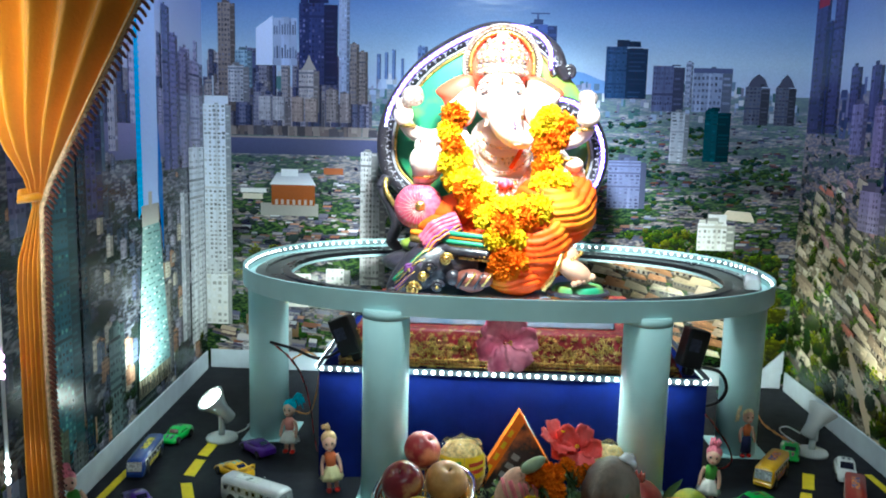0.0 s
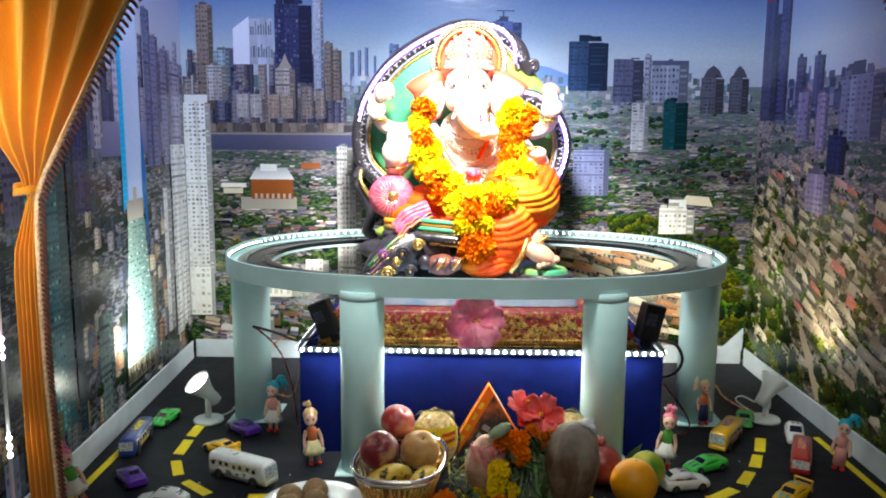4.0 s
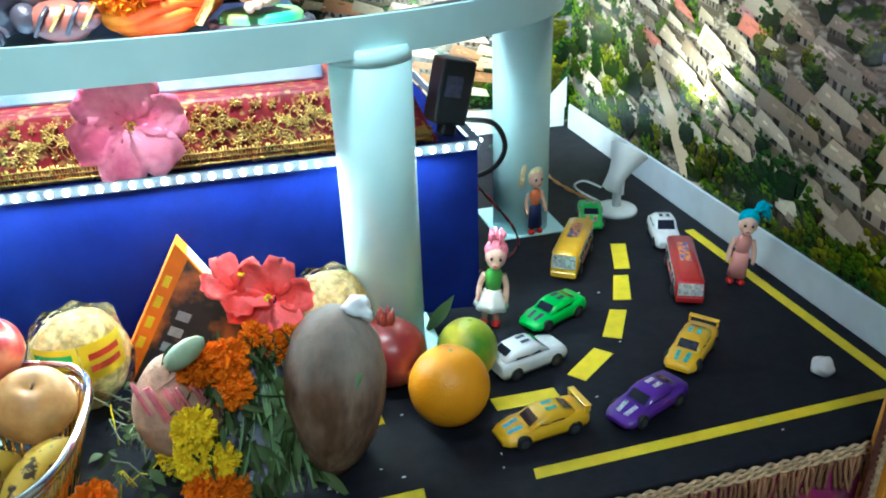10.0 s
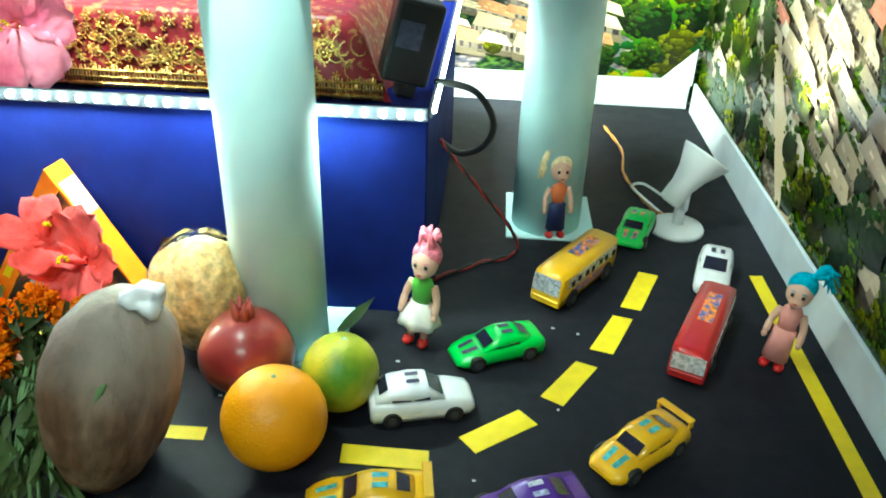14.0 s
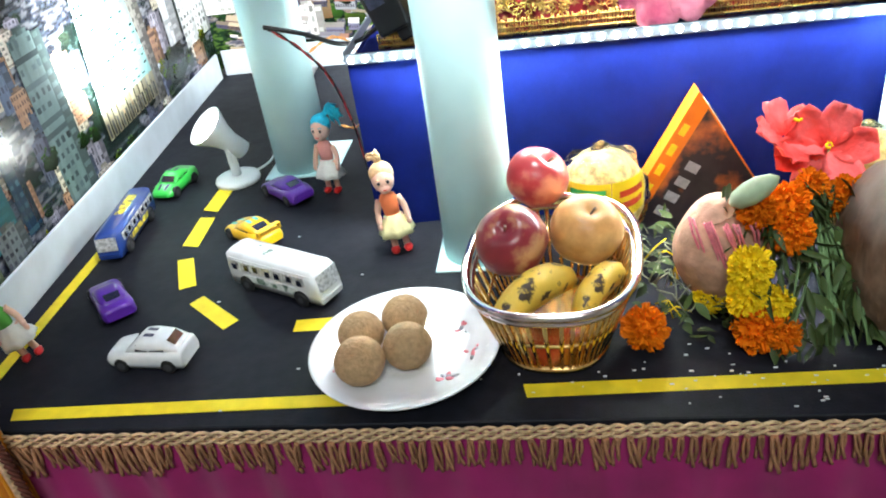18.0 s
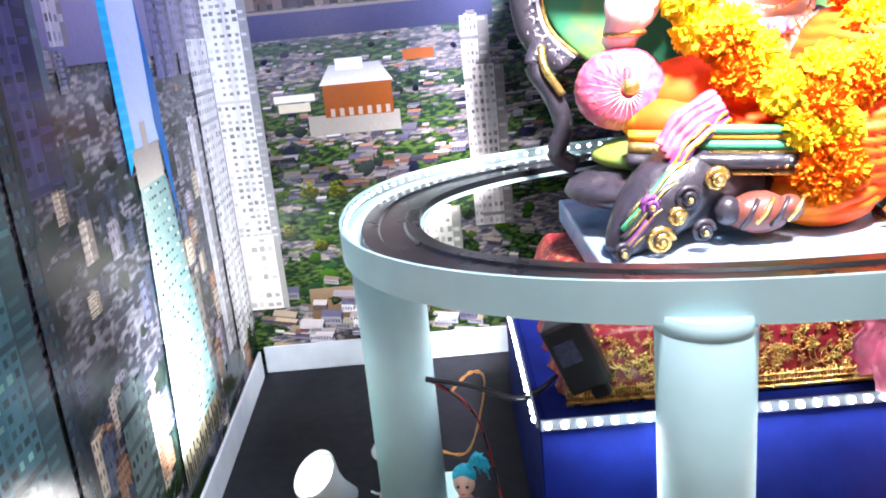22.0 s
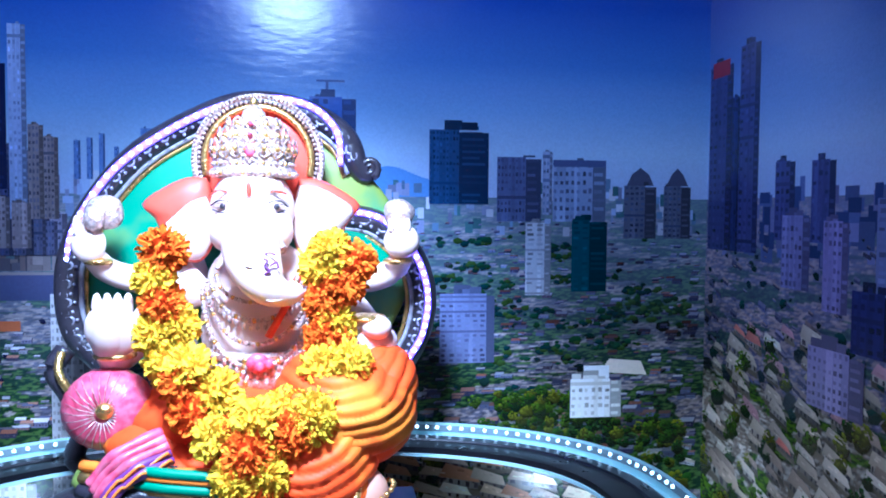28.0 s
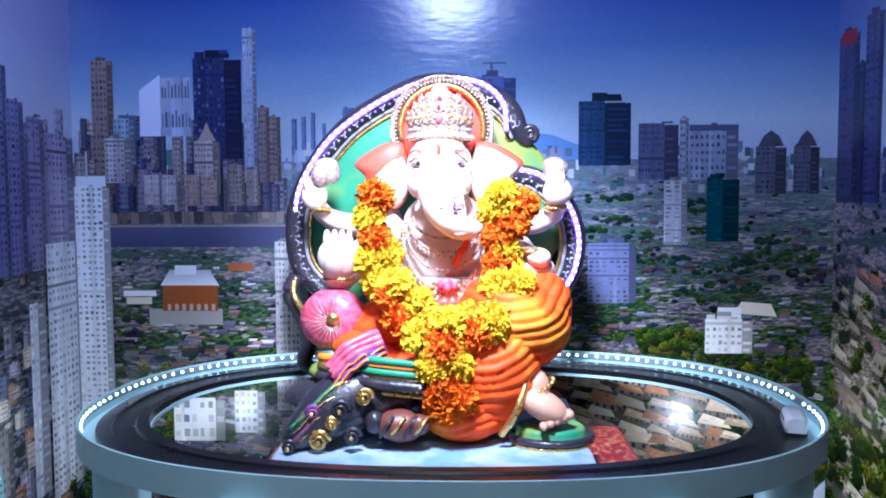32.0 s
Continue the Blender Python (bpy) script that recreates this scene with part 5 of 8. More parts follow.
tube(S, smooth_path([(0.1604, 1.43, 0.5674), (0.1648, 1.4255, 0.5647), (0.1623, 1.4245, 0.5604), (0.1666, 1.4235, 0.5561), (0.1623, 1.424, 0.5527)], 5), 0.0011, 5, 7)
tube(S, smooth_path([(0.1666, 1.4245, 0.5604), (0.1717, 1.428, 0.5631), (0.1734, 1.428, 0.5579)], 5), 0.001, 5, 7)
tube(S, smooth_path([(0.1622, 1.431, 0.5709), (0.1665, 1.429, 0.5722), (0.1708, 1.431, 0.57)], 5), 0.0009, 5, 7)
ball(S, (0.1206, 1.4815, 0.6114), (0.0080, 0.004, 0.0036), 14, 8, mi=2)
ball(S, (0.1218, 1.4778, 0.6112), (0.0027, 0.0022, 0.0027), 10, 6, mi=6)
tube(S, smooth_path([(0.1102, 1.4855, 0.6117), (0.1172, 1.4775, 0.6157), (0.1255, 1.4775, 0.6157), (0.1306, 1.4855, 0.6113)], 5), 0.0007, 5, 6)
tube(S, smooth_path([(0.1122, 1.4835, 0.6083), (0.1209, 1.478, 0.6057), (0.1288, 1.4835, 0.6083)], 5), 0.0007, 5, 6)
tube(S, smooth_path([(0.1091, 1.4875, 0.6207), (0.118, 1.48, 0.6251), (0.1297, 1.485, 0.6228)], 5), 0.0011, 5, 1)
ball(S, (0.1677, 1.4815, 0.6114), (0.0080, 0.004, 0.0036), 14, 8, mi=2)
ball(S, (0.1687, 1.4778, 0.6112), (0.0027, 0.0022, 0.0027), 10, 6, mi=6)
tube(S, smooth_path([(0.1575, 1.4855, 0.6117), (0.1641, 1.4775, 0.6157), (0.1723, 1.4775, 0.6157), (0.1779, 1.4855, 0.6113)], 5), 0.0007, 5, 6)
tube(S, smooth_path([(0.1594, 1.4835, 0.6083), (0.1677, 1.478, 0.6057), (0.176, 1.4835, 0.6083)], 5), 0.0007, 5, 6)
tube(S, smooth_path([(0.1565, 1.4875, 0.6207), (0.1649, 1.48, 0.6251), (0.1769, 1.485, 0.6228)], 5), 0.0011, 5, 1)
ball(S, (0.1449, 1.4735, 0.6268), (0.0022, 0.0015, 0.007), 10, 6, mi=1)
ball(S, (0.1449, 1.4745, 0.6178), (0.0026, 0.0015, 0.0026), 10, 6, mi=1)
tube(S, smooth_path([(0.1283, 1.476, 0.5776), (0.1247, 1.462, 0.5645), (0.12, 1.452, 0.5554)], 5), [0.006, 0.0057, 0.0054, 0.0051, 0.0048, 0.0045, 0.0039, 0.0033, 0.0027, 0.0021, 0.0015], 10, 2)
tube(S, smooth_path([(0.1687, 1.474, 0.5793), (0.1742, 1.466, 0.5718)], 5), [0.0065, 0.0062, 0.0059, 0.0056, 0.0053, 0.005], 10, 2)
flap(S, [(0.0993, 1.535, 0.6385), (0.0816, 1.535, 0.6385), (0.06, 1.535, 0.6287), (0.0403, 1.535, 0.6129), (0.0521, 1.535, 0.5992), (0.06, 1.535, 0.5795), (0.0738, 1.535, 0.5618), (0.0915, 1.535, 0.5559), (0.1052, 1.535, 0.5746), (0.1092, 1.535, 0.609)], 0.010, 1)
flap(S, [(0.0999, 1.528, 0.6202), (0.0863, 1.528, 0.6163), (0.0726, 1.528, 0.6046), (0.0609, 1.528, 0.591), (0.0668, 1.528, 0.5754), (0.0785, 1.528, 0.5617), (0.0941, 1.528, 0.5598), (0.1048, 1.528, 0.5773), (0.1077, 1.528, 0.6007)], 0.010, 0)
flap(S, [(0.1858, 1.535, 0.6385), (0.2035, 1.535, 0.6385), (0.2252, 1.535, 0.6287), (0.2448, 1.535, 0.6129), (0.233, 1.535, 0.5972), (0.2252, 1.535, 0.5795), (0.2114, 1.535, 0.5618), (0.1957, 1.535, 0.5559), (0.1819, 1.535, 0.5746), (0.178, 1.535, 0.609)], 0.010, 1)
flap(S, [(0.1858, 1.528, 0.6319), (0.2053, 1.528, 0.63), (0.2248, 1.528, 0.6202), (0.2384, 1.528, 0.6085), (0.2267, 1.528, 0.591), (0.217, 1.528, 0.5734), (0.2072, 1.528, 0.5617), (0.1945, 1.528, 0.5598), (0.1828, 1.528, 0.5773), (0.1799, 1.528, 0.6046)], 0.010, 0)
crown((0.1452, 1.517, 0.6376), 0.0375)
ball(S, (0.1455, 1.565, 0.6568), (0.056, 0.008, 0.054), 20, 12, mi=1)
tube(S, smooth_path([(0.2036, 1.56, 0.6344), (0.2073, 1.56, 0.6584), (0.202, 1.56, 0.6821), (0.1885, 1.56, 0.702), (0.1688, 1.56, 0.7152), (0.1457, 1.56, 0.7199), (0.1226, 1.56, 0.7152), (0.1028, 1.56, 0.702), (0.0893, 1.56, 0.6821), (0.084, 1.56, 0.6584), (0.0877, 1.56, 0.6344)], 5), 0.0032, 8, 2)
tube(S, smooth_path([(0.1999, 1.562, 0.636), (0.2033, 1.562, 0.6585), (0.1984, 1.562, 0.6807), (0.1857, 1.562, 0.6994), (0.1672, 1.562, 0.7119), (0.1456, 1.562, 0.7162), (0.124, 1.562, 0.7119), (0.1055, 1.562, 0.6994), (0.0928, 1.562, 0.6807), (0.0879, 1.562, 0.6585), (0.0913, 1.562, 0.636)], 5), 0.0036, 8, 6)
tube(S, smooth_path([(0.1954, 1.555, 0.6418), (0.1968, 1.555, 0.6612), (0.1915, 1.555, 0.6798), (0.1801, 1.555, 0.6952), (0.1642, 1.555, 0.7053), (0.1458, 1.555, 0.7089), (0.1275, 1.555, 0.7053), (0.1115, 1.555, 0.6952), (0.1001, 1.555, 0.6798), (0.0948, 1.555, 0.6612), (0.0963, 1.555, 0.6418)], 5), 0.0035, 8, 9)
for r0, step, size in ((0.0570, 0.0047, 0.0019), (0.0629, 0.0040, 0.0016)):
    n_beads = int(r0 * math.radians(214) / step)
    for k in range(n_beads + 1):
        a = math.radians(-17 + 214 * k / n_beads)
        ball(S, (0.1458 + r0 * math.cos(a), 1.556, 0.6571 + r0 * math.sin(a) * 1.008), (size, 0.0022, size), 6, 5, mi=2)
ball(S, (0.1325, 1.605, 0.5446), (0.168, 0.014, 0.15), 40, 20, mi=5)
FRAME_LEFT = smooth_path([(-0.0099, 1.6, 0.4337), (-0.0416, 1.6, 0.476), (-0.0459, 1.6, 0.5447), (-0.0258, 1.6, 0.6028), (0.0165, 1.6, 0.6577), (0.0693, 1.6, 0.6936), (0.1274, 1.6, 0.7169), (0.1855, 1.6, 0.7116), (0.2278, 1.6, 0.6873), (0.2436, 1.6, 0.6556), (0.2542, 1.6, 0.645), (0.2605, 1.6, 0.6535)], 8)
FRAME_RIGHT = smooth_path([(0.2309, 1.6, 0.6028), (0.2669, 1.6, 0.5943), (0.3017, 1.6, 0.5605), (0.3155, 1.6, 0.513), (0.3091, 1.6, 0.4654), (0.2912, 1.6, 0.4284)], 8)


def scrolled_frame(path, centre, skip, curl_end=False):
    """A dark carved border with a silver rim and a row of silver curls and beads on its face."""
    n_path = len(path) - 1
    tube(S, path, [0.0135 - (0.0085 * max(0.0, (i / n_path - 0.78) / 0.22) if curl_end else 0.0) for i in range(n_path + 1)], 12, 6)
    inward = [(Vector(centre) - p).normalized() for p in path]
    tube(S, [p + d * 0.0135 + Vector((0, -0.004, 0)) for p, d in zip(path, inward)][:-skip], 0.0026, 8, 11)
    tube(S, [p + d * 0.0185 + Vector((0, -0.002, 0)) for p, d in zip(path, inward)][:-skip], 0.0022, 8, 9)
    gone, last_p, side = 0.0, path[0], 1
    for p, d in list(zip(path, inward))[1:-skip]:
        q, run_on = last_p, (p - last_p).length
        while gone + run_on > 0.0105:
            f = (0.0105 - gone) / run_on
            q = q + (p - q) * f
            run_on *= 1 - f
            gone, side = 0.0, -side
            along = (p - last_p).normalized()
            hub = q + Vector((0, -0.0118, 0)) + d * 0.0015 * side
            curl = [hub + (along * math.cos(t * 0.55) * side + d * math.sin(t * 0.55)) * 0.0056 * (1 - t / 15) for t in range(14)]
            tube(S, curl, [0.0015 * (1 - t / 24) for t in range(14)], 5, 11)
            ball(S, hub + d * 0.0078, (0.0018, 0.002, 0.0018), 6, 4, mi=11)
        gone += run_on
        last_p = p


scrolled_frame(FRAME_LEFT, (0.125, 1.6, 0.545), 16, True)
scrolled_frame(FRAME_RIGHT, (0.20, 1.6, 0.51), 2)
tube(S, [(0.2560 + 0.0105 * (1 - t / 26) * math.cos(t * 0.5 - 1.2), 1.594, 0.6530 + 0.0105 * (1 - t / 26) * math.sin(t * 0.5 - 1.2)) for t in range(22)], [0.0044 * (1 - t / 40) for t in range(22)], 8, 6)
tube(S, smooth_path([(-0.0374, 1.56, 0.461), (-0.045, 1.55, 0.44), (-0.03, 1.55, 0.41), (-0.02, 1.55, 0.375), (-0.028, 1.55, 0.345), (-0.01, 1.55, 0.33)], 5), 0.01, 10, 6)
tube(S, smooth_path([(-0.0375, 1.548, 0.4602), (-0.0371, 1.538, 0.4395), (-0.0213, 1.538, 0.4099)], 5), 0.004, 8, 9)
tube(S, smooth_path([(0.0955, 1.545, 0.5351), (0.0577, 1.53, 0.506), (0.0339, 1.515, 0.4732), (0.025, 1.5, 0.4604)], 5), [0.02, 0.0198, 0.0196, 0.0194, 0.0192, 0.019, 0.0186, 0.0182, 0.0178, 0.0174, 0.017, 0.0166, 0.0162, 0.0158, 0.0154, 0.015], 10, 0)
tube(S, smooth_path([(0.025, 1.5, 0.4604), (0.0259, 1.475, 0.486), (0.029, 1.468, 0.5047)], 5), [0.015, 0.0152, 0.0154, 0.0156, 0.0158, 0.016, 0.0156, 0.0152, 0.0148, 0.0144, 0.014], 10, 0)
ball(S, (0.0308, 1.468, 0.4957), (0.024, 0.008, 0.028), 20, 12, mi=0, rot=pose(0, 0, 0, 15, 0, 0).to_3x3())
ball(S, (0.0189, 1.464, 0.5194), (0.0046, 0.005, 0.013), 8, 6, mi=0)
ball(S, (0.0275, 1.464, 0.5194), (0.0046, 0.005, 0.013), 8, 6, mi=0)
ball(S, (0.0361, 1.464, 0.5194), (0.0046, 0.005, 0.013), 8, 6, mi=0)
ball(S, (0.0446, 1.464, 0.5194), (0.0046, 0.005, 0.013), 8, 6, mi=0)
ball(S, (0.0529, 1.466, 0.4976), (0.005, 0.005, 0.012), 8, 6, mi=0, rot=pose(0, 0, 0, 0, 35, 0).to_3x3())
ball(S, (0.0276, 1.486, 0.4684), (0.019, 0.018, 0.006), 20, 12, mi=9)
tube(S, smooth_path([(0.089, 1.56, 0.55), (0.0369, 1.57, 0.5346), (0.0021, 1.565, 0.5449), (-0.01, 1.55, 0.565)], 5), [0.017, 0.0168, 0.0166, 0.0164, 0.0162, 0.016, 0.0154, 0.0148, 0.0142, 0.0136, 0.013, 0.0126, 0.0122, 0.0118, 0.0114, 0.011], 10, 0)
ball(S, (-0.0109, 1.545, 0.5749), (0.016, 0.01, 0.02), 20, 12, mi=0)
ball(S, (-0.0044, 1.552, 0.556), (0.014, 0.013, 0.005), 20, 12, mi=9)
ball(S, (0.003, 1.545, 0.6037), (0.018, 0.01, 0.016), 20, 12, mi=2, lump=0.3, freq=60)
ball(S, (-0.0029, 1.535, 0.5992), (0.01, 0.008, 0.012), 20, 12, mi=2)
ball(S, (-0.0198, 1.54, 0.5915), (0.004, 0.005, 0.011), 8, 6, mi=0)
ball(S, (-0.0119, 1.54, 0.5915), (0.004, 0.005, 0.011), 8, 6, mi=0)
ball(S, (-0.0039, 1.54, 0.5915), (0.004, 0.005, 0.011), 8, 6, mi=0)
tube(S, smooth_path([(0.2048, 1.545, 0.5351), (0.2386, 1.53, 0.5012), (0.2548, 1.515, 0.4732), (0.2562, 1.49, 0.468)], 5), [0.02, 0.0198, 0.0196, 0.0194, 0.0192, 0.019, 0.0186, 0.0182, 0.0178, 0.0174, 0.017, 0.0164, 0.0158, 0.0152, 0.0146, 0.014], 10, 0)
ball(S, (0.2547, 1.475, 0.4805), (0.022, 0.014, 0.018), 20, 12, mi=0)
ball(S, (0.2562, 1.462, 0.4961), (0.014, 0.012, 0.012), 20, 12, mi=0, lump=0.2, freq=60)
ball(S, (0.2488, 1.47, 0.5046), (0.018, 0.017, 0.005), 20, 12, mi=9)
tube(S, smooth_path([(0.2104, 1.56, 0.55), (0.2517, 1.57, 0.5346), (0.2797, 1.565, 0.5449), (0.287, 1.55, 0.562)], 5), [0.017, 0.0168, 0.0166, 0.0164, 0.0162, 0.016, 0.0154, 0.0148, 0.0142, 0.0136, 0.013, 0.0128, 0.0126, 0.0124, 0.0122, 0.012], 10, 0)
ball(S, (0.286, 1.542, 0.5778), (0.018, 0.014, 0.018), 20, 12, mi=0)
ball(S, (0.2832, 1.552, 0.556), (0.015, 0.014, 0.005), 20, 12, mi=9)
ball(S, (0.2834, 1.545, 0.6057), (0.016, 0.01, 0.014), 20, 12, mi=2, lump=0.3, freq=60)
ball(S, (0.2753, 1.535, 0.5933), (0.004, 0.006, 0.008), 8, 6, mi=0)
ball(S, (0.2832, 1.535, 0.5933), (0.004, 0.006, 0.008), 8, 6, mi=0)
ball(S, (0.291, 1.535, 0.5933), (0.004, 0.006, 0.008), 8, 6, mi=0)
chest((0.1506, 1.53, 0.5012))
tube(S, smooth_path([(0.1873, 1.5, 0.5453), (0.1751, 1.474, 0.5135), (0.1614, 1.47, 0.4864)], 5), 0.0035, 8, 3)
ball(S, (0.1524, 1.468, 0.4612), (0.01, 0.005, 0.01), 12, 8, mi=8)
ball(S, (0.1137, 1.5, 0.4038), (0.085, 0.065, 0.04), 20, 12, mi=3)
ball(S, (0.0692, 1.48, 0.3843), (0.05, 0.045, 0.028), 20, 12, mi=3)


def drape(c, size, tilt, hub, pitch, deep, spin=0):
    """A cloth-covered limb: a rounded form whose face is worked into sagging folds round a point."""
    bm = ball(BM(), c, size, 120, 84, rot=pose(0, 0, 0, 0, tilt, 0).to_3x3())
    for v in bm.verts:
        d = v.co - Vector(c)
        q = math.hypot(v.co.x - hub[0], (v.co.z - hub[1]) * 1.02) + 0.010 * noise.noise(v.co * 15) + 0.003 * noise.noise(v.co * 40)
        phase = q / pitch + 0.10 * noise.noise(v.co * 55)
        ridge = abs(math.sin(math.pi * phase)) ** 0.55 * (0.75 + 0.4 * noise.noise((math.floor(phase) * 3.1, v.co.x * 9, 0.5)))
        v.co += d.normalized() * (ridge - 0.6) * deep * max(0.15, min(1.0, 0.35 - d.y / size[1]))
    link = {}
    for f in bm.faces:
        g = S.faces.new([link.setdefault(v, S.verts.new(v.co)) if v not in link else link[v] for v in f.verts])
        g.material_index, g.smooth = 3, True
    bm.free()


drape((0.2290, 1.470, 0.4180), (0.066, 0.074, 0.060), 25, (0.212, 0.532), 0.0135, 0.0075)
drape((0.2600, 1.478, 0.4350), (0.036, 0.050, 0.045), 0, (0.212, 0.532), 0.0135, 0.0055)
drape((0.2020, 1.437, 0.3620), (0.054, 0.056, 0.080), 14, (0.192, 0.440), 0.0125, 0.0070)
drape((0.1180, 1.462, 0.3680), (0.056, 0.045, 0.030), 4, (0.13, 0.46), 0.0115, 0.0050)
drape((0.1720, 1.424, 0.3150), (0.047, 0.045, 0.036), 4, (0.165, 0.42), 0.0120, 0.0060)
tube(S, smooth_path([(0.2390, 1.404, 0.3600), (0.2330, 1.392, 0.3380), (0.2230, 1.388, 0.3140), (0.2120, 1.392, 0.2960)], 5), 0.0042, 8, 9)
ball(S, (0.2086, 1.405, 0.3955), (0.018, 0.012, 0.01), 20, 12, mi=0, rot=pose(0, 0, 0, 0, 30, 0).to_3x3())
# bare foot sloping down to the toes, with a beaded anklet
ball(S, (0.2470, 1.424, 0.3440), (0.019, 0.022, 0.024), 20, 12, mi=12)
ball(S, (0.2580, 1.408, 0.3260), (0.030, 0.026, 0.0165), 24, 14, mi=12, rot=pose(0, 0, 0, 0, 34, 0).to_3x3())
for k in range(5):
    ball(S, (0.2560 + 0.0068 * k, 1.386 + 0.004 * k, 0.3085 + 0.0022 * k), (0.0048 + 0.0004 * k, 0.0085, 0.0052 + 0.0004 * k), 10, 7, mi=12)
for k in range(22):
    a = 2 * math.pi * k / 22
    ball(S, (0.2500 + 0.0195 * math.cos(a), 1.420 + 0.0225 * math.sin(a), 0.3440 + 0.0110 * math.cos(a)), (0.0026, 0.0026, 0.0026), 6, 5, mi=9)
lathe(S, [(0.050, 0.0), (0.055, 0.004), (0.055, 0.010), (0.049, 0.013), (0.050, 0.017), (0.044, 0.021)], 28, Matrix.Translation((0.266, 1.420, 0.2790)), 5, sx=0.76, sy=0.66)
for z, r, q, m in ((0.2880, 0.0045, 0.0435, 6), (0.2820, 0.0026, 0.0440, 9)):
    tube(S, [(0.266 + q * math.cos(a), 1.420 - 0.86 * q * math.sin(a), z) for a in [math.pi * (i - 2) / 20 for i in range(25)]], r, 8, m)
ball(S, (0.0876, 1.48, 0.3521), (0.095, 0.07, 0.02), 20, 12, mi=5)
tube(S, smooth_path([(0.0152, 1.43, 0.3686), (0.0612, 1.412, 0.3645), (0.108, 1.408, 0.3613), (0.1459, 1.405, 0.3595)], 5), 0.006, 8, 9)
tube(S, smooth_path([(0.0152, 1.43, 0.379), (0.065, 1.415, 0.3764), (0.129, 1.408, 0.3739)], 5), 0.005, 8, 4)
tube(S, smooth_path([(0.0139, 1.428, 0.357), (0.0615, 1.41, 0.3532), (0.1125, 1.405, 0.3512), (0.1461, 1.4, 0.3508)], 5), 0.007, 8, 6)
ball(S, (0.0705, 1.47, 0.3227), (0.105, 0.07, 0.026), 20, 12, mi=6)
lathe(S, [(0.004, -0.026), (0.024, -0.024), (0.037, -0.014), (0.0405, 0.0), (0.037, 0.014), (0.024, 0.024), (0.004, 0.021)], 104, Matrix.Translation((0.0222, 1.485, 0.4157)) @ pose(0, 0, 0, 90, 0, -12), 8, wob=lambda a, z: 1 + 0.009 * math.cos(26 * a))
ball(S, (0.0253, 1.459, 0.42), (0.008, 0.005, 0.008), 12, 8, mi=9)
for v in S.verts:
    v.co = grow(v.co)


def carved_base():
    """The sloping carved beast at the foot of the throne, with scrolls, cushion band, scarf and a small brown figure."""
    spine = smooth_path([(0.090, 1.560, 0.318), (0.045, 1.540, 0.322), (0.010, 1.522, 0.310), (-0.020, 1.506, 0.290), (-0.047, 1.490, 0.270)], 6)
    n = len(spine) - 1
    size = [0.036 * (1 - (i / n) ** 3.0) + 0.007 for i in range(n + 1)]
    tube(S, spine, size, 18, 6)
    for k in range(8):
        a = math.radians(150 + 24 * k)
        pts = [p + Vector((0.25 * math.cos(a), math.cos(a) * 0.55 - 0.35, math.sin(a) * -0.9)).normalized() * r * 0.94 + Vector((0, 0, 0.003 * math.sin(i * 0.5 + k))) for i, (p, r) in enumerate(zip(spine, size))]
        tube(S, pts[2:-3], 0.0036, 6, (6, 7, 6, 5, 6, 7, 6, 6)[k])
        tube(S, [p + Vector((0, -0.0032, 0.001)) for p in pts[4:-3:2]], 0.0011, 5, 9)
    for x, y, z, r, m in ((-0.004, 1.483, 0.279, 0.0125, 9), (-0.040, 1.480, 0.272, 0.008, 6), (0.022, 1.486, 0.316, 0.0115, 6), (0.050, 1.492, 0.330, 0.0105, 9), (0.012, 1.484, 0.300, 0.008, 9), (-0.012, 1.487, 0.312, 0.009, 7), (0.036, 1.486, 0.284, 0.010, 6)):
        tube(S, [(x + r * (1 - t / 30) * math.cos(t * 0.5), y - 0.0004 * t, z + r * (1 - t / 30) * math.sin(t * 0.5)) for t in range(27)], [0.0036 * (1 - t / 40) for t in range(27)], 6, m)
        ball(S, (x, y - 0.011, z), (0.003, 0.003, 0.003), 8, 6, mi=9)
    # cushion with its patterned band
    tube(S, smooth_path([(0.022, 1.520, 0.345), (0.065, 1.503, 0.343), (0.125, 1.497, 0.339)], 6), 0.0075, 10, 6)
    for k in range(26):
        f = k / 25
        ball(S, (0.026 + 0.096 * f, 1.5105 - 0.020 * f, 0.342 - 0.004 * f + 0.0028 * (-1) ** k), (0.0021, 0.002, 0.0021), 6, 5, mi=9 if k % 2 else 2)
    for dz, m, r in ((0.010, 9, 0.0026), (-0.010, 9, 0.0024), (0.016, 5, 0.0050), (0.024, 4, 0.0034), (0.030, 5, 0.0050)):
        tube(S, smooth_path([(0.030, 1.524, 0.343 + dz), (0.068, 1.508, 0.341 + dz), (0.125, 1.500, 0.337 + dz)], 6), r, 8, m)
    # scarf falling over the knee
    for j in range(5):
        off = Vector((0.0030 * j, -0.002 * j + 0.005, -0.0062 * j))
        line = [p + off for p in smooth_path([(0.062, 1.530, 0.402), (0.036, 1.514, 0.394), (0.016, 1.508, 0.380), (0.004, 1.506, 0.362)], 6)]
        tube(S, line, [0.0050 + 0.001 * math.sin(i * 0.8 + j) for i in range(len(line))], 8, 8 if j < 3 else 7)
        if j >= 3:
            tube(S, [p + Vector((0.002 * math.sin(i * 1.3), -0.0052, 0.003 * math.sin(i * 1.3))) for i, p in enumerate(line)], 0.0016, 5, 4)
    # small brown figure lying by the hem
    ball(S, (0.092, 1.500, 0.293), (0.030, 0.020, 0.020), 20, 12, mi=10, lump=0.12, freq=60)
    ball(S, (0.116, 1.490, 0.297), (0.014, 0.012, 0.013), 16, 10, mi=10)
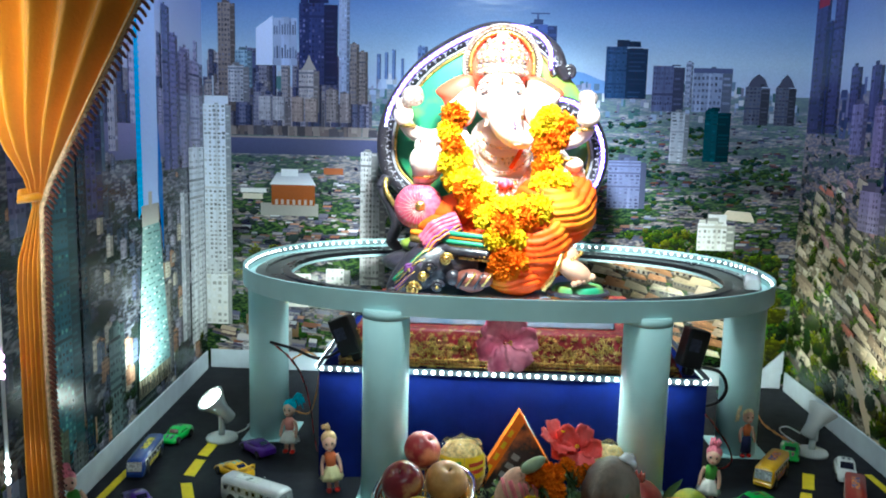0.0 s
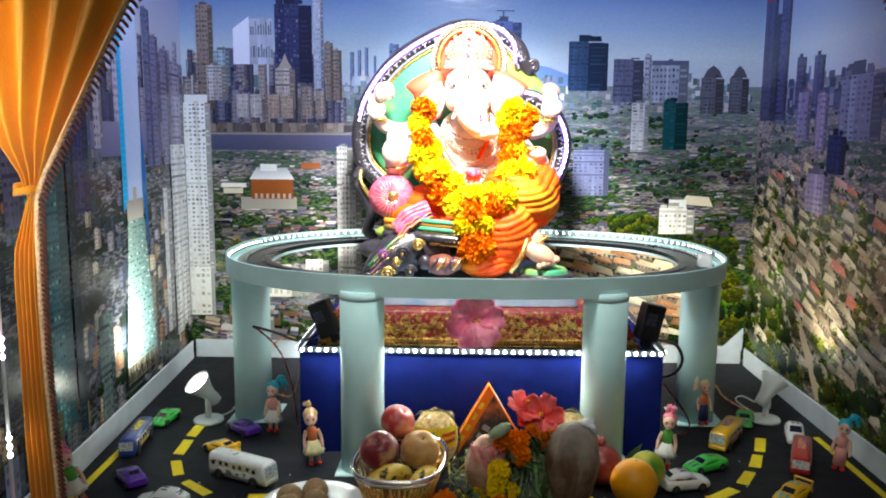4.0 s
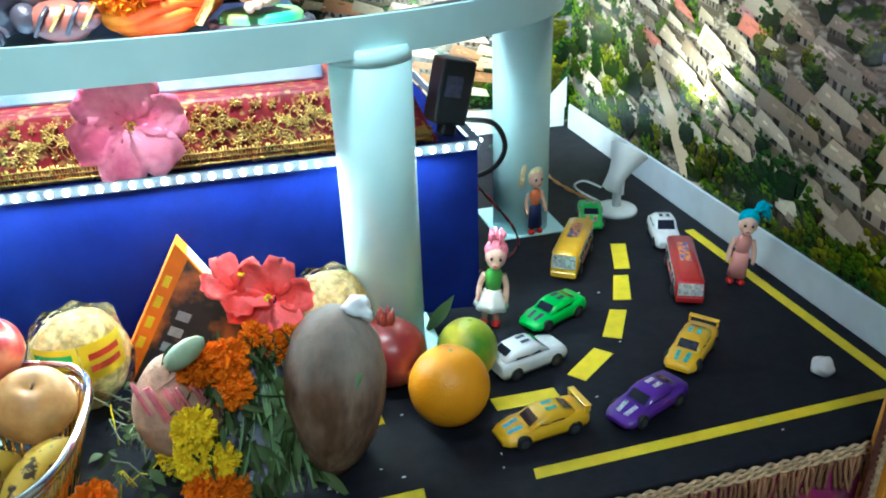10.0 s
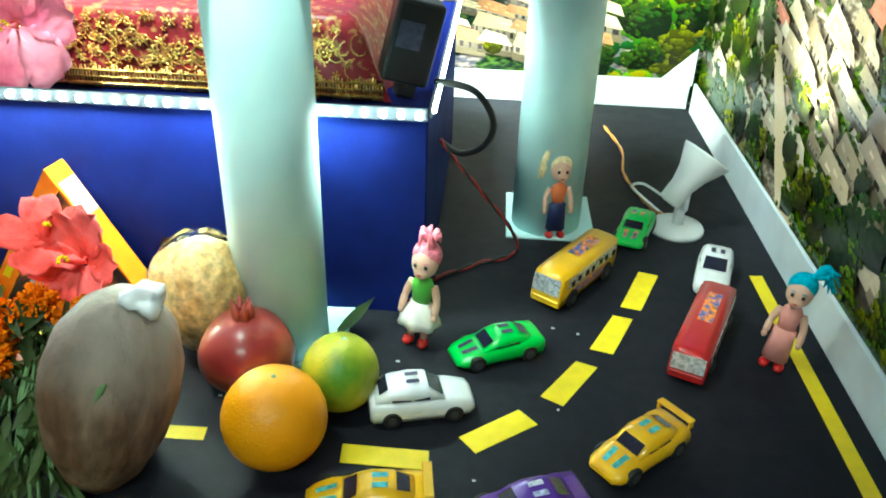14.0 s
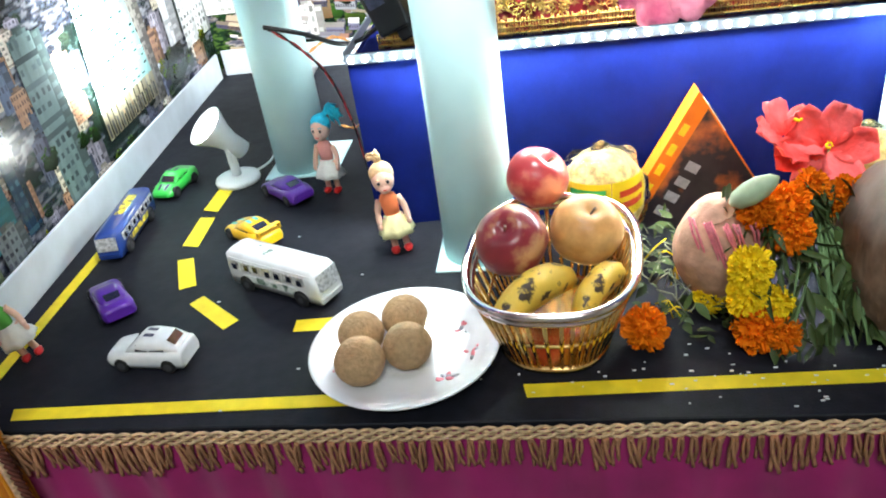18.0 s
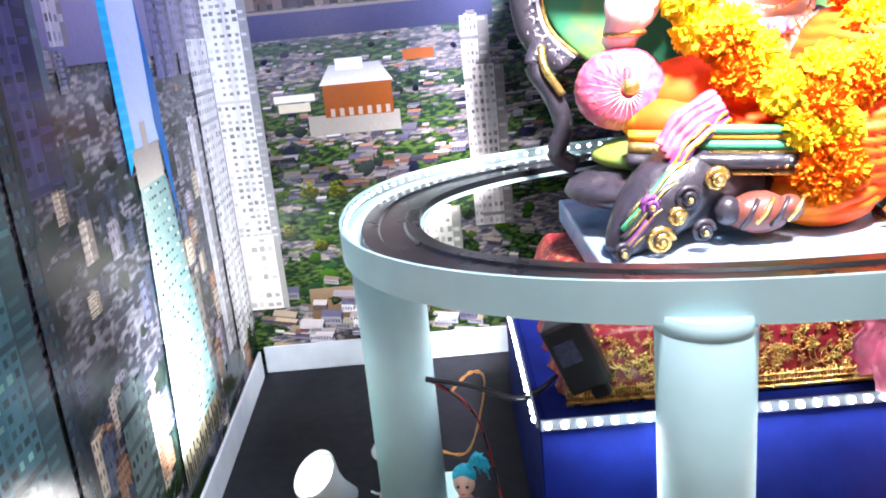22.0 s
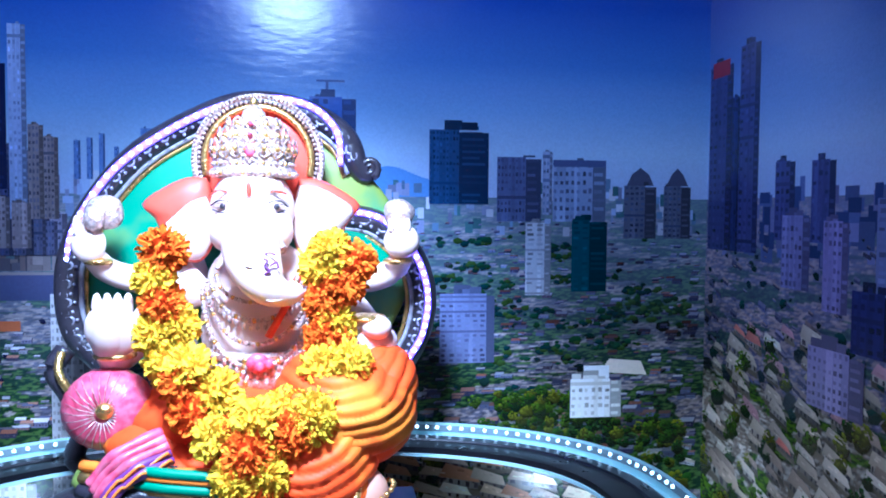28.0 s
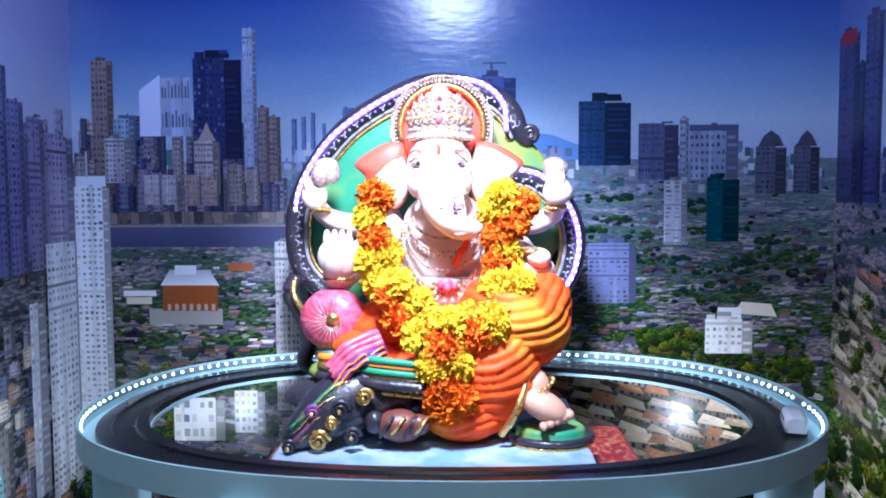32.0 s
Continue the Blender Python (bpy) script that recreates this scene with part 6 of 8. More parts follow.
    ball(S, (0.062, 1.496, 0.298), (0.013, 0.012, 0.014), 14, 9, mi=6)
    for k in range(4):
        tube(S, [(0.070 + 0.014 * k, 1.482, 0.283 + 0.004 * (k % 2)), (0.078 + 0.014 * k, 1.478, 0.298), (0.086 + 0.014 * k, 1.484, 0.309)], 0.0022, 6, 9 if k % 2 else 6)
    # rays on the round cushion behind the scarf
    hub = grow((0.0235, 1.4590, 0.4165))
    for k in range(26):
        a = 2 * math.pi * k / 26
        d = Vector((math.cos(a), 0, math.sin(a)))
        tube(S, [hub + d * 0.008 + Vector((0, -0.0006, 0)), hub + d * 0.026 + Vector((0, 0.0012, 0)), hub + d * 0.040 + Vector((0, 0.012, 0))], [0.0007, 0.0005, 0.0003], 4, 2)


carved_base()
statue = link_mesh("statue", S, [M_SKIN, M_EAR, M_CROWN, M_ORANGE, M_YELLOW, M_GREEN, M_DARK, M_PURPLE, M_PINK, M_GOLD, M_BROWN, M_SILVER, M_SKIN_SHADED])
tagged(statue, "painted plaster seated statue in orange robe on a carved throne", "statue")

# violet LED string along the throne's frame
halo = thing("halo_led_string", (0, 0, 0), "violet blue LED string along the frame of the throne", "LED string")
bulb = bpy.data.meshes.new("diode")
bm = ball(BM(), (0, 0, 0), (0.0028, 0.0022, 0.0028), 8, 5)
bm.to_mesh(bulb)
bm.free()
bulb.materials.append(M_LED_BLUE)
for path in (((-0.046, 1.592, 0.545), (-0.036, 1.586, 0.590), (0.000, 1.585, 0.645), (0.050, 1.585, 0.684), (0.105, 1.585, 0.712), (0.150, 1.585, 0.722), (0.195, 1.585, 0.715), (0.222, 1.585, 0.690), (0.226, 1.585, 0.655)),
             ((0.236, 1.587, 0.608), (0.272, 1.587, 0.598), (0.304, 1.587, 0.562), (0.318, 1.587, 0.515), (0.312, 1.587, 0.466), (0.292, 1.587, 0.430))):
    pts = [grow(p) for p in smooth_path(path, 24)]
    part("strip", tube(BM(), pts[::4], 0.0040, 6), M_LED_VIOLET, halo, "glowing violet strip")
    run, last = 1.0, pts[0]
    for p in pts:
        run += (p - last).length
        last = p
        if run > 0.0105:
            d = new("diode", bulb)
            d.parent, d.location = halo, p + Vector((0, -0.0036, 0))
            run = 0.0

# ---- marigolds ----
M_MARI_O = mat("marigold_orange", (0.92, 0.22, 0.006), 0.8, vary=0.2, grain=150, random_vary=0.25, sub=0.1, spec=0.1)
M_MARI_Y = mat("marigold_yellow", (0.98, 0.70, 0.02), 0.8, vary=0.15, grain=150, random_vary=0.12, sub=0.1, spec=0.1)
M_LEAF = mat("green_leaf", (0.055, 0.11, 0.03), 0.55, vary=0.35, grain=90, random_vary=0.6, second=(0.11, 0.10, 0.03), patch=0.05, patch_grain=60, spec=0.3)
M_STEM = mat("green_stem", (0.16, 0.26, 0.10), 0.5, vary=0.2, grain=60)


def marigold_mesh(material, seed, petals=170):
    """A pompom of small frilled petals, radius one."""
    rg = random.Random(seed)
    bm = BM()
    for k in range(petals):
        h = 1 - 2 * (k + 0.5) / petals
        a = k * 2.39996 + rg.uniform(-0.2, 0.2)
        d = Vector((math.sqrt(1 - h * h) * math.cos(a), math.sqrt(1 - h * h) * math.sin(a), h))
        s = d.cross(Vector((rg.uniform(-1, 1), rg.uniform(-1, 1), rg.uniform(-1, 1)))).normalized()
        t = d.cross(s)
        w, r = rg.uniform(0.12, 0.20), rg.uniform(0.80, 1.12)
        b = d * 0.5
        e = d * r + t * rg.uniform(-0.12, 0.12)
        v = [bm.verts.new(p) for p in (b - s * 0.08, b + s * 0.08, e * 0.9 + s * w, e + s * w * 0.3 + t * 0.10, e * 0.96 - t * 0.02, e + t * 0.10 - s * w * 0.3, e * 0.9 - s * w)]
        bm.faces.new((v[0], v[1], v[2], v[3], v[4], v[5], v[6]))
    ball(bm, (0, 0, 0), (0.62, 0.62, 0.62), 10, 6)
    me = bpy.data.meshes.new("marigold")
    bm.to_mesh(me)
    bm.free()
    me.materials.append(material)
    return me


MG = [marigold_mesh(M_MARI_O, 1), marigold_mesh(M_MARI_Y, 2), marigold_mesh(M_MARI_O, 3), marigold_mesh(M_MARI_Y, 4)]
garland = thing("marigold_garland", (0, 0, 0), "garland of orange and yellow marigolds round the statue's neck", "garland")
rg = random.Random(5)
for x, y, z, kind in (
        (0.074, 1.455, 0.569, 0), (0.074, 1.455, 0.543, 1), (0.075, 1.455, 0.521, 0), (0.067, 1.455, 0.500, 1),
        (0.090, 1.455, 0.500, 1), (0.087, 1.455, 0.476, 1), (0.111, 1.430, 0.474, 1), (0.102, 1.430, 0.456, 0),
        (0.122, 1.430, 0.454, 1), (0.114, 1.430, 0.434, 0), (0.132, 1.430, 0.430, 1), (0.129, 1.395, 0.418, 1),
        (0.145, 1.395, 0.420, 0), (0.159, 1.395, 0.431, 1), (0.145, 1.395, 0.407, 1), (0.164, 1.395, 0.409, 1),
        (0.179, 1.395, 0.418, 0), (0.176, 1.430, 0.433, 1), (0.192, 1.430, 0.432, 1), (0.191, 1.395, 0.418, 0),
        (0.201, 1.395, 0.430, 1), (0.207, 1.430, 0.444, 0), (0.209, 1.430, 0.463, 1), (0.222, 1.430, 0.472, 1),
        (0.228, 1.430, 0.458, 0), (0.215, 1.455, 0.490, 0), (0.224, 1.455, 0.508, 1), (0.215, 1.455, 0.524, 0),
        (0.224, 1.455, 0.541, 0), (0.213, 1.455, 0.558, 1), (0.218, 1.455, 0.576, 1), (0.232, 1.455, 0.560, 0),
        (0.153, 1.385, 0.395, 0), (0.147, 1.385, 0.379, 1), (0.165, 1.385, 0.377, 1), (0.155, 1.385, 0.359, 0),
        (0.146, 1.385, 0.346, 0), (0.164, 1.385, 0.344, 0), (0.155, 1.385, 0.331, 0),
):
    if 0.40 < z < 0.48:
        x, z = 0.155 + (x - 0.155) * 1.10, z - 0.006
    for j in range(2):
        if j and (x * 1000) % 2 < 1:
            continue
        f = new("flower", MG[kind + 2 * j])
        f.parent = garland
        g = grow((x + rg.uniform(-0.006, 0.006), y + 0.008 * j + rg.uniform(-0.004, 0.004), z + rg.uniform(-0.005, 0.005)))
        f.matrix_basis = pose(*g, rg.uniform(0, 360), rg.uniform(0, 360), 0) @ Matrix.Scale(rg.uniform(0.0225, 0.0265), 4)
part("thread", tube(BM(), [grow(p) for p in smooth_path(((0.074, 1.47, 0.575), (0.074, 1.46, 0.52), (0.105, 1.44, 0.45), (0.155, 1.40, 0.415), (0.205, 1.44, 0.45), (0.218, 1.46, 0.53), (0.222, 1.47, 0.580)), 5)], 0.0012, 5), M_STEM, garland)

# ---- toy vehicles ----
M_TYRE = mat("toy_tyre", (0.015, 0.015, 0.016), 0.6, vary=0.1)
M_HUB = mat("dark_toy_hub", (0.05, 0.05, 0.055), 0.4, vary=0.2)
M_GLASS = mat("dark_toy_window", (0.012, 0.013, 0.03), 0.15, vary=0.1, coat=0.5)
M_CHROME = mat("silver_sticker", (0.75, 0.76, 0.78), 0.3, metal=0.6, vary=0.5, grain=320)
M_STICK = mat("coloured_sticker", (0.75, 0.25, 0.05), 0.4, vary=0.6, grain=260, second=(0.05, 0.12, 0.4), patch=0.1, patch_grain=160)
M_YELSTICK = mat("yellow_sticker", (0.75, 0.62, 0.05), 0.4, vary=0.5, grain=260, second=(0.02, 0.03, 0.10), patch=0.0, patch_grain=150)
M_TEALSTICK = mat("teal_sticker", (0.10, 0.42, 0.40), 0.4, vary=0.4, grain=260)
M_PINSTICK = mat("dark_sticker", (0.05, 0.05, 0.09), 0.4, vary=0.4, grain=260)


M_COACH = mat("coach_print", (0.70, 0.72, 0.70), 0.35, vary=0.15, grain=300, second=(0.10, 0.16, 0.12), patch=-0.06, patch_grain=110)


def paint(name, c):
    return mat(name, c, 0.30, vary=0.08, grain=70, coat=0.6, rough_vary=0.06)


P_WHITE, P_YELLOW, P_GREEN = paint("toy_white_paint", (0.74, 0.75, 0.76)), paint("toy_yellow_paint", (0.80, 0.45, 0.01)), paint("toy_green_paint", (0.05, 0.52, 0.06))
P_PURPLE, P_RED, P_BLUE = paint("toy_purple_paint", (0.09, 0.018, 0.30)), paint("toy_red_paint", (0.42, 0.012, 0.015)), paint("toy_blue_paint", (0.015, 0.05, 0.26))


def loft(bm, stations, mi=0, m=8):
    """A closed hull through stations of (x, half width, low, high, tuck): the tuck narrows the top."""
    rows = []
    for x, hw, z0, z1, tuck in stations:
        top = hw * (1 - tuck)
        sec = [(-hw * 0.92, z0), (hw * 0.92, z0), (hw, z0 + (z1 - z0) * 0.3), (hw * 0.98, z0 + (z1 - z0) * 0.62), (top, z1 - (z1 - z0) * 0.06), (top * 0.55, z1), (-top * 0.55, z1), (-top, z1 - (z1 - z0) * 0.06), (-hw * 0.98, z0 + (z1 - z0) * 0.62), (-hw, z0 + (z1 - z0) * 0.3)]
        rows.append([bm.verts.new((x, y, z)) for y, z in sec])
    k = len(rows[0])
    for a, b in zip(rows, rows[1:]):
        for i in range(k):
            f = bm.faces.new((a[i], a[(i + 1) % k], b[(i + 1) % k], b[i]))
            f.material_index, f.smooth = mi, True
    for row in (rows[0][::-1], rows[-1]):
        bm.faces.new(row).material_index = mi
    bmesh.ops.recalc_face_normals(bm, faces=bm.faces)
    return bm


def wheel(parent, x, y, r=0.0068, wd=0.006):
    w = part("wheel", lathe(BM(), [(r * 0.8, -wd / 2), (r, -wd / 2 + 0.0008), (r, wd / 2 - 0.0008), (r * 0.8, wd / 2)], 16), M_TYRE, parent)
    w.matrix_basis = pose(x, y, r, 90, 0, 0)
    h = part("hub", lathe(BM(), [(r * 0.55, -wd / 2 - 0.0003), (r * 0.45, wd / 2 + 0.0003)], 10), M_HUB, w, "dark grey hub")
    return w


def quad_on(bm, pts):
    bm.faces.new([bm.verts.new(p) for p in pts])
    return bm


def toy_car(at, rz, material, label, sporty=True, wing=False, stripes=None, length=0.073, group="toy cars"):
    t = thing("toy_car", at, label, "toy car", rz, group)
    L = length / 2
    W = 0.0155
    if sporty:
        body = [(-L, W * 0.80, 0.0065, 0.0150, 0.12), (-L * 0.93, W * 0.97, 0.0045, 0.0178, 0.15), (-L * 0.6, W * 1.04, 0.0040, 0.0188, 0.14), (-L * 0.2, W * 0.98, 0.0038, 0.0168, 0.10), (L * 0.2, W * 0.97, 0.0038, 0.0156, 0.10), (L * 0.58, W * 1.03, 0.0040, 0.0148, 0.18), (L * 0.86, W * 0.92, 0.0045, 0.0112, 0.22), (L, W * 0.66, 0.0055, 0.0085, 0.25)]
        cabin = [(-L * 0.72, W * 0.70, 0.015, 0.0185, 0.25), (-L * 0.38, W * 0.82, 0.015, 0.0232, 0.28), (-L * 0.05, W * 0.84, 0.015, 0.0240, 0.28), (L * 0.16, W * 0.82, 0.0148, 0.0214, 0.28), (L * 0.42, W * 0.76, 0.0140, 0.0152, 0.2)]
    else:
        body = [(-L, W * 0.86, 0.0065, 0.0190, 0.12), (-L * 0.94, W * 0.97, 0.0045, 0.0208, 0.12), (-L * 0.5, W * 1.02, 0.0040, 0.0205, 0.08), (L * 0.1, W * 1.0, 0.0038, 0.0196, 0.08), (L * 0.55, W * 1.02, 0.0040, 0.0190, 0.14), (L * 0.90, W * 0.92, 0.0045, 0.0165, 0.2), (L, W * 0.74, 0.0055, 0.0125, 0.2)]
        cabin = [(-L * 0.90, W * 0.76, 0.019, 0.0222, 0.2), (-L * 0.60, W * 0.86, 0.019, 0.0285, 0.24), (-L * 0.2, W * 0.88, 0.0185, 0.0302, 0.24), (L * 0.08, W * 0.86, 0.0185, 0.0288, 0.24), (L * 0.42, W * 0.80, 0.0178, 0.0196, 0.15)]
    part("body", loft(BM(), body), material, t)
    part("roof", loft(BM(), cabin), material, t)
    # window panes lie a hair outside the cabin
    (xa, ha, la, ta, ka), (xb, hb, lb, tb, kb) = cabin[-2], cabin[-1]
    up = 0.0006
    part("windscreen", quad_on(BM(), [(xa + 0.001, -ha * (1 - ka) * 0.92, ta + up - 0.0006), (xa + 0.001, ha * (1 - ka) * 0.92, ta + up - 0.0006), (xb - 0.001, hb * (1 - kb) * 0.95, tb + up + 0.0005), (xb - 0.001, -hb * (1 - kb) * 0.95, tb + up + 0.0005)]), M_GLASS, t, "dark window")
    (xa, ha, la, ta, ka), (xb, hb, lb, tb, kb) = cabin[1], cabin[0]
    part("rear_window", quad_on(BM(), [(xa - 0.002, -ha * (1 - ka) * 0.8, ta + up - 0.0002), (xa - 0.002, ha * (1 - ka) * 0.8, ta + up - 0.0002), (xb + 0.003, hb * (1 - kb) * 0.8, tb + up + 0.0012), (xb + 0.003, -hb * (1 - kb) * 0.8, tb + up + 0.0012)]), M_GLASS, t, "dark window")
    for sy in (-1, 1):
        for (xa, ha, la, ta, ka), (xb, hb, lb, tb, kb), f0, f1 in ((cabin[1], cabin[2], 0.0, 0.92), (cabin[2], cabin[3], 0.08, 1.15)):
            x0, x1 = xa + (xb - xa) * f0, xa + (xb - xa) * f1
            z0, z1 = (la + lb) / 2 + 0.0024, min(ta, tb) - 0.0026
            yy = sy * (max(ha, hb) * 0.995 + 0.0003)
            yt = sy * (max(ha * (1 - ka), hb * (1 - kb)) + 0.0016)
            part("side_window", quad_on(BM(), [(x0, yy, z0), (x1, yy, z0), (x1 - 0.001, yt, z1), (x0 + 0.001, yt, z1)]), M_GLASS, t, "dark window")
        for x in (-L * 0.60, L * 0.58):
            wheel(t, x, sy * W * 0.86)
    if wing:
        wg = part("spoiler", box(BM(), (-L * 0.92, 0, 0.0238), (0.006, 0.028, 0.0012), 0.0004), material, t)
        for sy in (-1, 1):
            part("spoiler_post", box(BM(), (-L * 0.92, sy * 0.0130, 0.0206), (0.005, 0.0014, 0.0060), 0.0003), material, t)
    if stripes:
        for sy in (-1, 1):
            part("sticker", quad_on(BM(), [(-L * 0.30, sy * 0.002, 0.0246 if sporty else 0.0308), (-L * 0.05, sy * 0.002, 0.0247 if sporty else 0.0309), (-L * 0.05, sy * 0.006, 0.0246 if sporty else 0.0308), (-L * 0.30, sy * 0.006, 0.0245 if sporty else 0.0306)]), stripes, t, "printed sticker")
            part("sticker", quad_on(BM(), [(L * 0.50, sy * 0.003, 0.0160), (L * 0.84, sy * 0.002, 0.0125), (L * 0.82, sy * 0.006, 0.0123), (L * 0.50, sy * 0.007, 0.0156)]), stripes, t, "printed sticker")
    return t


def toy_bus(at, rz, material, label, length=0.098, height=0.036, width=0.030, art=None):
    t = thing("toy_bus", at, label, "toy bus", rz, "toy buses")
    L, W = length / 2, width / 2
    hull = [(-L, W * 0.94, 0.006, height * 0.97, 0.1), (-L * 0.97, W, 0.005, height, 0.08), (0, W * 1.01, 0.005, height, 0.08), (L * 0.82, W, 0.005, height * 0.99, 0.08), (L * 0.95, W * 0.98, 0.005, height * 0.90, 0.1), (L, W * 0.93, 0.006, height * 0.42, 0.1)]
    part("body", loft(BM(), hull), material, t)
    n = 7
    for sy in (-1, 1):
        for i in range(n):
            x0 = -L * 0.9 + i * (L * 1.66) / n
            w = part("window", box(BM(), (x0 + L * 0.1, sy * (W * 0.985), height * 0.67), (L * 0.205, 0.0010, height * 0.27), 0.0004), M_CHROME, t, "silver framed window")
            part("window_tint", box(BM(), (x0 + L * (0.085 + 0.03 * (i % 2)), sy * (W * 0.985 + 0.0008), height * (0.64 + 0.02 * (i % 3))), (L * 0.10, 0.0006, height * 0.15), 0.0002), M_GLASS, w, "dark window")
        part("gutter", box(BM(), (-L * 0.04, sy * W * 0.955, height * 0.865), (L * 1.80, 0.0010, 0.0009), 0.0003), material, t)
        part("side_sticker", box(BM(), (-L * 0.05, sy * (W * 1.008), height * 0.38), (L * 1.2, 0.0007, height * 0.18), 0.0002), art or M_STICK, t, "printed sticker")
        for x in (-L * 0.62, L * 0.58):
            part("wheel_arch", lathe(BM(), [(0.0088, -0.0006), (0.0088, 0.0006)], 18, pose(x, sy * W * 1.0, 0.0078, 90, 0, 0)), M_TYRE, t, "black wheel arch")
            wheel(t, x, sy * W * 0.92, 0.0072, 0.006)
    part("windscreen", quad_on(BM(), [(L * 0.955, -W * 0.86, height * 0.88), (L * 0.955, W * 0.86, height * 0.88), (L * 1.004, W * 0.86, height * 0.46), (L * 1.004, -W * 0.86, height * 0.46)]), M_CHROME, t, "silver printed windscreen")
    part("roof_sticker", box(BM(), (-L * 0.25, 0, height + 0.0002), (L * 0.8, W * 0.8, 0.0006), 0.0002), art or M_STICK, t, "printed sticker")
    part("bumper", box(BM(), (L * 0.985, 0, 0.0105), (0.003, W * 1.8, 0.004), 0.001), material, t)
    return t


toy_car((0.4665, 1.229, 0.0008), 15, P_WHITE, "white toy coupe with black windows on the black road", sporty=False, stripes=M_PINSTICK)
toy_car((0.5185, 1.299, 0), -155, P_GREEN, "bright green toy sports car with dark hood stripe", stripes=M_PINSTICK)
toy_car((0.444, 1.139, 0), -172, P_YELLOW, "yellow toy racing car with rear wing and teal stickers", wing=True, stripes=M_TEALSTICK, length=0.077)
toy_car((0.5385, 1.140, 0), -157, P_PURPLE, "glossy purple toy sports car with silver stripes", stripes=M_CHROME, length=0.077)
toy_car((0.6145, 1.199, 0), -139, P_YELLOW, "yellow toy racing car with rear wing beside the dashes", wing=True, stripes=M_TEALSTICK)
toy_car((0.6535, 1.505, 0), -111, P_GREEN, "bright green toy sports car beside the spot lamp", stripes=M_STICK, length=0.066)
toy_car((0.713, 1.427, 0), -108, P_WHITE, "white toy car parked behind the red bus", sporty=False, stripes=M_PINSTICK, length=0.066)
toy_car((-0.269, 1.334, 0), 143, P_YELLOW, "yellow toy racing car with rear wing near the white bus", wing=True, stripes=M_TEALSTICK)
toy_car((-0.259, 1.428, 0), 139, P_PURPLE, "purple toy sports car beside a column foot", length=0.075)
toy_car((-0.3735, 1.222, 0), 131, P_PURPLE, "purple toy sports car near the curb line", length=0.075)
toy_car((-0.412, 1.466, 0), -100, P_GREEN, "lime green toy sports car by the skirting", stripes=M_PINSTICK, length=0.064)
toy_car((-0.293, 1.138, 0), 175, P_WHITE, "white toy coupe with black windows by the road edge", sporty=False, stripes=M_PINSTICK)
toy_bus((0.5865, 1.407, 0), -125, P_YELLOW, "yellow toy bus with printed stickers on its roof")
toy_bus((0.682, 1.328, 0), -114, P_RED, "red toy bus with silver printed windscreen", 0.112, 0.030, 0.029)
toy_bus((-0.204, 1.236, 0), -26, P_WHITE, "white toy coach with silver windows and green print", 0.112, 0.039, 0.031, M_COACH)
toy_bus((-0.419, 1.355, 0), -84, P_BLUE, "blue toy bus with yellow roof sticker", 0.112, 0.033, 0.026, M_YELSTICK)

# ---- small dolls, each one plain mesh ----
D_SKIN = mat("doll_skin", (0.78, 0.48, 0.36), 0.45, vary=0.05, sub=0.1)
D_SHOE = mat("doll_red_shoe", (0.62, 0.02, 0.02), 0.3, vary=0.08)
D_PINKHAIR = mat("doll_pink_hair", (0.80, 0.22, 0.30), 0.6, vary=0.25, grain=220, bump=0.001, bump_grain=300)
D_CYANHAIR = mat("doll_cyan_hair", (0.02, 0.42, 0.58), 0.6, vary=0.25, grain=220, bump=0.001, bump_grain=300)
D_BLOND = mat("doll_blond_hair", (0.90, 0.74, 0.44), 0.6, vary=0.25, grain=220, bump=0.001, bump_grain=300)
D_PEACH = mat("doll_peach_hair", (0.62, 0.40, 0.20), 0.6, vary=0.2, grain=220, bump=0.0006, bump_grain=300)
D_GREEN = mat("doll_green_top", (0.12, 0.42, 0.06), 0.5, vary=0.1)
D_ORANGE = mat("doll_orange_top", (0.85, 0.22, 0.08), 0.5, vary=0.1)
D_ROSE = mat("doll_rose_top", (0.78, 0.34, 0.30), 0.5, vary=0.1)
D_WHITE = mat("doll_white_skirt", (0.78, 0.76, 0.70), 0.6, vary=0.1, bump=0.001, bump_grain=120)
D_CREAM = mat("doll_cream_skirt", (0.80, 0.72, 0.38), 0.6, vary=0.1, bump=0.001, bump_grain=120)
D_NAVY = mat("doll_navy_trousers", (0.02, 0.025, 0.10), 0.6, vary=0.2)


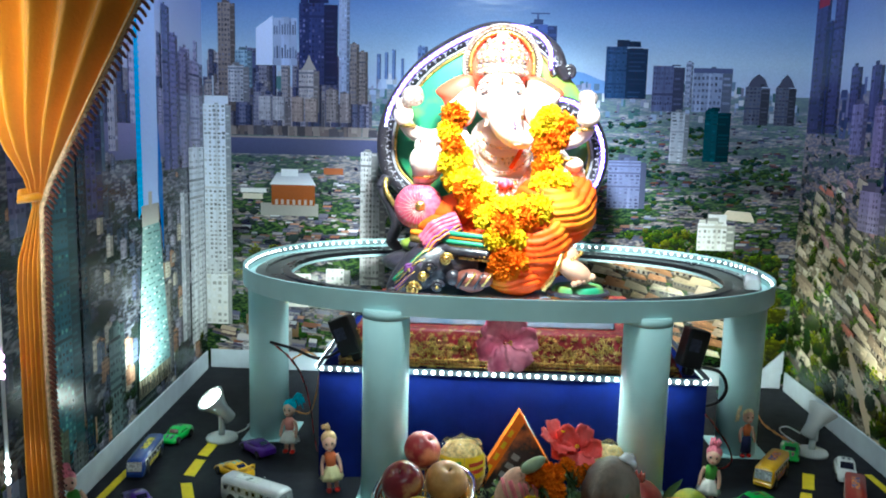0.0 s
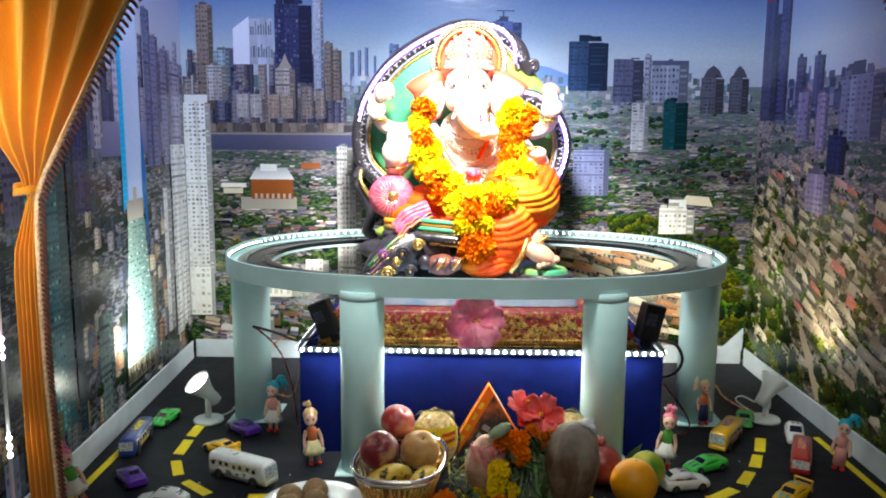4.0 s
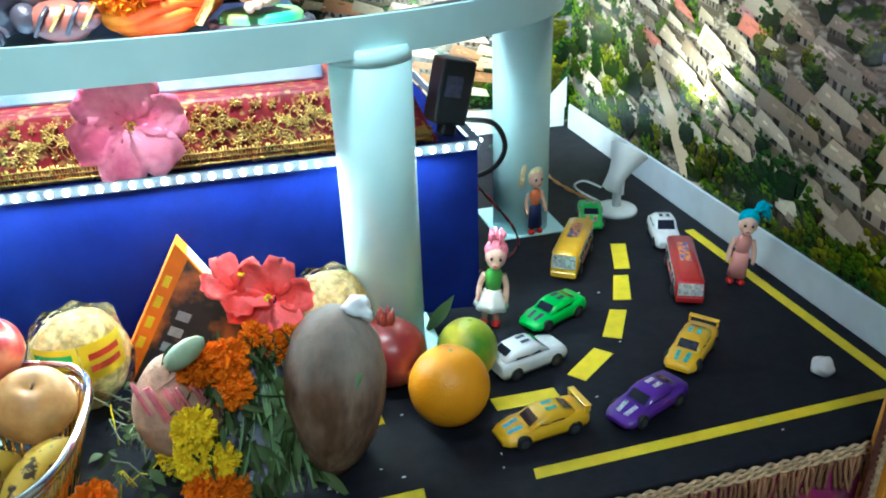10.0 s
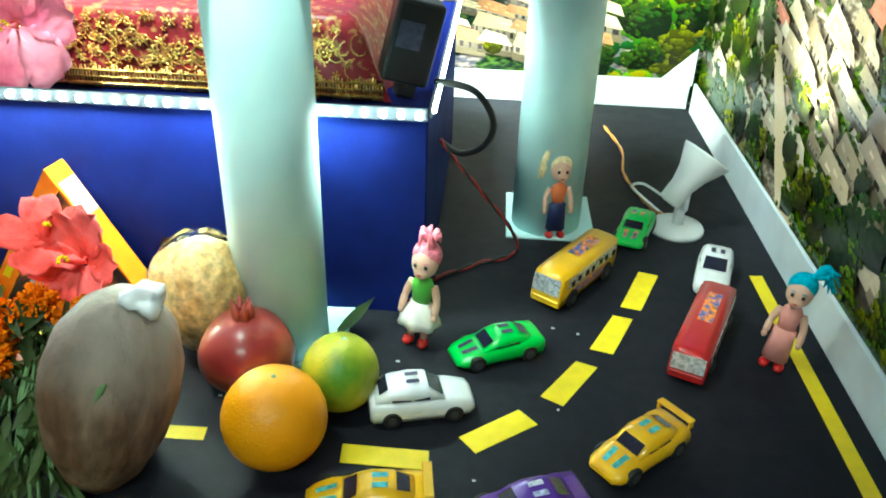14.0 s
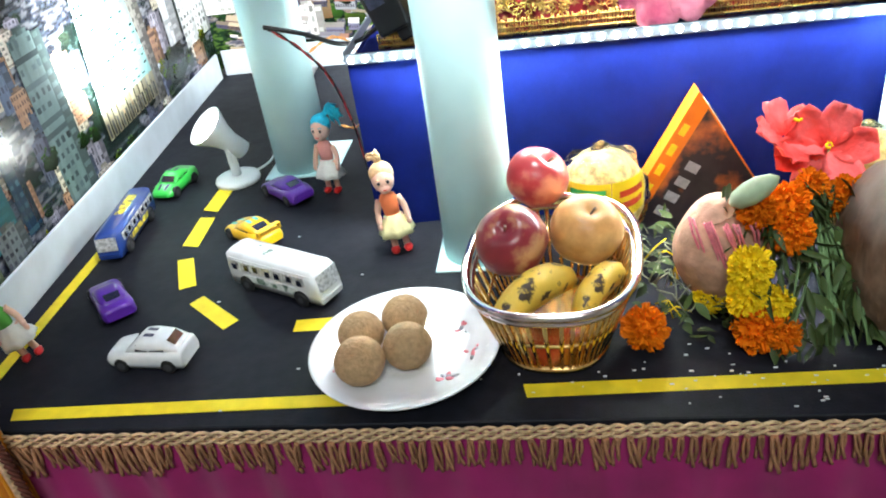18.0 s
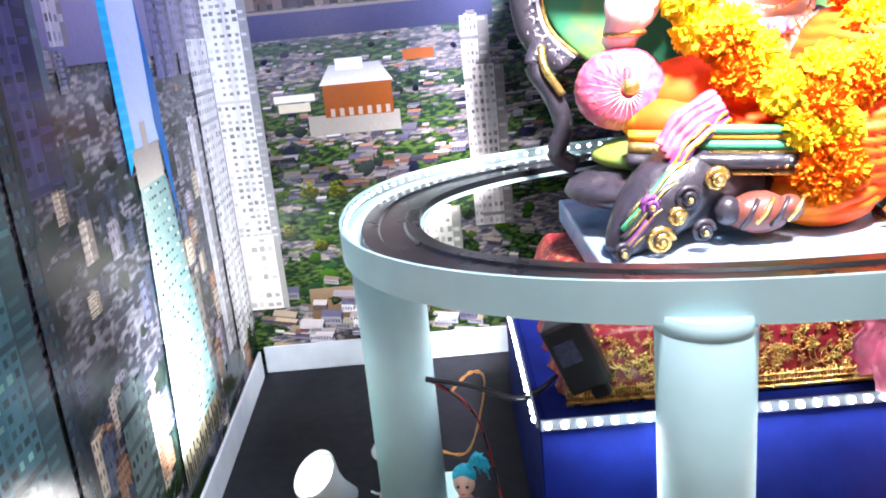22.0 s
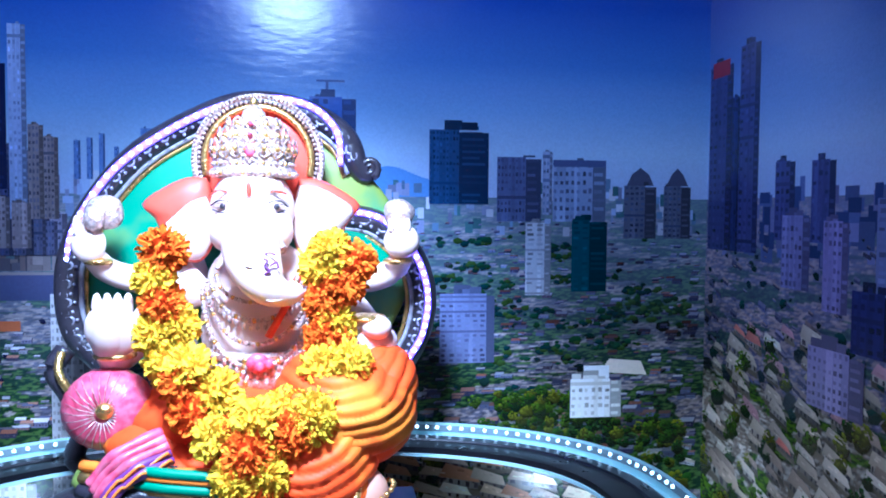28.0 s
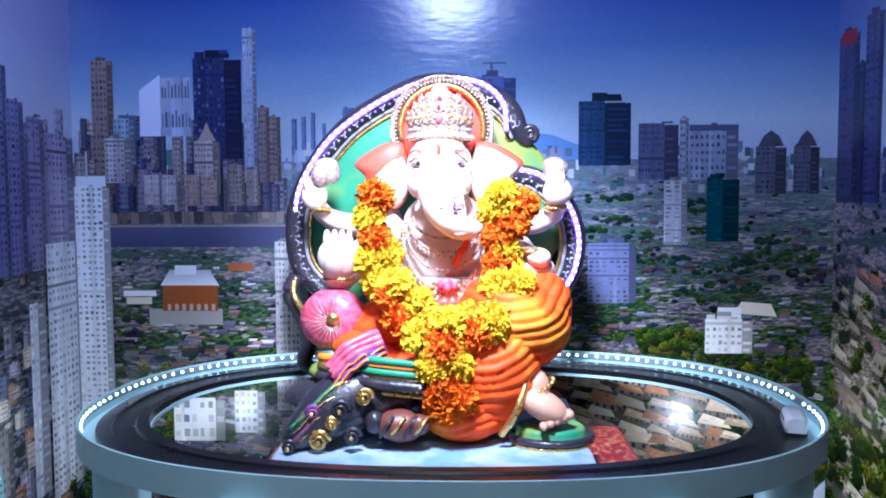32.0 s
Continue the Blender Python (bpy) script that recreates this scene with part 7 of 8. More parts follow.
def doll(at, rz, top, low, hair, label, h=0.098, skirt=True, tail="side", lean=0.0):
    k = h / 0.1
    b = BM()
    for sx in (-1, 1):
        tube(b, [(sx * 0.007, 0, 0.004), (sx * 0.0065, 0, 0.02), (sx * 0.006, 0, 0.04)], [0.0038, 0.0042, 0.0055], 10, 2 if not skirt else 0)
        ball(b, (sx * 0.0075, -0.003, 0.0035), (0.0055, 0.0085, 0.0038), 10, 6, mi=3)
        tube(b, smooth_path([(sx * 0.011, 0, 0.058), (sx * 0.0155, -0.001, 0.046), (sx * 0.0165, -0.006, 0.035)], 4), [0.0038] * 4 + [0.0036] * 4 + [0.003], 8, 0)
        ball(b, (sx * 0.0168, -0.007, 0.033), (0.003, 0.003, 0.0038), 8, 6, mi=0)
    if skirt:
        lathe(b, [(0.0205, 0.021), (0.0185, 0.028), (0.0125, 0.036), (0.0088, 0.042)], 24, None, 2, sy=0.85, wob=lambda a, z: 1 + 0.10 * math.sin(7 * a) * (0.042 - z) / 0.021)
    else:
        lathe(b, [(0.013, 0.010), (0.0118, 0.03), (0.0095, 0.042)], 16, None, 2, sy=0.75)
    lathe(b, [(0.0086, 0.040), (0.0098, 0.050), (0.0108, 0.058), (0.0082, 0.0625), (0.004, 0.065)], 18, None, 1, sy=0.72)
    tube(b, [(0, 0, 0.062), (0, 0, 0.070)], 0.0034, 8, 0)
    ball(b, (0, -0.001, 0.0785), (0.0126, 0.0122, 0.0130), 20, 14, mi=0)
    ball(b, (0, -0.0090, 0.0725), (0.0072, 0.0052, 0.0056), 12, 8, mi=0)
    ball(b, (0, -0.0138, 0.0722), (0.0026, 0.0008, 0.0008), 8, 5, mi=3)
    ball(b, (0, -0.0120, 0.0762), (0.0016, 0.0018, 0.0014), 8, 6, mi=0)
    for sx in (-1, 1):
        ball(b, (sx * 0.0050, -0.0122, 0.0792), (0.0021, 0.0009, 0.0019), 8, 6, mi=5)
        tube(b, [(sx * 0.0030, -0.0126, 0.0824), (sx * 0.0052, -0.0122, 0.0832), (sx * 0.0072, -0.0110, 0.0822)], 0.0004, 4, 4)
    ball(b, (0, 0.0026, 0.0836), (0.0140, 0.0124, 0.0118), 20, 12, mi=4, lump=0.03, freq=200)
    rg = random.Random(int(at[0] * 1000))
    root = Vector((0.006 if tail == "side" else -0.004 if tail == "left" else 0.0, 0.004, 0.0930))
    ball(b, root, (0.004, 0.004, 0.004), 8, 6, mi=4)
    for i in range(26):
        a = rg.uniform(0, 6.28)
        if tail == "side":
            e = root + Vector((rg.uniform(0.010, 0.024), rg.uniform(-0.004, 0.012), rg.uniform(-0.014, 0.010)))
            mid = root + Vector((rg.uniform(0.006, 0.012), rg.uniform(-0.003, 0.007), rg.uniform(0.003, 0.012)))
        elif tail == "left":
            e = root + Vector((-rg.uniform(0.012, 0.024), rg.uniform(-0.006, 0.006), rg.uniform(-0.026, -0.004)))
            mid = root + Vector((-rg.uniform(0.008, 0.015), rg.uniform(-0.003, 0.006), rg.uniform(0.002, 0.008)))
        elif tail == "tuft":
            e = root + Vector((rg.uniform(-0.012, 0.002), rg.uniform(-0.004, 0.004), rg.uniform(0.006, 0.015)))
            mid = root + Vector((rg.uniform(-0.004, 0.003), rg.uniform(-0.003, 0.003), rg.uniform(0.006, 0.009)))
        else:
            e = root + Vector((0.010 * math.cos(a), 0.010 * math.sin(a), rg.uniform(-0.004, 0.010)))
            mid = root + Vector((0.007 * math.cos(a), 0.007 * math.sin(a), rg.uniform(0.006, 0.011)))
        tube(b, smooth_path([root, mid, e], 3), [(1.7 if tail == "left" else 1.0) * r for r in (0.0018, 0.002, 0.002, 0.0019, 0.0017, 0.0014, 0.0008)], 5, 4)
    ob = link_mesh("doll", b, [D_SKIN, top, low, D_SHOE, hair, M_DARK])
    ob.matrix_world = pose(*at, 0, lean, rz) @ Matrix.Diagonal((0.84 * k, 0.84 * k, k, 1))
    return tagged(ob, label, "doll", "small plastic dolls")


doll((-0.2045, 1.432, 0), -10, D_ROSE, D_WHITE, D_CYANHAIR, "small plastic doll with cyan hair, rose top and white skirt")
doll((-0.104, 1.296, 0), 14, D_ORANGE, D_CREAM, D_PEACH, "small plastic doll with blond topknot, orange top and cream skirt", 0.100, tail="tuft", lean=-5)
doll((-0.415, 1.152, 0), 35, D_GREEN, D_WHITE, D_PINKHAIR, "small plastic doll with pink hair leaning by the skirting", 0.092, tail="up", lean=-14)
doll((0.4555, 1.309, 0), -18, D_GREEN, D_WHITE, D_PINKHAIR, "small plastic doll with pink hair, green top and white skirt", 0.098, tail="up", lean=5)
doll((0.573, 1.494, 0.002), 10, D_ORANGE, D_NAVY, D_BLOND, "small plastic doll with blond ponytail and navy trousers", 0.092, skirt=False, tail="left")
doll((0.733, 1.309, 0), -30, D_ROSE, D_ROSE, D_CYANHAIR, "small plastic doll in pink with flying cyan ponytail", 0.090, skirt=False, tail="side", lean=4)

# ---- spot lamps on the table ----
M_BULB = mat("lit_bulb", (1.0, 0.98, 0.94), 0.3, vary=0, rough_vary=0, emit=14)
M_BULB_OFF = mat("grey_bulb_glass", (0.25, 0.26, 0.28), 0.25, vary=0.15, grain=60)


def spot_lamp(at, rz, tilt, lit, label, nod=0, body=None):
    body = body or M_WHITE_PLASTIC
    t = thing("spot_lamp", at, label, "spot lamp", rz)
    part("base", lathe(BM(), [(0.027, 0.0), (0.0275, 0.003), (0.026, 0.006), (0.012, 0.0085)], 28), body, t)
    part("stem", lathe(BM(), [(0.0058, 0.008), (0.0054, 0.03), (0.0058, 0.040)], 14), body, t)
    part("bracket", box(BM(), (0, 0, 0.036), (0.005, 0.020, 0.022), 0.002, 2), body, t)
    head = part("shade", lathe(BM(), [(0.006, -0.026), (0.0115, -0.024), (0.0120, -0.004), (0.0155, 0.010), (0.0250, 0.030), (0.0257, 0.032), (0.0240, 0.032), (0.0235, 0.029)], 28), body, t)
    head.matrix_basis = pose(0, 0, 0.054, nod, tilt, 0)
    face = part("bulb", lathe(BM(), [(0.0230, 0.0265), (0.020, 0.0295), (0.012, 0.0312), (0.002, 0.0318)], 24), M_BULB if lit else M_BULB_OFF, head, "glowing bulb face" if lit else "grey bulb face")
    return t


spot_lamp((-0.336, 1.478, 0), 0, -32, True, "white plastic spot lamp, lit, aimed at the side backdrop", 24)
spot_lamp((0.699, 1.525, 0), 25, 38, False, "white plastic spot lamp aimed at the side backdrop")
spot_lamp((-0.290, 1.63, 0), 75, 28, True, "white plastic spot lamp behind a column")
spot_lamp((0.584, 1.60, 0), 105, 28, True, "green plastic spot lamp behind a column", body=mat("green_plastic", (0.02, 0.20, 0.05), 0.35, coat=0.2))

# ---- cables and adaptors ----
M_RED_WIRE = mat("red_wire", (0.35, 0.02, 0.02), 0.4)
M_ORANGE_WIRE = mat("orange_wire", (0.62, 0.26, 0.06), 0.4)


def cable(pts, r, material, label, twin=None):
    t = thing("cable", (0, 0, 0), label, "cable")
    path = smooth_path(pts, 10)
    if twin:
        for ph, mm in ((0, material), (math.pi, twin)):
            q = [p + Vector((0, r * math.cos(i * 0.8 + ph), r + r * math.sin(i * 0.8 + ph))) for i, p in enumerate(path)]
            part("strand", tube(BM(), q, r * 0.8, 6), mm, t)
    else:
        part("lead", tube(BM(), path, r, 8), material, t)
    return t


cable(((0.458, 1.40, 0.185), (0.490, 1.40, 0.178), (0.506, 1.41, 0.150), (0.500, 1.42, 0.125), (0.480, 1.43, 0.112), (0.462, 1.44, 0.118)), 0.0028, M_BLACK, "black adaptor cable looping off the plinth")
cable(((-0.228, 1.40, 0.200), (-0.190, 1.40, 0.190), (-0.155, 1.39, 0.180), (-0.135, 1.40, 0.178), (-0.115, 1.41, 0.188)), 0.0024, M_BLACK, "black cable stretched from the column to the plinth")
cable(((-0.228, 1.402, 0.199), (-0.200, 1.41, 0.172), (-0.185, 1.44, 0.13), (-0.175, 1.46, 0.07), (-0.165, 1.45, 0.012), (-0.15, 1.42, 0.003)), 0.0013, M_RED_WIRE, "thin twisted red and black wire running down", M_BLACK)
cable(((-0.21, 1.47, 0.150), (-0.188, 1.50, 0.155), (-0.176, 1.54, 0.120), (-0.20, 1.58, 0.02), (-0.24, 1.62, 0.003)), 0.0011, M_ORANGE_WIRE, "thin twisted orange wire behind the column", M_ORANGE_WIRE)
cable(((0.462, 1.44, 0.118), (0.475, 1.43, 0.105), (0.500, 1.43, 0.075), (0.528, 1.44, 0.035), (0.535, 1.45, 0.004), (0.500, 1.43, 0.0015), (0.462, 1.40, 0.0015)), 0.0014, M_RED_WIRE, "thin twisted red and black wire from the plinth", M_BLACK)
cable(((0.655, 1.80, 0.0015), (0.668, 1.72, 0.0015), (0.662, 1.65, 0.0015), (0.676, 1.58, 0.0015), (0.690, 1.545, 0.003)), 0.0015, M_ORANGE_WIRE, "twisted orange wire lying along the floor", M_ORANGE_WIRE)
cable(((-0.315, 1.492, 0.006), (-0.300, 1.50, 0.012), (-0.294, 1.515, 0.02), (-0.30, 1.53, 0.008), (-0.31, 1.545, 0.002)), 0.0014, M_WHITE_PLASTIC, "white lamp lead curling behind the lamp")
cable(((0.684, 1.54, 0.03), (0.664, 1.55, 0.038), (0.655, 1.56, 0.030), (0.668, 1.57, 0.015), (0.69, 1.55, 0.004)), 0.0014, M_WHITE_PLASTIC, "white lamp lead curling behind the lamp")
for x, rz, ry in ((0.440, 14, 14), (-0.098, -14, -24)):
    ad = thing("power_adaptor", (x, 1.385, PZ + 0.042), "black plastic power adaptor propped on the plinth", "power adaptor", rz, ry=ry)
    part("case", box(BM(), (0, 0, 0.006), (0.036, 0.026, 0.062), 0.003, 2), M_BLACK, ad)
    part("plug", box(BM(), (0.004, 0, -0.030), (0.016, 0.014, 0.014), 0.002), M_BLACK, ad)
    part("rating_label", box(BM(), (-0.004, -0.0133, 0.012), (0.018, 0.0006, 0.020), 0.0001), M_PINSTICK, ad, "small printed rating label")

# ---- bullet train on the track ----
train = thing("toy_train", (0.553, 1.470, RBOT + 0.018), "small white bullet train car with dark windows on the track", "toy train", 74)
part("body", loft(BM(), [(-0.036, 0.009, 0.004, 0.020, 0.25), (-0.030, 0.0125, 0.003, 0.0235, 0.25), (0.008, 0.0128, 0.003, 0.0235, 0.25), (0.024, 0.0115, 0.003, 0.019, 0.3), (0.034, 0.008, 0.003, 0.012, 0.35), (0.038, 0.004, 0.004, 0.008, 0.3)]), P_WHITE, train)
for sy in (-1, 1):
    part("window_band", box(BM(), (-0.008, sy * 0.0120, 0.0158), (0.040, 0.0008, 0.0040), 0.0003), M_GLASS, train, "dark window")
    for x in (-0.022, 0.016):
        wheel(train, x, sy * 0.008, 0.0035, 0.003)
part("windscreen", quad_on(BM(), [(0.022, -0.006, 0.0208), (0.022, 0.006, 0.0208), (0.030, 0.005, 0.0168), (0.030, -0.005, 0.0168)]), M_GLASS, train, "dark window")

# ---- fruit and offerings ----
F_ORANGE = mat("orange_peel", (0.88, 0.34, 0.005), 0.38, vary=0.08, grain=30, bump=0.0006, bump_grain=420)
F_LIME = mat("sweet_lime_peel", (0.10, 0.26, 0.02), 0.36, vary=0.1, grain=30, bump=0.0006, bump_grain=380, second=(0.62, 0.50, 0.03), patch=0.25, patch_grain=16)
F_POM = mat("pomegranate_skin", (0.22, 0.022, 0.022), 0.35, vary=0.2, grain=40, second=(0.34, 0.09, 0.05), patch=0.1, patch_grain=28, coat=0.2)
F_APPLE = mat("red_apple_skin", (0.20, 0.018, 0.028), 0.3, vary=0.3, grain=26, second=(0.38, 0.20, 0.09), patch=-0.02, patch_grain=34, coat=0.12)
F_APPLE2 = mat("pink_apple_skin", (0.40, 0.035, 0.04), 0.3, vary=0.3, grain=26, second=(0.60, 0.22, 0.12), patch=0.02, patch_grain=30, coat=0.12)
F_PEAR = mat("russet_pear_skin", (0.50, 0.24, 0.07), 0.4, vary=0.12, grain=120, second=(0.58, 0.33, 0.12), patch=0.2, patch_grain=30)
F_BANANA = mat("spotted_banana", (0.68, 0.45, 0.06), 0.45, vary=0.15, grain=40, second=(0.05, 0.03, 0.015), patch=-0.10, patch_grain=120)
F_COCO = mat("coconut_husk", (0.13, 0.066, 0.036), 0.6, vary=0.35, grain=70, second=(0.24, 0.155, 0.105), patch=0.12, patch_grain=11, bump=0.0022, bump_grain=70, spec=0.3)
for k in F_COCO.node_tree.nodes:
    if k.type == "TEX_NOISE":
        stretch = F_COCO.node_tree.nodes.new("ShaderNodeMapping")
        stretch.inputs["Scale"].default_value = (1.8, 1.8, 0.75)
        F_COCO.node_tree.links.new(k.inputs["Vector"].links[0].from_socket, stretch.inputs["Vector"])
        F_COCO.node_tree.links.new(stretch.outputs["Vector"], k.inputs["Vector"])
# husk mixes to a paler tan towards the top, broken up by noise
nt = F_COCO.node_tree
tc, xyz, mottle, rise, hue, tan = (nt.nodes.new(k) for k in ("ShaderNodeTexCoord", "ShaderNodeSeparateXYZ", "ShaderNodeTexNoise", "ShaderNodeMath", "ShaderNodeMapRange", "ShaderNodeMix"))
mottle.inputs["Scale"].default_value, mottle.inputs["Detail"].default_value = 26.0, 5.0
rise.operation, rise.inputs[1].default_value = "MULTIPLY_ADD", 0.085
hue.inputs[1].default_value, hue.inputs[2].default_value = 0.050, 0.115
tan.data_type = "RGBA"
tan.inputs[7].default_value = (0.36, 0.315, 0.27, 1)
nt.links.new(tc.outputs["Object"], xyz.inputs[0])
nt.links.new(tc.outputs["Object"], mottle.inputs["Vector"])
nt.links.new(mottle.outputs["Fac"], rise.inputs[0])
nt.links.new(xyz.outputs["Z"], rise.inputs[2])
nt.links.new(rise.outputs[0], hue.inputs[0])
nt.links.new(hue.outputs[0], tan.inputs[0])
coat_in = nt.nodes["Principled BSDF"].inputs["Base Color"]
nt.links.new(coat_in.links[0].from_socket, tan.inputs[6])
nt.links.new(tan.outputs[2], coat_in)
F_COCO2 = mat("pale_coconut", (0.52, 0.30, 0.20), 0.65, vary=0.25, grain=90, bump=0.002, bump_grain=120)
F_LADDU = mat("brown_sweet", (0.44, 0.28, 0.14), 0.75, vary=0.2, grain=240, bump=0.0012, bump_grain=420, random_vary=0.12)
F_PINK = mat("pink_thread", (0.72, 0.20, 0.24), 0.6, vary=0.2, grain=200)
F_HIB = mat("red_hibiscus", (0.84, 0.065, 0.055), 0.55, vary=0.3, grain=60, second=(0.84, 0.13, 0.13), patch=0.1, patch_grain=40, bump=0.002, bump_grain=90)
F_PETAL = mat("pink_cloth_petal", (0.85, 0.14, 0.28), 0.55, vary=0.15, grain=60, second=(0.88, 0.30, 0.42), patch=0.2, patch_grain=30)
M_PLATE = mat("white_melamine", (0.80, 0.80, 0.82), 0.22, vary=0.04, coat=0.5)
M_GOLDB = mat("gold_plated_plastic", (0.85, 0.58, 0.22), 0.16, metal=1.0, vary=0.15, grain=80)
M_SILVER = mat("silver_plated_plastic", (0.86, 0.80, 0.74), 0.14, metal=1.0, vary=0.1, grain=80)
M_CLEAR = mat("clear_wrap", (0.95, 0.95, 0.95), 0.08, vary=0, rough_vary=0.04, transmission=1.0, ior=1.15, bump=0.003, bump_grain=60)
M_GRAIN = mat("pale_snack_mix", (0.78, 0.60, 0.26), 0.6, vary=0.4, grain=190, bump=0.0015, bump_grain=160, second=(0.50, 0.32, 0.10), patch=0.1, patch_grain=70)
M_LABEL = mat("yellow_label", (0.82, 0.62, 0.02), 0.35, vary=0.08)
M_LABELRED = mat("red_print", (0.55, 0.05, 0.02), 0.4, vary=0.1)
M_LABELGREEN = mat("green_print", (0.05, 0.36, 0.08), 0.4, vary=0.1)
M_BOXORANGE = mat("orange_card", (0.85, 0.20, 0.01), 0.4, vary=0.08)
M_BOXART = mat("dark_printed_card", (0.035, 0.025, 0.03), 0.35, vary=0.3, grain=60, second=(0.45, 0.12, 0.03), patch=0.0, patch_grain=26)
M_PRINTBAR = mat("grey_print", (0.35, 0.35, 0.38), 0.5, vary=0.2, grain=200)


def fruit(name, at, prof, material, label, n=32, rot=(0, 0, 0), wob=None, sx=1.0, sy=1.0):
    t = thing(name, at, label, "fruit", rot[2], rx=rot[0], ry=rot[1])
    part("flesh", lathe(BM(), prof, n, wob=wob, sx=sx, sy=sy), material, t)
    return t


def globe(r, flat=1.0, dimple=0.0, n=16):
    """A round profile with a dimple at the top, resting on z = 0."""
    out = []
    for i in range(n + 1):
        th = math.pi * (1 - i / n)
        rr = max(0.0006, r * math.sin(th))
        z = r * flat * (1 + math.cos(th))
        if dimple:
            k = max(0.0, 1 - rr / (r * 0.55))
            z += (-dimple if th < 1.5 else dimple * 0.6) * k * k
        out.append((rr, z))
    return out


t = fruit("orange", (0.3785, 1.176, 0.0006), globe(0.0335), F_ORANGE, "bright orange with pitted peel on the black table")
part("stem_scar", ball(BM(), (0.002, 0.0, 0.0668), (0.0018, 0.0018, 0.0008), 8, 5), M_STEM, t)
t = fruit("sweet_lime", (0.4065, 1.229, 0.0006), globe(0.0272, 1.04), F_LIME, "green and yellow sweet lime beside the orange", rot=(0, 8, 30))
part("stem_scar", ball(BM(), (0, 0, 0.0564), (0.0022, 0.0022, 0.0008), 8, 5), M_STEM, t)
t = fruit("pomegranate", (0.341, 1.243, 0.0006), globe(0.0335, 0.93), F_POM, "dark red pomegranate with a pointed crown", wob=lambda a, z: 1 + 0.03 * math.cos(5 * a))
bm = BM()
for k in range(6):
    a = k * 1.047
    tube(bm, [(0.004 * math.cos(a), 0.004 * math.sin(a), 0.060), (0.0055 * math.cos(a), 0.0055 * math.sin(a), 0.067), (0.0068 * math.cos(a), 0.0068 * math.sin(a), 0.0745)], [0.0040, 0.0030, 0.0006], 6)
part("crown", bm, F_POM, t)
coco = thing("large_coconut", (0.284, 1.162, 0.058), "large brown husked coconut standing tilted", "coconut", 0, rx=-16, ry=9)
part("husk", lathe(BM(), [(0.003, -0.0660), (0.013, -0.0620), (0.027, -0.048), (0.0385, -0.026), (0.0445, 0.000), (0.0445, 0.022), (0.038, 0.044), (0.025, 0.059), (0.010, 0.0665), (0.002, 0.068)], 48, sx=0.86, sy=1.12, wob=lambda a, z: 1 + 0.030 * math.cos(3 * a + 0.6) + 0.003 * math.sin(11 * a + z * 60) + 0.02 * noise.noise((2 * math.cos(a), 2 * math.sin(a), z * 30))), F_COCO, coco)
part("leaf_scrap", ball(BM(), (0.004, -0.0455, 0.012), (0.003, 0.0015, 0.020), 8, 8, rot=Matrix.Rotation(0.5, 3, "Y")), M_STEM, coco)
c2 = thing("coconut", (0.172, 1.190, 0.040), "pale brown coconut tied with pink thread among the flowers", "coconut", 0)
part("shell", ball(BM(), (0, 0, 0.010), (0.036, 0.036, 0.046), 28, 18, lump=0.05, freq=40), F_COCO2, c2)
bm = BM()
rg = random.Random(11)
for k in range(16):
    a0 = rg.uniform(-2.6, -0.6)
    pts = [(0.034 * math.cos(a0 + 0.12 * j) * math.cos(0.2 * j), 0.034 * math.sin(a0 + 0.12 * j), 0.050 - 0.011 * j + rg.uniform(-0.002, 0.002)) for j in range(6)]
    tube(bm, pts, 0.0011, 5)
part("thread", bm, F_PINK, c2, "tied pink thread")

# basket with fruit
basket = thing("fruit_basket", (0.043, 1.168, 0.0), "gold lattice fruit basket with a silver rim", "basket", -5)


def rim_pts(rx, ry, z, n=64, p=2.7):
    return [Vector((rx * math.copysign(abs(math.cos(a)) ** (2 / p), math.cos(a)), ry * math.copysign(abs(math.sin(a)) ** (2 / p), math.sin(a)), z)) for a in (2 * math.pi * i / n for i in range(n))]


part("rim", tube(BM(), rim_pts(0.064, 0.086, 0.070), 0.0034, 8, closed=True), M_SILVER, basket, "shiny silver rim")
part("upper_band", tube(BM(), rim_pts(0.0605, 0.0825, 0.062), 0.0026, 6, closed=True), M_SILVER, basket)
part("foot_band", tube(BM(), rim_pts(0.042, 0.061, 0.0035), 0.0030, 6, closed=True), M_GOLDB, basket)
part("middle_band", tube(BM(), rim_pts(0.0515, 0.0720, 0.034), 0.0014, 6, closed=True), M_GOLDB, basket)
bm = BM()
bm.faces.new([bm.verts.new(p) for p in rim_pts(0.042, 0.061, 0.003)])
part("bottom", bm, M_GOLDB, basket)
lo, hi = rim_pts(0.042, 0.061, 0.004, 56), rim_pts(0.0605, 0.0825, 0.061, 56)
for i in range(56):
    part("slat", tube(BM(), [lo[i], (lo[i] + hi[i]) * 0.5 + Vector((0, 0, -0.001)), hi[i]], [0.0016, 0.0018, 0.0020], 5), M_GOLDB, basket)


def apple(at, r, material, label, rot):
    t = thing("apple", at, label, "apple", rot[2], rx=rot[0], ry=rot[1])
    part("flesh", lathe(BM(), [(rr, z - r * 0.92) for rr, z in globe(r, 0.92, r * 0.30, 20)], 32, wob=lambda a, z: 1 + 0.025 * math.cos(5 * a) * (1 if z < 0 else 0.4)), material, t)
    part("stem", tube(BM(), [(0, 0, r * 0.50), (0.001, 0, r * 0.72), (0.003, 0, r * 0.90)], [0.0011, 0.0009, 0.0012], 6), F_COCO, t, "short brown stem")
    return t


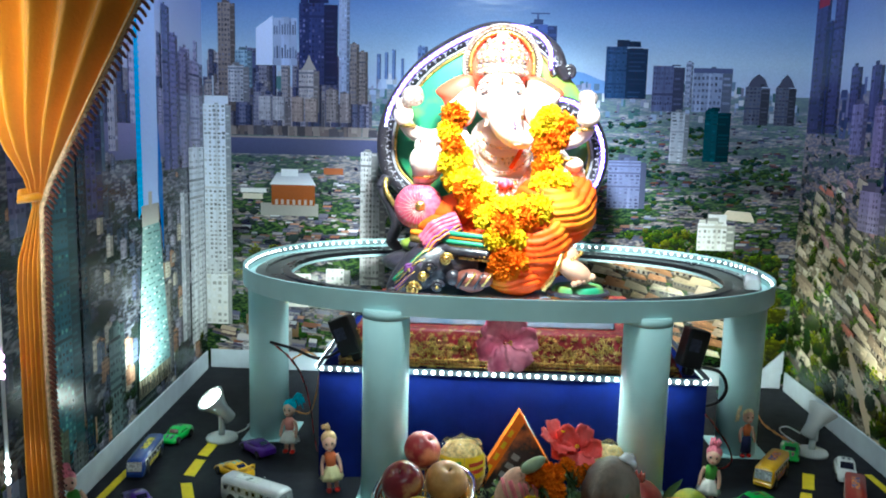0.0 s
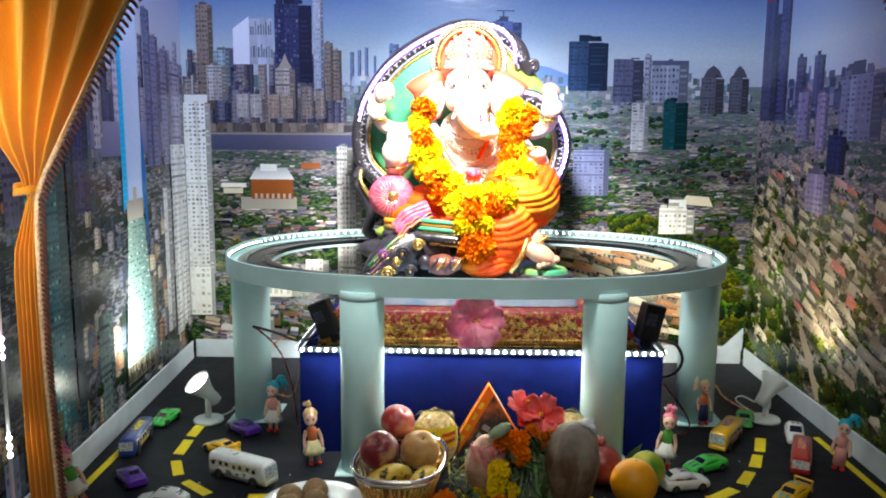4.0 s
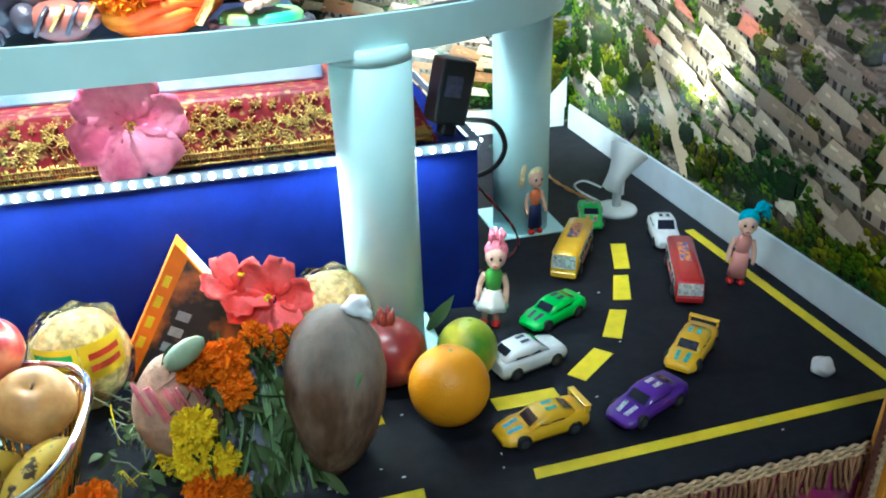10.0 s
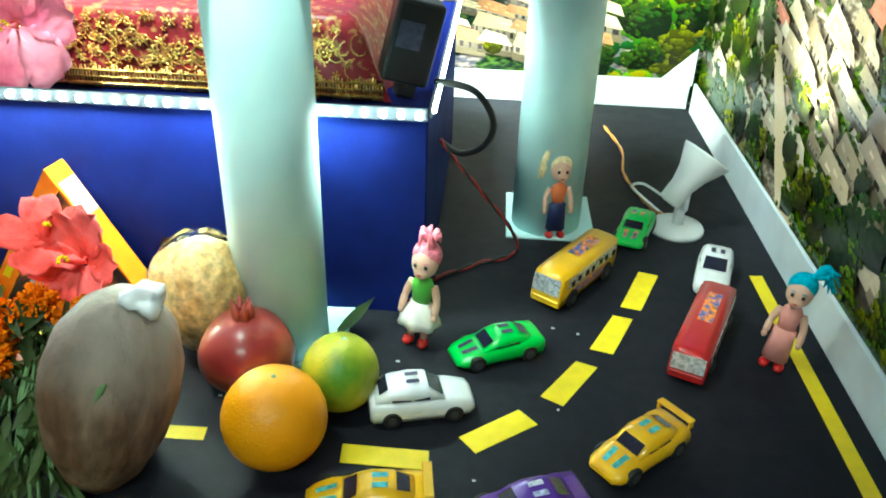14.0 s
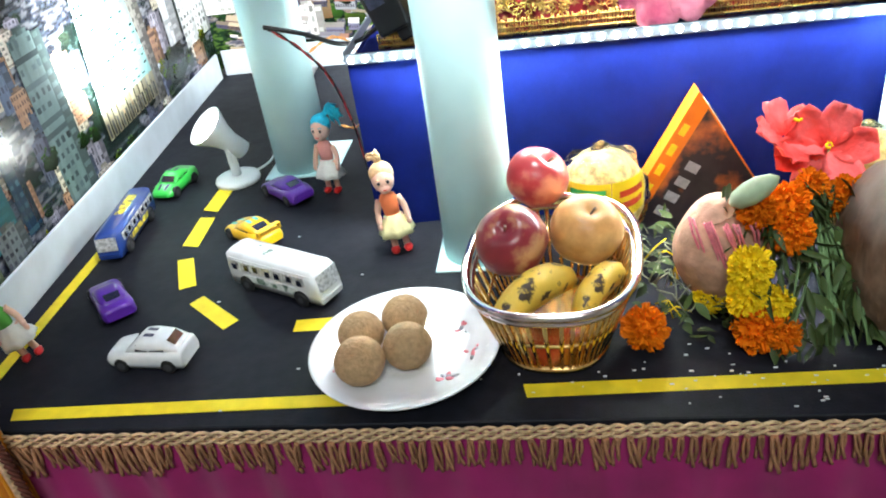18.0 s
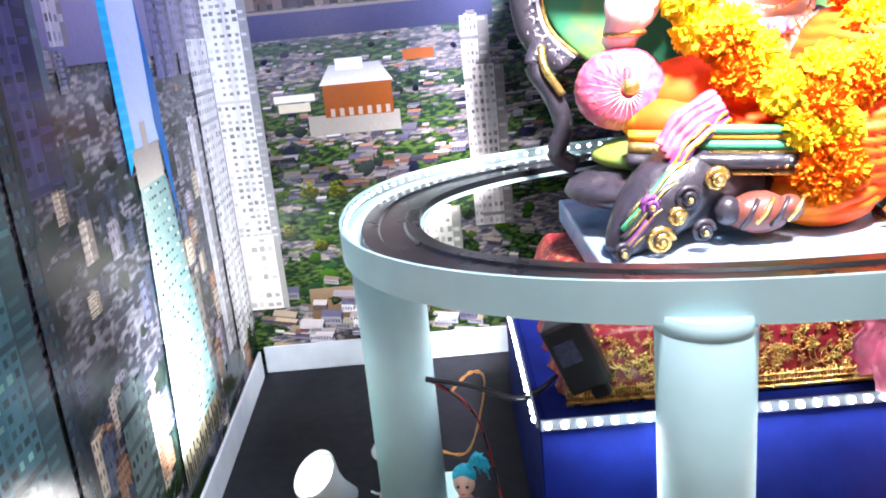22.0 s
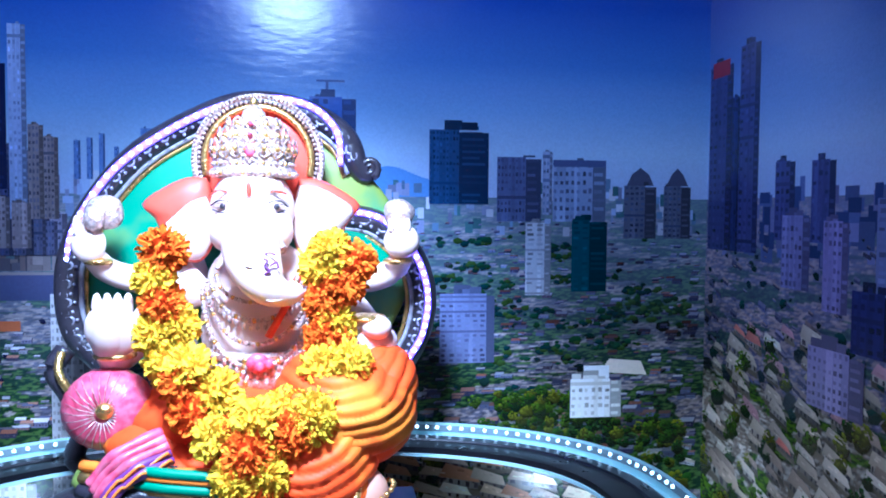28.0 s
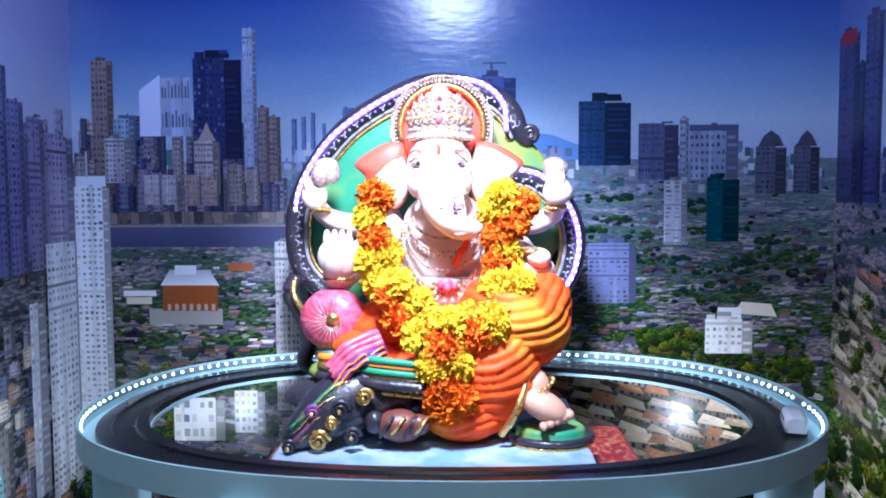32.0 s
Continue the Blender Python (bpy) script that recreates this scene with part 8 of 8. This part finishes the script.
apple((0.012, 1.176, 0.076), 0.0285, F_APPLE, "dark red apple with a greenish top in the basket", (34, -14, 0))
apple((0.033, 1.246, 0.0935), 0.0265, F_APPLE2, "pinkish red apple lying on the fruit pile", (10, 30, 0))
t = apple((0.070, 1.196, 0.070), 0.0290, F_PEAR, "round russet brown pear in the basket", (20, 10, 0))
for k, (dx, dy, rz) in enumerate(((0.030, 1.140, 50), (0.078, 1.150, 62))):
    b = thing("banana", (dx, dy, 0.034), "ripe yellow banana with black spots in the basket", "banana", rz, "bananas in the basket", scale=1.3 - 0.25 * k)
    part("peel", tube(BM(), smooth_path([(-0.034, 0, 0.006), (-0.018, 0.001, 0.014), (0.0, 0.0, 0.017), (0.018, -0.001, 0.013), (0.032, 0, 0.003)], 5), [0.003, 0.0055, 0.0085, 0.0095, 0.010, 0.0102, 0.0105, 0.0106, 0.0108, 0.0110, 0.0110, 0.0108, 0.0106, 0.0104, 0.010, 0.0095, 0.0088, 0.0078, 0.0065, 0.005, 0.003], 7), F_BANANA, b)
    part("tip", tube(BM(), [(0.031, 0, 0.004), (0.036, 0, 0.0)], [0.003, 0.0022], 6), M_DARK, b, "black stem end")

# plate of sweets
plate = thing("plate", (-0.076, 1.132, 0.0008), "white plate with printed pink flowers", "plate")
part("dish", lathe(BM(), [(0.040, 0.0), (0.046, 0.0008), (0.056, 0.003), (0.066, 0.008), (0.0755, 0.0125), (0.0760, 0.0138), (0.0745, 0.0140), (0.064, 0.0095), (0.054, 0.0052), (0.044, 0.0034), (0.002, 0.0032)], 48), M_PLATE, plate)
rg = random.Random(21)
for cx, cy in ((0.042, 0.026), (0.054, -0.004), (0.036, -0.034), (-0.052, -0.020)):
    for k in range(7):
        a = rg.uniform(0, 6.28)
        d = rg.uniform(0.002, 0.009)
        x, y = cx + d * math.cos(a), cy + d * math.sin(a)
        rr = math.hypot(x, y)
        z = 0.0036 if rr < 0.044 else 0.0036 + (rr - 0.044) * 0.21 if rr < 0.064 else 0.0096 + (rr - 0.064) * 0.42
        part("printed_petal", ball(BM(), (x, y, z), (rg.uniform(0.002, 0.0042), rg.uniform(0.001, 0.0024), 0.0004), 8, 4, rot=Matrix.Rotation(a, 3, "Z")), F_PINK if k < 4 else M_PRINTBAR, plate, "printed flower petal")
for x, y, r in ((-0.110, 1.136, 0.0185), (-0.078, 1.156, 0.0185), (-0.070, 1.118, 0.0190), (-0.104, 1.101, 0.0195)):
    t = thing("laddu", (x, y, 0.0042), "round sandy brown sweet ball on the plate", "sweet", group="sweets on the plate")
    part("ball", ball(BM(), (0, 0, r * 0.96), (r, r, r * 0.96), 26, 16, lump=0.035, freq=130), F_LADDU, t)

# wrapped snack packs and the incense box
def curved_label(wide, tall, radius, z):
    """A paper label bent round a pack."""
    bm = BM()
    rows = []
    for i in range(9):
        a = (i / 8 - 0.5) * wide / radius
        rows.append([bm.verts.new((radius * math.sin(a), -radius * math.cos(a), z - tall / 2)), bm.verts.new((radius * math.sin(a), -radius * math.cos(a), z + tall / 2))])
    for p, q in zip(rows, rows[1:]):
        bm.faces.new((p[0], q[0], q[1], p[1])).smooth = True
    return bm


def lettering(word, size, at, material, parent):
    """Raised printed letters as one mesh."""
    cu = bpy.data.curves.new("lettering", "FONT")
    cu.body, cu.size, cu.extrude, cu.align_x = word, size, 0.0002, "CENTER"
    cu.materials.append(material)
    ob = new("lettering", cu)
    ob.parent = parent
    ob.matrix_basis = pose(*at, 90, 0, 0)
    return ob


for x, y, z, rz, lab in ((0.086, 1.285, 0.050, 10, True), (0.300, 1.285, 0.052, -12, False)):
    t = thing("snack_pack", (x, y, z), "clear plastic pack of yellow snack mix" + (" with a yellow label" if lab else " tied at the top"), "snack pack", rz)
    part("filling", ball(BM(), (0, 0, 0), (0.037, 0.032, 0.043), 30, 20, lump=0.08, freq=45), M_GRAIN, t)
    part("wrap", ball(BM(), (0, 0, 0.002), (0.0415, 0.0370, 0.0475), 40, 26, lump=0.16, freq=70), M_CLEAR, t, "crinkled clear wrap")
    if lab:
        for ang, ww in ((-30, 0.040), (34, 0.040)):
            l = part("label", curved_label(ww, 0.034, 0.0368, 0.014), M_LABEL, t, "yellow printed label")
            l.matrix_basis = pose(0, 0, 0, 0, 0, ang)
            if ang < 0:
                part("print_bar", curved_label(ww * 0.80, 0.0100, 0.0373, 0.0205), M_LABELGREEN, l, "green printed bar")
                part("red_band", curved_label(ww * 0.94, 0.0105, 0.0373, 0.0060), M_LABELRED, l, "red printed band")
                lettering("FOODS", 0.0095, (0, -0.0382, 0.0028), M_PLATE, l)
            else:
                for zz in (0.0190, 0.0080):
                    part("print_bar", curved_label(ww * 0.70, 0.0060, 0.0373, zz), M_LABELRED, l, "red printed bar")
inc = thing("incense_box", (0.174, 1.318, 0.0), "orange and black triangular incense box standing behind the flowers", "box", 0, rx=-6)


def prism(pts, y0, y1):
    bm = BM()
    a = [bm.verts.new((x, y0, z)) for x, z in pts]
    b = [bm.verts.new((x, y1, z)) for x, z in pts]
    bm.faces.new(a)
    bm.faces.new(b[::-1])
    for i in range(len(pts)):
        j = (i + 1) % len(pts)
        bm.faces.new((a[i], b[i], b[j], a[j]))
    bmesh.ops.recalc_face_normals(bm, faces=bm.faces)
    return bm


part("carton", prism(((-0.072, 0.001), (0.074, 0.001), (0.0, 0.126)), -0.010, 0.016), M_BOXART, inc)
part("orange_edge", prism(((-0.0745, 0.001), (-0.058, 0.001), (0.0085, 0.112), (0.0, 0.1275)), -0.0112, 0.0168), M_BOXORANGE, inc, "orange side strip")
part("side_face", prism(((0.0005, 0.1268), (0.076, 0.001), (0.074, 0.001), (0.0, 0.1245)), -0.0105, 0.0165), M_BOXORANGE, inc, "orange sloping side")
part("white_patch", prism(((0.0080, 0.1158), (0.024, 0.0890), (0.0232, 0.0886), (0.0074, 0.1152)), -0.008, 0.014), M_PLATE, inc, "white patch")
for k in range(5):
    f = 0.16 + 0.15 * k
    part("print_bar", box(BM(), (0, 0, 0), (0.006, 0.0006, 0.011), 0.0002, m=pose(-0.0655 + 0.0700 * f, -0.0117, 0.004 + 0.118 * f, 0, 31, 0)), M_LABEL, inc, "yellow printed bar")
for k in range(4):
    f = 0.12 + 0.13 * k
    part("print_bar", box(BM(), (0, 0, 0), (0.012, 0.0006, 0.009), 0.0002, m=pose(-0.0400 + 0.0700 * f, -0.0105, 0.004 + 0.105 * f, 0, 31, 0)), M_PRINTBAR, inc, "grey printed bar")


# ---- loose flowers and leaves ----
def loose_marigold(at, r, kind, label, flat=1.0):
    t = thing("marigold", at, label, "flower", group="loose marigolds")
    f = new("bloom", MG[kind])
    f.parent = t
    f.matrix_basis = pose(0, 0, 0, 40 * at[0] * 100 % 360, 70, 30) @ Matrix.Diagonal((r, r, r * flat, 1))
    return t


for x, y, z, r, k in ((0.211, 1.172, 0.094, 0.0185, 0), (0.259, 1.190, 0.088, 0.0180, 2), (0.213, 1.160, 0.079, 0.0160, 2), (0.190, 1.168, 0.096, 0.0155, 0), (0.187, 1.126, 0.021, 0.0190, 0), (0.202, 1.122, 0.017, 0.0150, 2), (0.1085, 1.134, 0.019, 0.0180, 0), (0.232, 1.190, 0.100, 0.0130, 2)):
    loose_marigold((x, y, z), r, k, "fresh orange marigold head among the leaves")
for x, y, z, r in ((0.182, 1.142, 0.062, 0.0170), (0.181, 1.136, 0.043, 0.0170), (0.199, 1.134, 0.037, 0.0135), (0.162, 1.17, 0.02, 0.014)):
    loose_marigold((x, y, z), r, 1, "fresh yellow marigold head among the leaves")


def petal(bm, base, tip, side, curl, wide, mi=0):
    """A broad ruffled petal as a small sheet."""
    base, tip, side = Vector(base), Vector(tip), Vector(side).normalized()
    d = tip - base
    up = d.cross(side).normalized()
    rows = []
    for j in range(7):
        t = j / 6
        w = wide * (0.25 + 1.5 * t * (1.15 - t) + 0.15 * t)
        row = []
        for i in range(7):
            s = (i - 3) / 3
            ruffle = 0.16 * wide * math.sin(11 * t + 7 * s) * t
            row.append(bm.verts.new(base + d * t + side * w * s + up * (curl * t * t + 0.3 * wide * s * s * t + ruffle)))
        rows.append(row)
    for a, b in zip(rows, rows[1:]):
        for i in range(6):
            f = bm.faces.new((a[i], a[i + 1], b[i + 1], b[i]))
            f.smooth, f.material_index = True, mi
    return bm


def big_flower(name, at, r, n, material, label, rx, rz, centre, wide=0.36):
    t = thing(name, at, label, "flower", rz, rx=rx)
    for k in range(n):
        a = 2 * math.pi * k / n + 0.2
        q = part("petal", petal(BM(), (0.08 * r * math.cos(a), 0.08 * r * math.sin(a), 0), (r * math.cos(a), r * math.sin(a), r * 0.18), (-math.sin(a), math.cos(a), 0), r * 0.12, r * wide), material, t)
        m = q.modifiers.new("thick", "SOLIDIFY")
        m.thickness = 0.0008
    part("stamen", tube(BM(), smooth_path([(0, 0, 0), (0, 0.02 * r, r * 0.3), (0.06 * r, 0.1 * r, r * 0.6)], 4), 0.0014, 6), centre, t, "yellow tipped stamen")
    for k in range(6):
        part("anther", ball(BM(), (0.06 * r + 0.05 * r * math.cos(k), 0.1 * r + 0.05 * r * math.sin(k), r * (0.52 + 0.03 * k)), (0.0013, 0.0013, 0.0013), 6, 5), M_MARI_Y, t)
    return t


big_flower("cloth_flower", (0.150, 1.368, 0.222), 0.049, 6, F_PETAL, "large pink artificial flower pinned to the brocade", 86, 8, F_PINK, 0.50)
big_flower("hibiscus", (0.250, 1.222, 0.112), 0.036, 6, F_HIB, "wilting red hibiscus on the coconut", 66, -20, F_HIB, 0.46)
big_flower("hibiscus", (0.222, 1.230, 0.120), 0.030, 5, F_HIB, "smaller red hibiscus with curled petals", 35, 40, F_HIB, 0.50)
bud = thing("green_bud", (0.184, 1.160, 0.114), "pale green flower bud lying on the flowers", "flower bud", -14, ry=52)
part("bud", lathe(BM(), [(0.0015, -0.018), (0.0068, -0.013), (0.0088, -0.003), (0.0082, 0.007), (0.0050, 0.016), (0.001, 0.020)], 14), mat("pale_bud", (0.40, 0.50, 0.32), 0.5, vary=0.15, grain=80), bud)


def leaf_mesh(seed, length=1.0):
    rg = random.Random(seed)
    bm = BM()
    rows = []
    bend = rg.uniform(-0.5, 0.5)
    for j in range(6):
        t = j / 5
        w = 0.26 * math.sin(math.pi * (0.08 + 0.9 * t)) * (1.15 - 0.4 * t)
        rows.append([bm.verts.new((t * length, s * w, bend * t * t + 0.25 * w * abs(s))) for s in (-1, 0, 1)])
    for a, b in zip(rows, rows[1:]):
        for i in range(2):
            bm.faces.new((a[i], a[i + 1], b[i + 1], b[i])).smooth = True
    me = bpy.data.meshes.new("leaf")
    bm.to_mesh(me)
    bm.free()
    me.materials.append(M_LEAF)
    return me


LEAVES = [leaf_mesh(i) for i in range(5)]
spray = thing("leaf_spray", (0, 0, 0), "tangle of dark green leaves and stems hanging off the coconuts", "foliage")
rg = random.Random(31)
for k in range(270):
    t = rg.random()
    x = 0.165 + 0.085 * rg.random() + 0.02 * t
    y = 1.190 - 0.066 * t + rg.uniform(-0.010, 0.012)
    z = 0.092 * (1 - t) ** 0.8 + 0.006 + rg.uniform(0, 0.014)
    lf = new("leaf", LEAVES[k % 5])
    lf.parent = spray
    lf.matrix_basis = pose(x, y, z, rg.uniform(-60, 60), rg.uniform(10, 80), rg.uniform(-150, -20)) @ Matrix.Diagonal((k3 := rg.uniform(0.012, 0.028), k3 * rg.uniform(0.4, 0.85), k3, 1))
for k in range(14):
    x = rg.uniform(0.19, 0.25)
    part("stem", tube(BM(), smooth_path([(x, 1.185, rg.uniform(0.07, 0.098)), (x + rg.uniform(-0.01, 0.01), 1.150, 0.06), (x + rg.uniform(-0.02, 0.02), 1.116, 0.010)], 5), 0.0011, 5), M_STEM, spray)
heap = thing("petal_heap", (0, 0, 0), "scattered leaves and torn petals behind the basket", "foliage")
for k in range(190):
    lf = new("leaf", LEAVES[k % 5])
    lf.parent = heap
    lf.matrix_basis = pose(rg.uniform(0.108, 0.205), rg.uniform(1.13, 1.28), rg.uniform(0.003, 0.030), rg.uniform(-50, 50), rg.uniform(-40, 40), rg.uniform(0, 360)) @ Matrix.Scale(rg.uniform(0.006, 0.016), 4)
M_HAY = mat("dry_grass", (0.34, 0.36, 0.22), 0.7, vary=0.3, grain=90, random_vary=0.4)
for k in range(60):
    x, y = rg.uniform(0.112, 0.175), rg.uniform(1.15, 1.275)
    q, a = rg.uniform(0.010, 0.028), rg.uniform(0, 6.28)
    part("straw", tube(BM(), [(x, y, 0.004 + rg.uniform(0, 0.02)), (x + q * 0.5 * math.cos(a), y + q * 0.5 * math.sin(a), 0.010 + rg.uniform(0, 0.022)), (x + q * math.cos(a), y + q * math.sin(a), 0.004 + rg.uniform(0, 0.03))], 0.0006, 4), M_HAY if k % 4 else M_MARI_Y, heap)
lf = thing("loose_leaf", (0.392, 1.310, 0.004), "single green leaf at the foot of a column", "leaf", 10, ry=-30)
f = new("blade", leaf_mesh(77))
f.parent = lf
f.matrix_basis = Matrix.Scale(0.042, 4)
t = thing("crumpled_tissue", (0.312, 1.172, 0.121), "small crumpled white tissue on the coconut tip", "tissue")
part("paper", ball(BM(), (0, 0, 0), (0.012, 0.010, 0.008), 16, 10, lump=0.9, freq=140), M_PLATE, t)
t = thing("cotton_ball", (0.7085, 1.139, 0.009), "small white cotton ball on the black table", "cotton ball")
part("wad", ball(BM(), (0, 0, 0), (0.0100, 0.0095, 0.0090), 18, 12, lump=0.25, freq=160), M_PLATE, t)
bm = BM()
for k in range(90):
    x, y = rg.uniform(-0.30, 0.66), rg.uniform(1.07, 1.36)
    if rg.random() < 0.6:
        x, y = rg.gauss(0.20, 0.09), rg.gauss(1.10, 0.02)
    box(bm, (x, max(1.066, y), 0.0007), (rg.uniform(0.001, 0.0032), rg.uniform(0.0006, 0.0014), 0.0008))
tagged(link_mesh("rice_crumbs", bm, M_PLATE), "scattered white rice grains and crumbs", "crumbs", kind="stuff")

# ---- curtains, fringe and table cloth ----
M_CURTAIN = mat("orange_satin", (0.74, 0.29, 0.004), 0.42, vary=0.12, grain=12, bump=0.0006, bump_grain=240, sheen=0.3)
M_TASSEL = mat("rust_tassel", (0.13, 0.030, 0.014), 0.7, vary=0.4, grain=160, random_vary=0.4)
M_TASSEL2 = mat("tan_tassel", (0.42, 0.20, 0.10), 0.7, vary=0.3, grain=160, random_vary=0.3)
M_BRAID = mat("gold_braid", (0.62, 0.42, 0.24), 0.6, vary=0.4, grain=240, bump=0.001, bump_grain=300)
M_MAROON = mat("maroon_satin", (0.34, 0.008, 0.13), 0.40, vary=0.2, grain=20, sheen=0.2)
M_LED_PINK = mat("led_pink", (1.0, 0.45, 0.95), 0.4, vary=0, rough_vary=0, emit=12)


def curtain(sign, x_tie, x_out, slope, label):
    t = thing("curtain", (0, 1.045, 0), label, "curtain")
    bm = BM()
    nu, nv = 60, 60
    rows, edge = [], []
    for j in range(nv + 1):
        z = -0.70 + 1.86 * j / nv
        d = z - 0.455
        inner = x_tie + (min(max(0.0, d), 0.36) * slope if d > 0 else 0.004 * math.sin(d * 9)) * sign
        lean = -0.50 * min(max(0.0, d), 0.36)
        outer = x_out + sign * (0.024 * math.exp(-(d / 0.05) ** 2))
        squeeze = math.exp(-(d / 0.06) ** 2)
        row = []
        for i in range(nu + 1):
            u = i / nu
            x = outer + (inner - outer) * u
            amp = 0.010 * (1 - 0.5 * squeeze) + 0.012 * max(0, d) * u
            y = amp * math.sin(u * 34 + 1.5 * math.sin(z * 3)) + 0.004 * noise.noise((u * 6, z * 5, sign))
            row.append(bm.verts.new((x, y + lean, z)))
        edge.append(Vector((inner, lean, z)))
        rows.append(row)
    for a, b in zip(rows, rows[1:]):
        for i in range(nu):
            bm.faces.new((a[i], a[i + 1], b[i + 1], b[i])).smooth = True
    c = part("drape", bm, M_CURTAIN, t)
    m = c.modifiers.new("thick", "SOLIDIFY")
    m.thickness = 0.0012
    part("tie_back", tube(BM(), [(x_out + sign * 0.018, -0.014, 0.462), ((x_out + x_tie) / 2, -0.020, 0.455), (x_tie - sign * 0.002, -0.012, 0.458), (x_tie, 0.010, 0.458), ((x_out + x_tie) / 2, 0.018, 0.455), (x_out + sign * 0.018, 0.012, 0.462)], 0.005, 8, closed=True), M_CURTAIN, t)
    part("edge_braid", tube(BM(), [p + Vector((0, -0.004, 0)) for p in edge], 0.0036, 6), M_BRAID, t, "rust coloured edge braid")
    me = bpy.data.meshes.new("tassel")
    b2 = BM()
    tube(b2, smooth_path([(0, 0, 0), (0.008, -0.001, -0.004), (0.014, 0.001, -0.013)], 3), [0.0022, 0.0026, 0.0028, 0.0028, 0.0026, 0.0022, 0.0014], 6)
    b2.to_mesh(me)
    b2.free()
    me.materials.append(M_TASSEL)
    run, last = 0.0, edge[0]
    for p, q in zip(edge, edge[1:]):
        for k in range(5):
            e = p.lerp(q, k / 5)
            if -0.12 < e.z < 1.02:
                o = new("tassel", me)
                o.parent = t
                o.matrix_basis = pose(e.x, e.y - 0.004, e.z, 0, 0, 0 if sign > 0 else 180) @ Matrix.Scale(0.72, 4)
    return t


curtain(1, -0.388, -0.424, 0.80, "orange satin curtain tied back with a rust tassel edge")
curtain(-1, 0.690, 0.745, 0.60, "orange satin curtain tied back with a rust tassel edge")
for sign, x in ((1, -0.428), (-1, 0.760)):
    t = thing("curtain_light_string", (x, 1.012, 0), "white and pink LED string hanging beside the curtain", "LED string")
    part("lead", tube(BM(), [(0, 0, -0.1), (0, 0, 1.1)], 0.0022, 6), M_WHITE_PLASTIC, t)
    for j in range(9):
        for k in range(3):
            part("diode", ball(BM(), (0.002 * sign, -0.003, 0.007 + j * 0.125 + k * 0.011), (0.0032, 0.0030, 0.0036), 8, 6), M_LED if j % 2 else M_LED_PINK, t)
fringe = thing("table_fringe", (0, 0, 0), "tan braided fringe trim along the table's front edge", "fringe")
bm = BM()
for r0 in range(2):
    for ph in (0, math.pi):
        tube(bm, [(XL + 0.07 + i * 0.0036, YF - 0.0045 - 0.0014 * math.cos(i * 0.9 + ph), -0.0035 - r0 * 0.006 + 0.0022 * math.sin(i * 0.9 + ph)) for i in range(int((XR - XL - 0.09) / 0.0036))], 0.0015, 5)
part("braid", bm, M_BRAID, fringe)
for kind in range(2):
    me = bpy.data.meshes.new("tassel")
    b2 = BM()
    for k in range(3):
        a = k * 2.1 + kind
        tube(b2, smooth_path([(0.0012 * math.cos(a), 0.0012 * math.sin(a), 0), (0.0022 * math.cos(a + 1), 0.002 * math.sin(a + 1), -0.011), (0.0028 * math.cos(a + 2.3), 0.0026 * math.sin(a + 2.3), -0.024)], 3), 0.0013, 5)
    b2.to_mesh(me)
    b2.free()
    me.materials.append(M_TASSEL2)
    for i in range(72):
        o = new("tassel", me)
        o.parent = fringe
        o.matrix_basis = pose(XL + 0.075 + (2 * i + kind) * 0.0085, YF - 0.006, -0.011, rg.uniform(-8, 8), rg.uniform(-9, 9), rg.uniform(0, 360)) @ Matrix.Scale(rg.uniform(0.9, 1.25), 4)
cloth = thing("table_cloth", (0, 0, 0), "dark maroon satin cloth pleated round the table front", "table cloth")
bm = BM()
rows = []
for j in range(5):
    z = -0.004 - 0.74 * j / 4
    rows.append([bm.verts.new((XL + 0.02 + (XR - XL - 0.03) * i / 300, YF - 0.0025 + (0.0 if j == 0 else 0.010 * math.sin(i * 0.55) + 0.006 * math.sin(i * 0.21)) * (0.4 + 0.15 * j) - 0.004 * j, z)) for i in range(301)])
for a, b in zip(rows, rows[1:]):
    for i in range(300):
        bm.faces.new((a[i], b[i], b[i + 1], a[i + 1])).smooth = True
part("pleats", bm, M_MAROON, cloth)

# ---- unseen tube body, added to go with the room fill lamp ----
t = thing("added_tube_body", (0.15, -0.60, 1.90), "white tube body added overhead for the fill lamp, unseen", "ceiling light")
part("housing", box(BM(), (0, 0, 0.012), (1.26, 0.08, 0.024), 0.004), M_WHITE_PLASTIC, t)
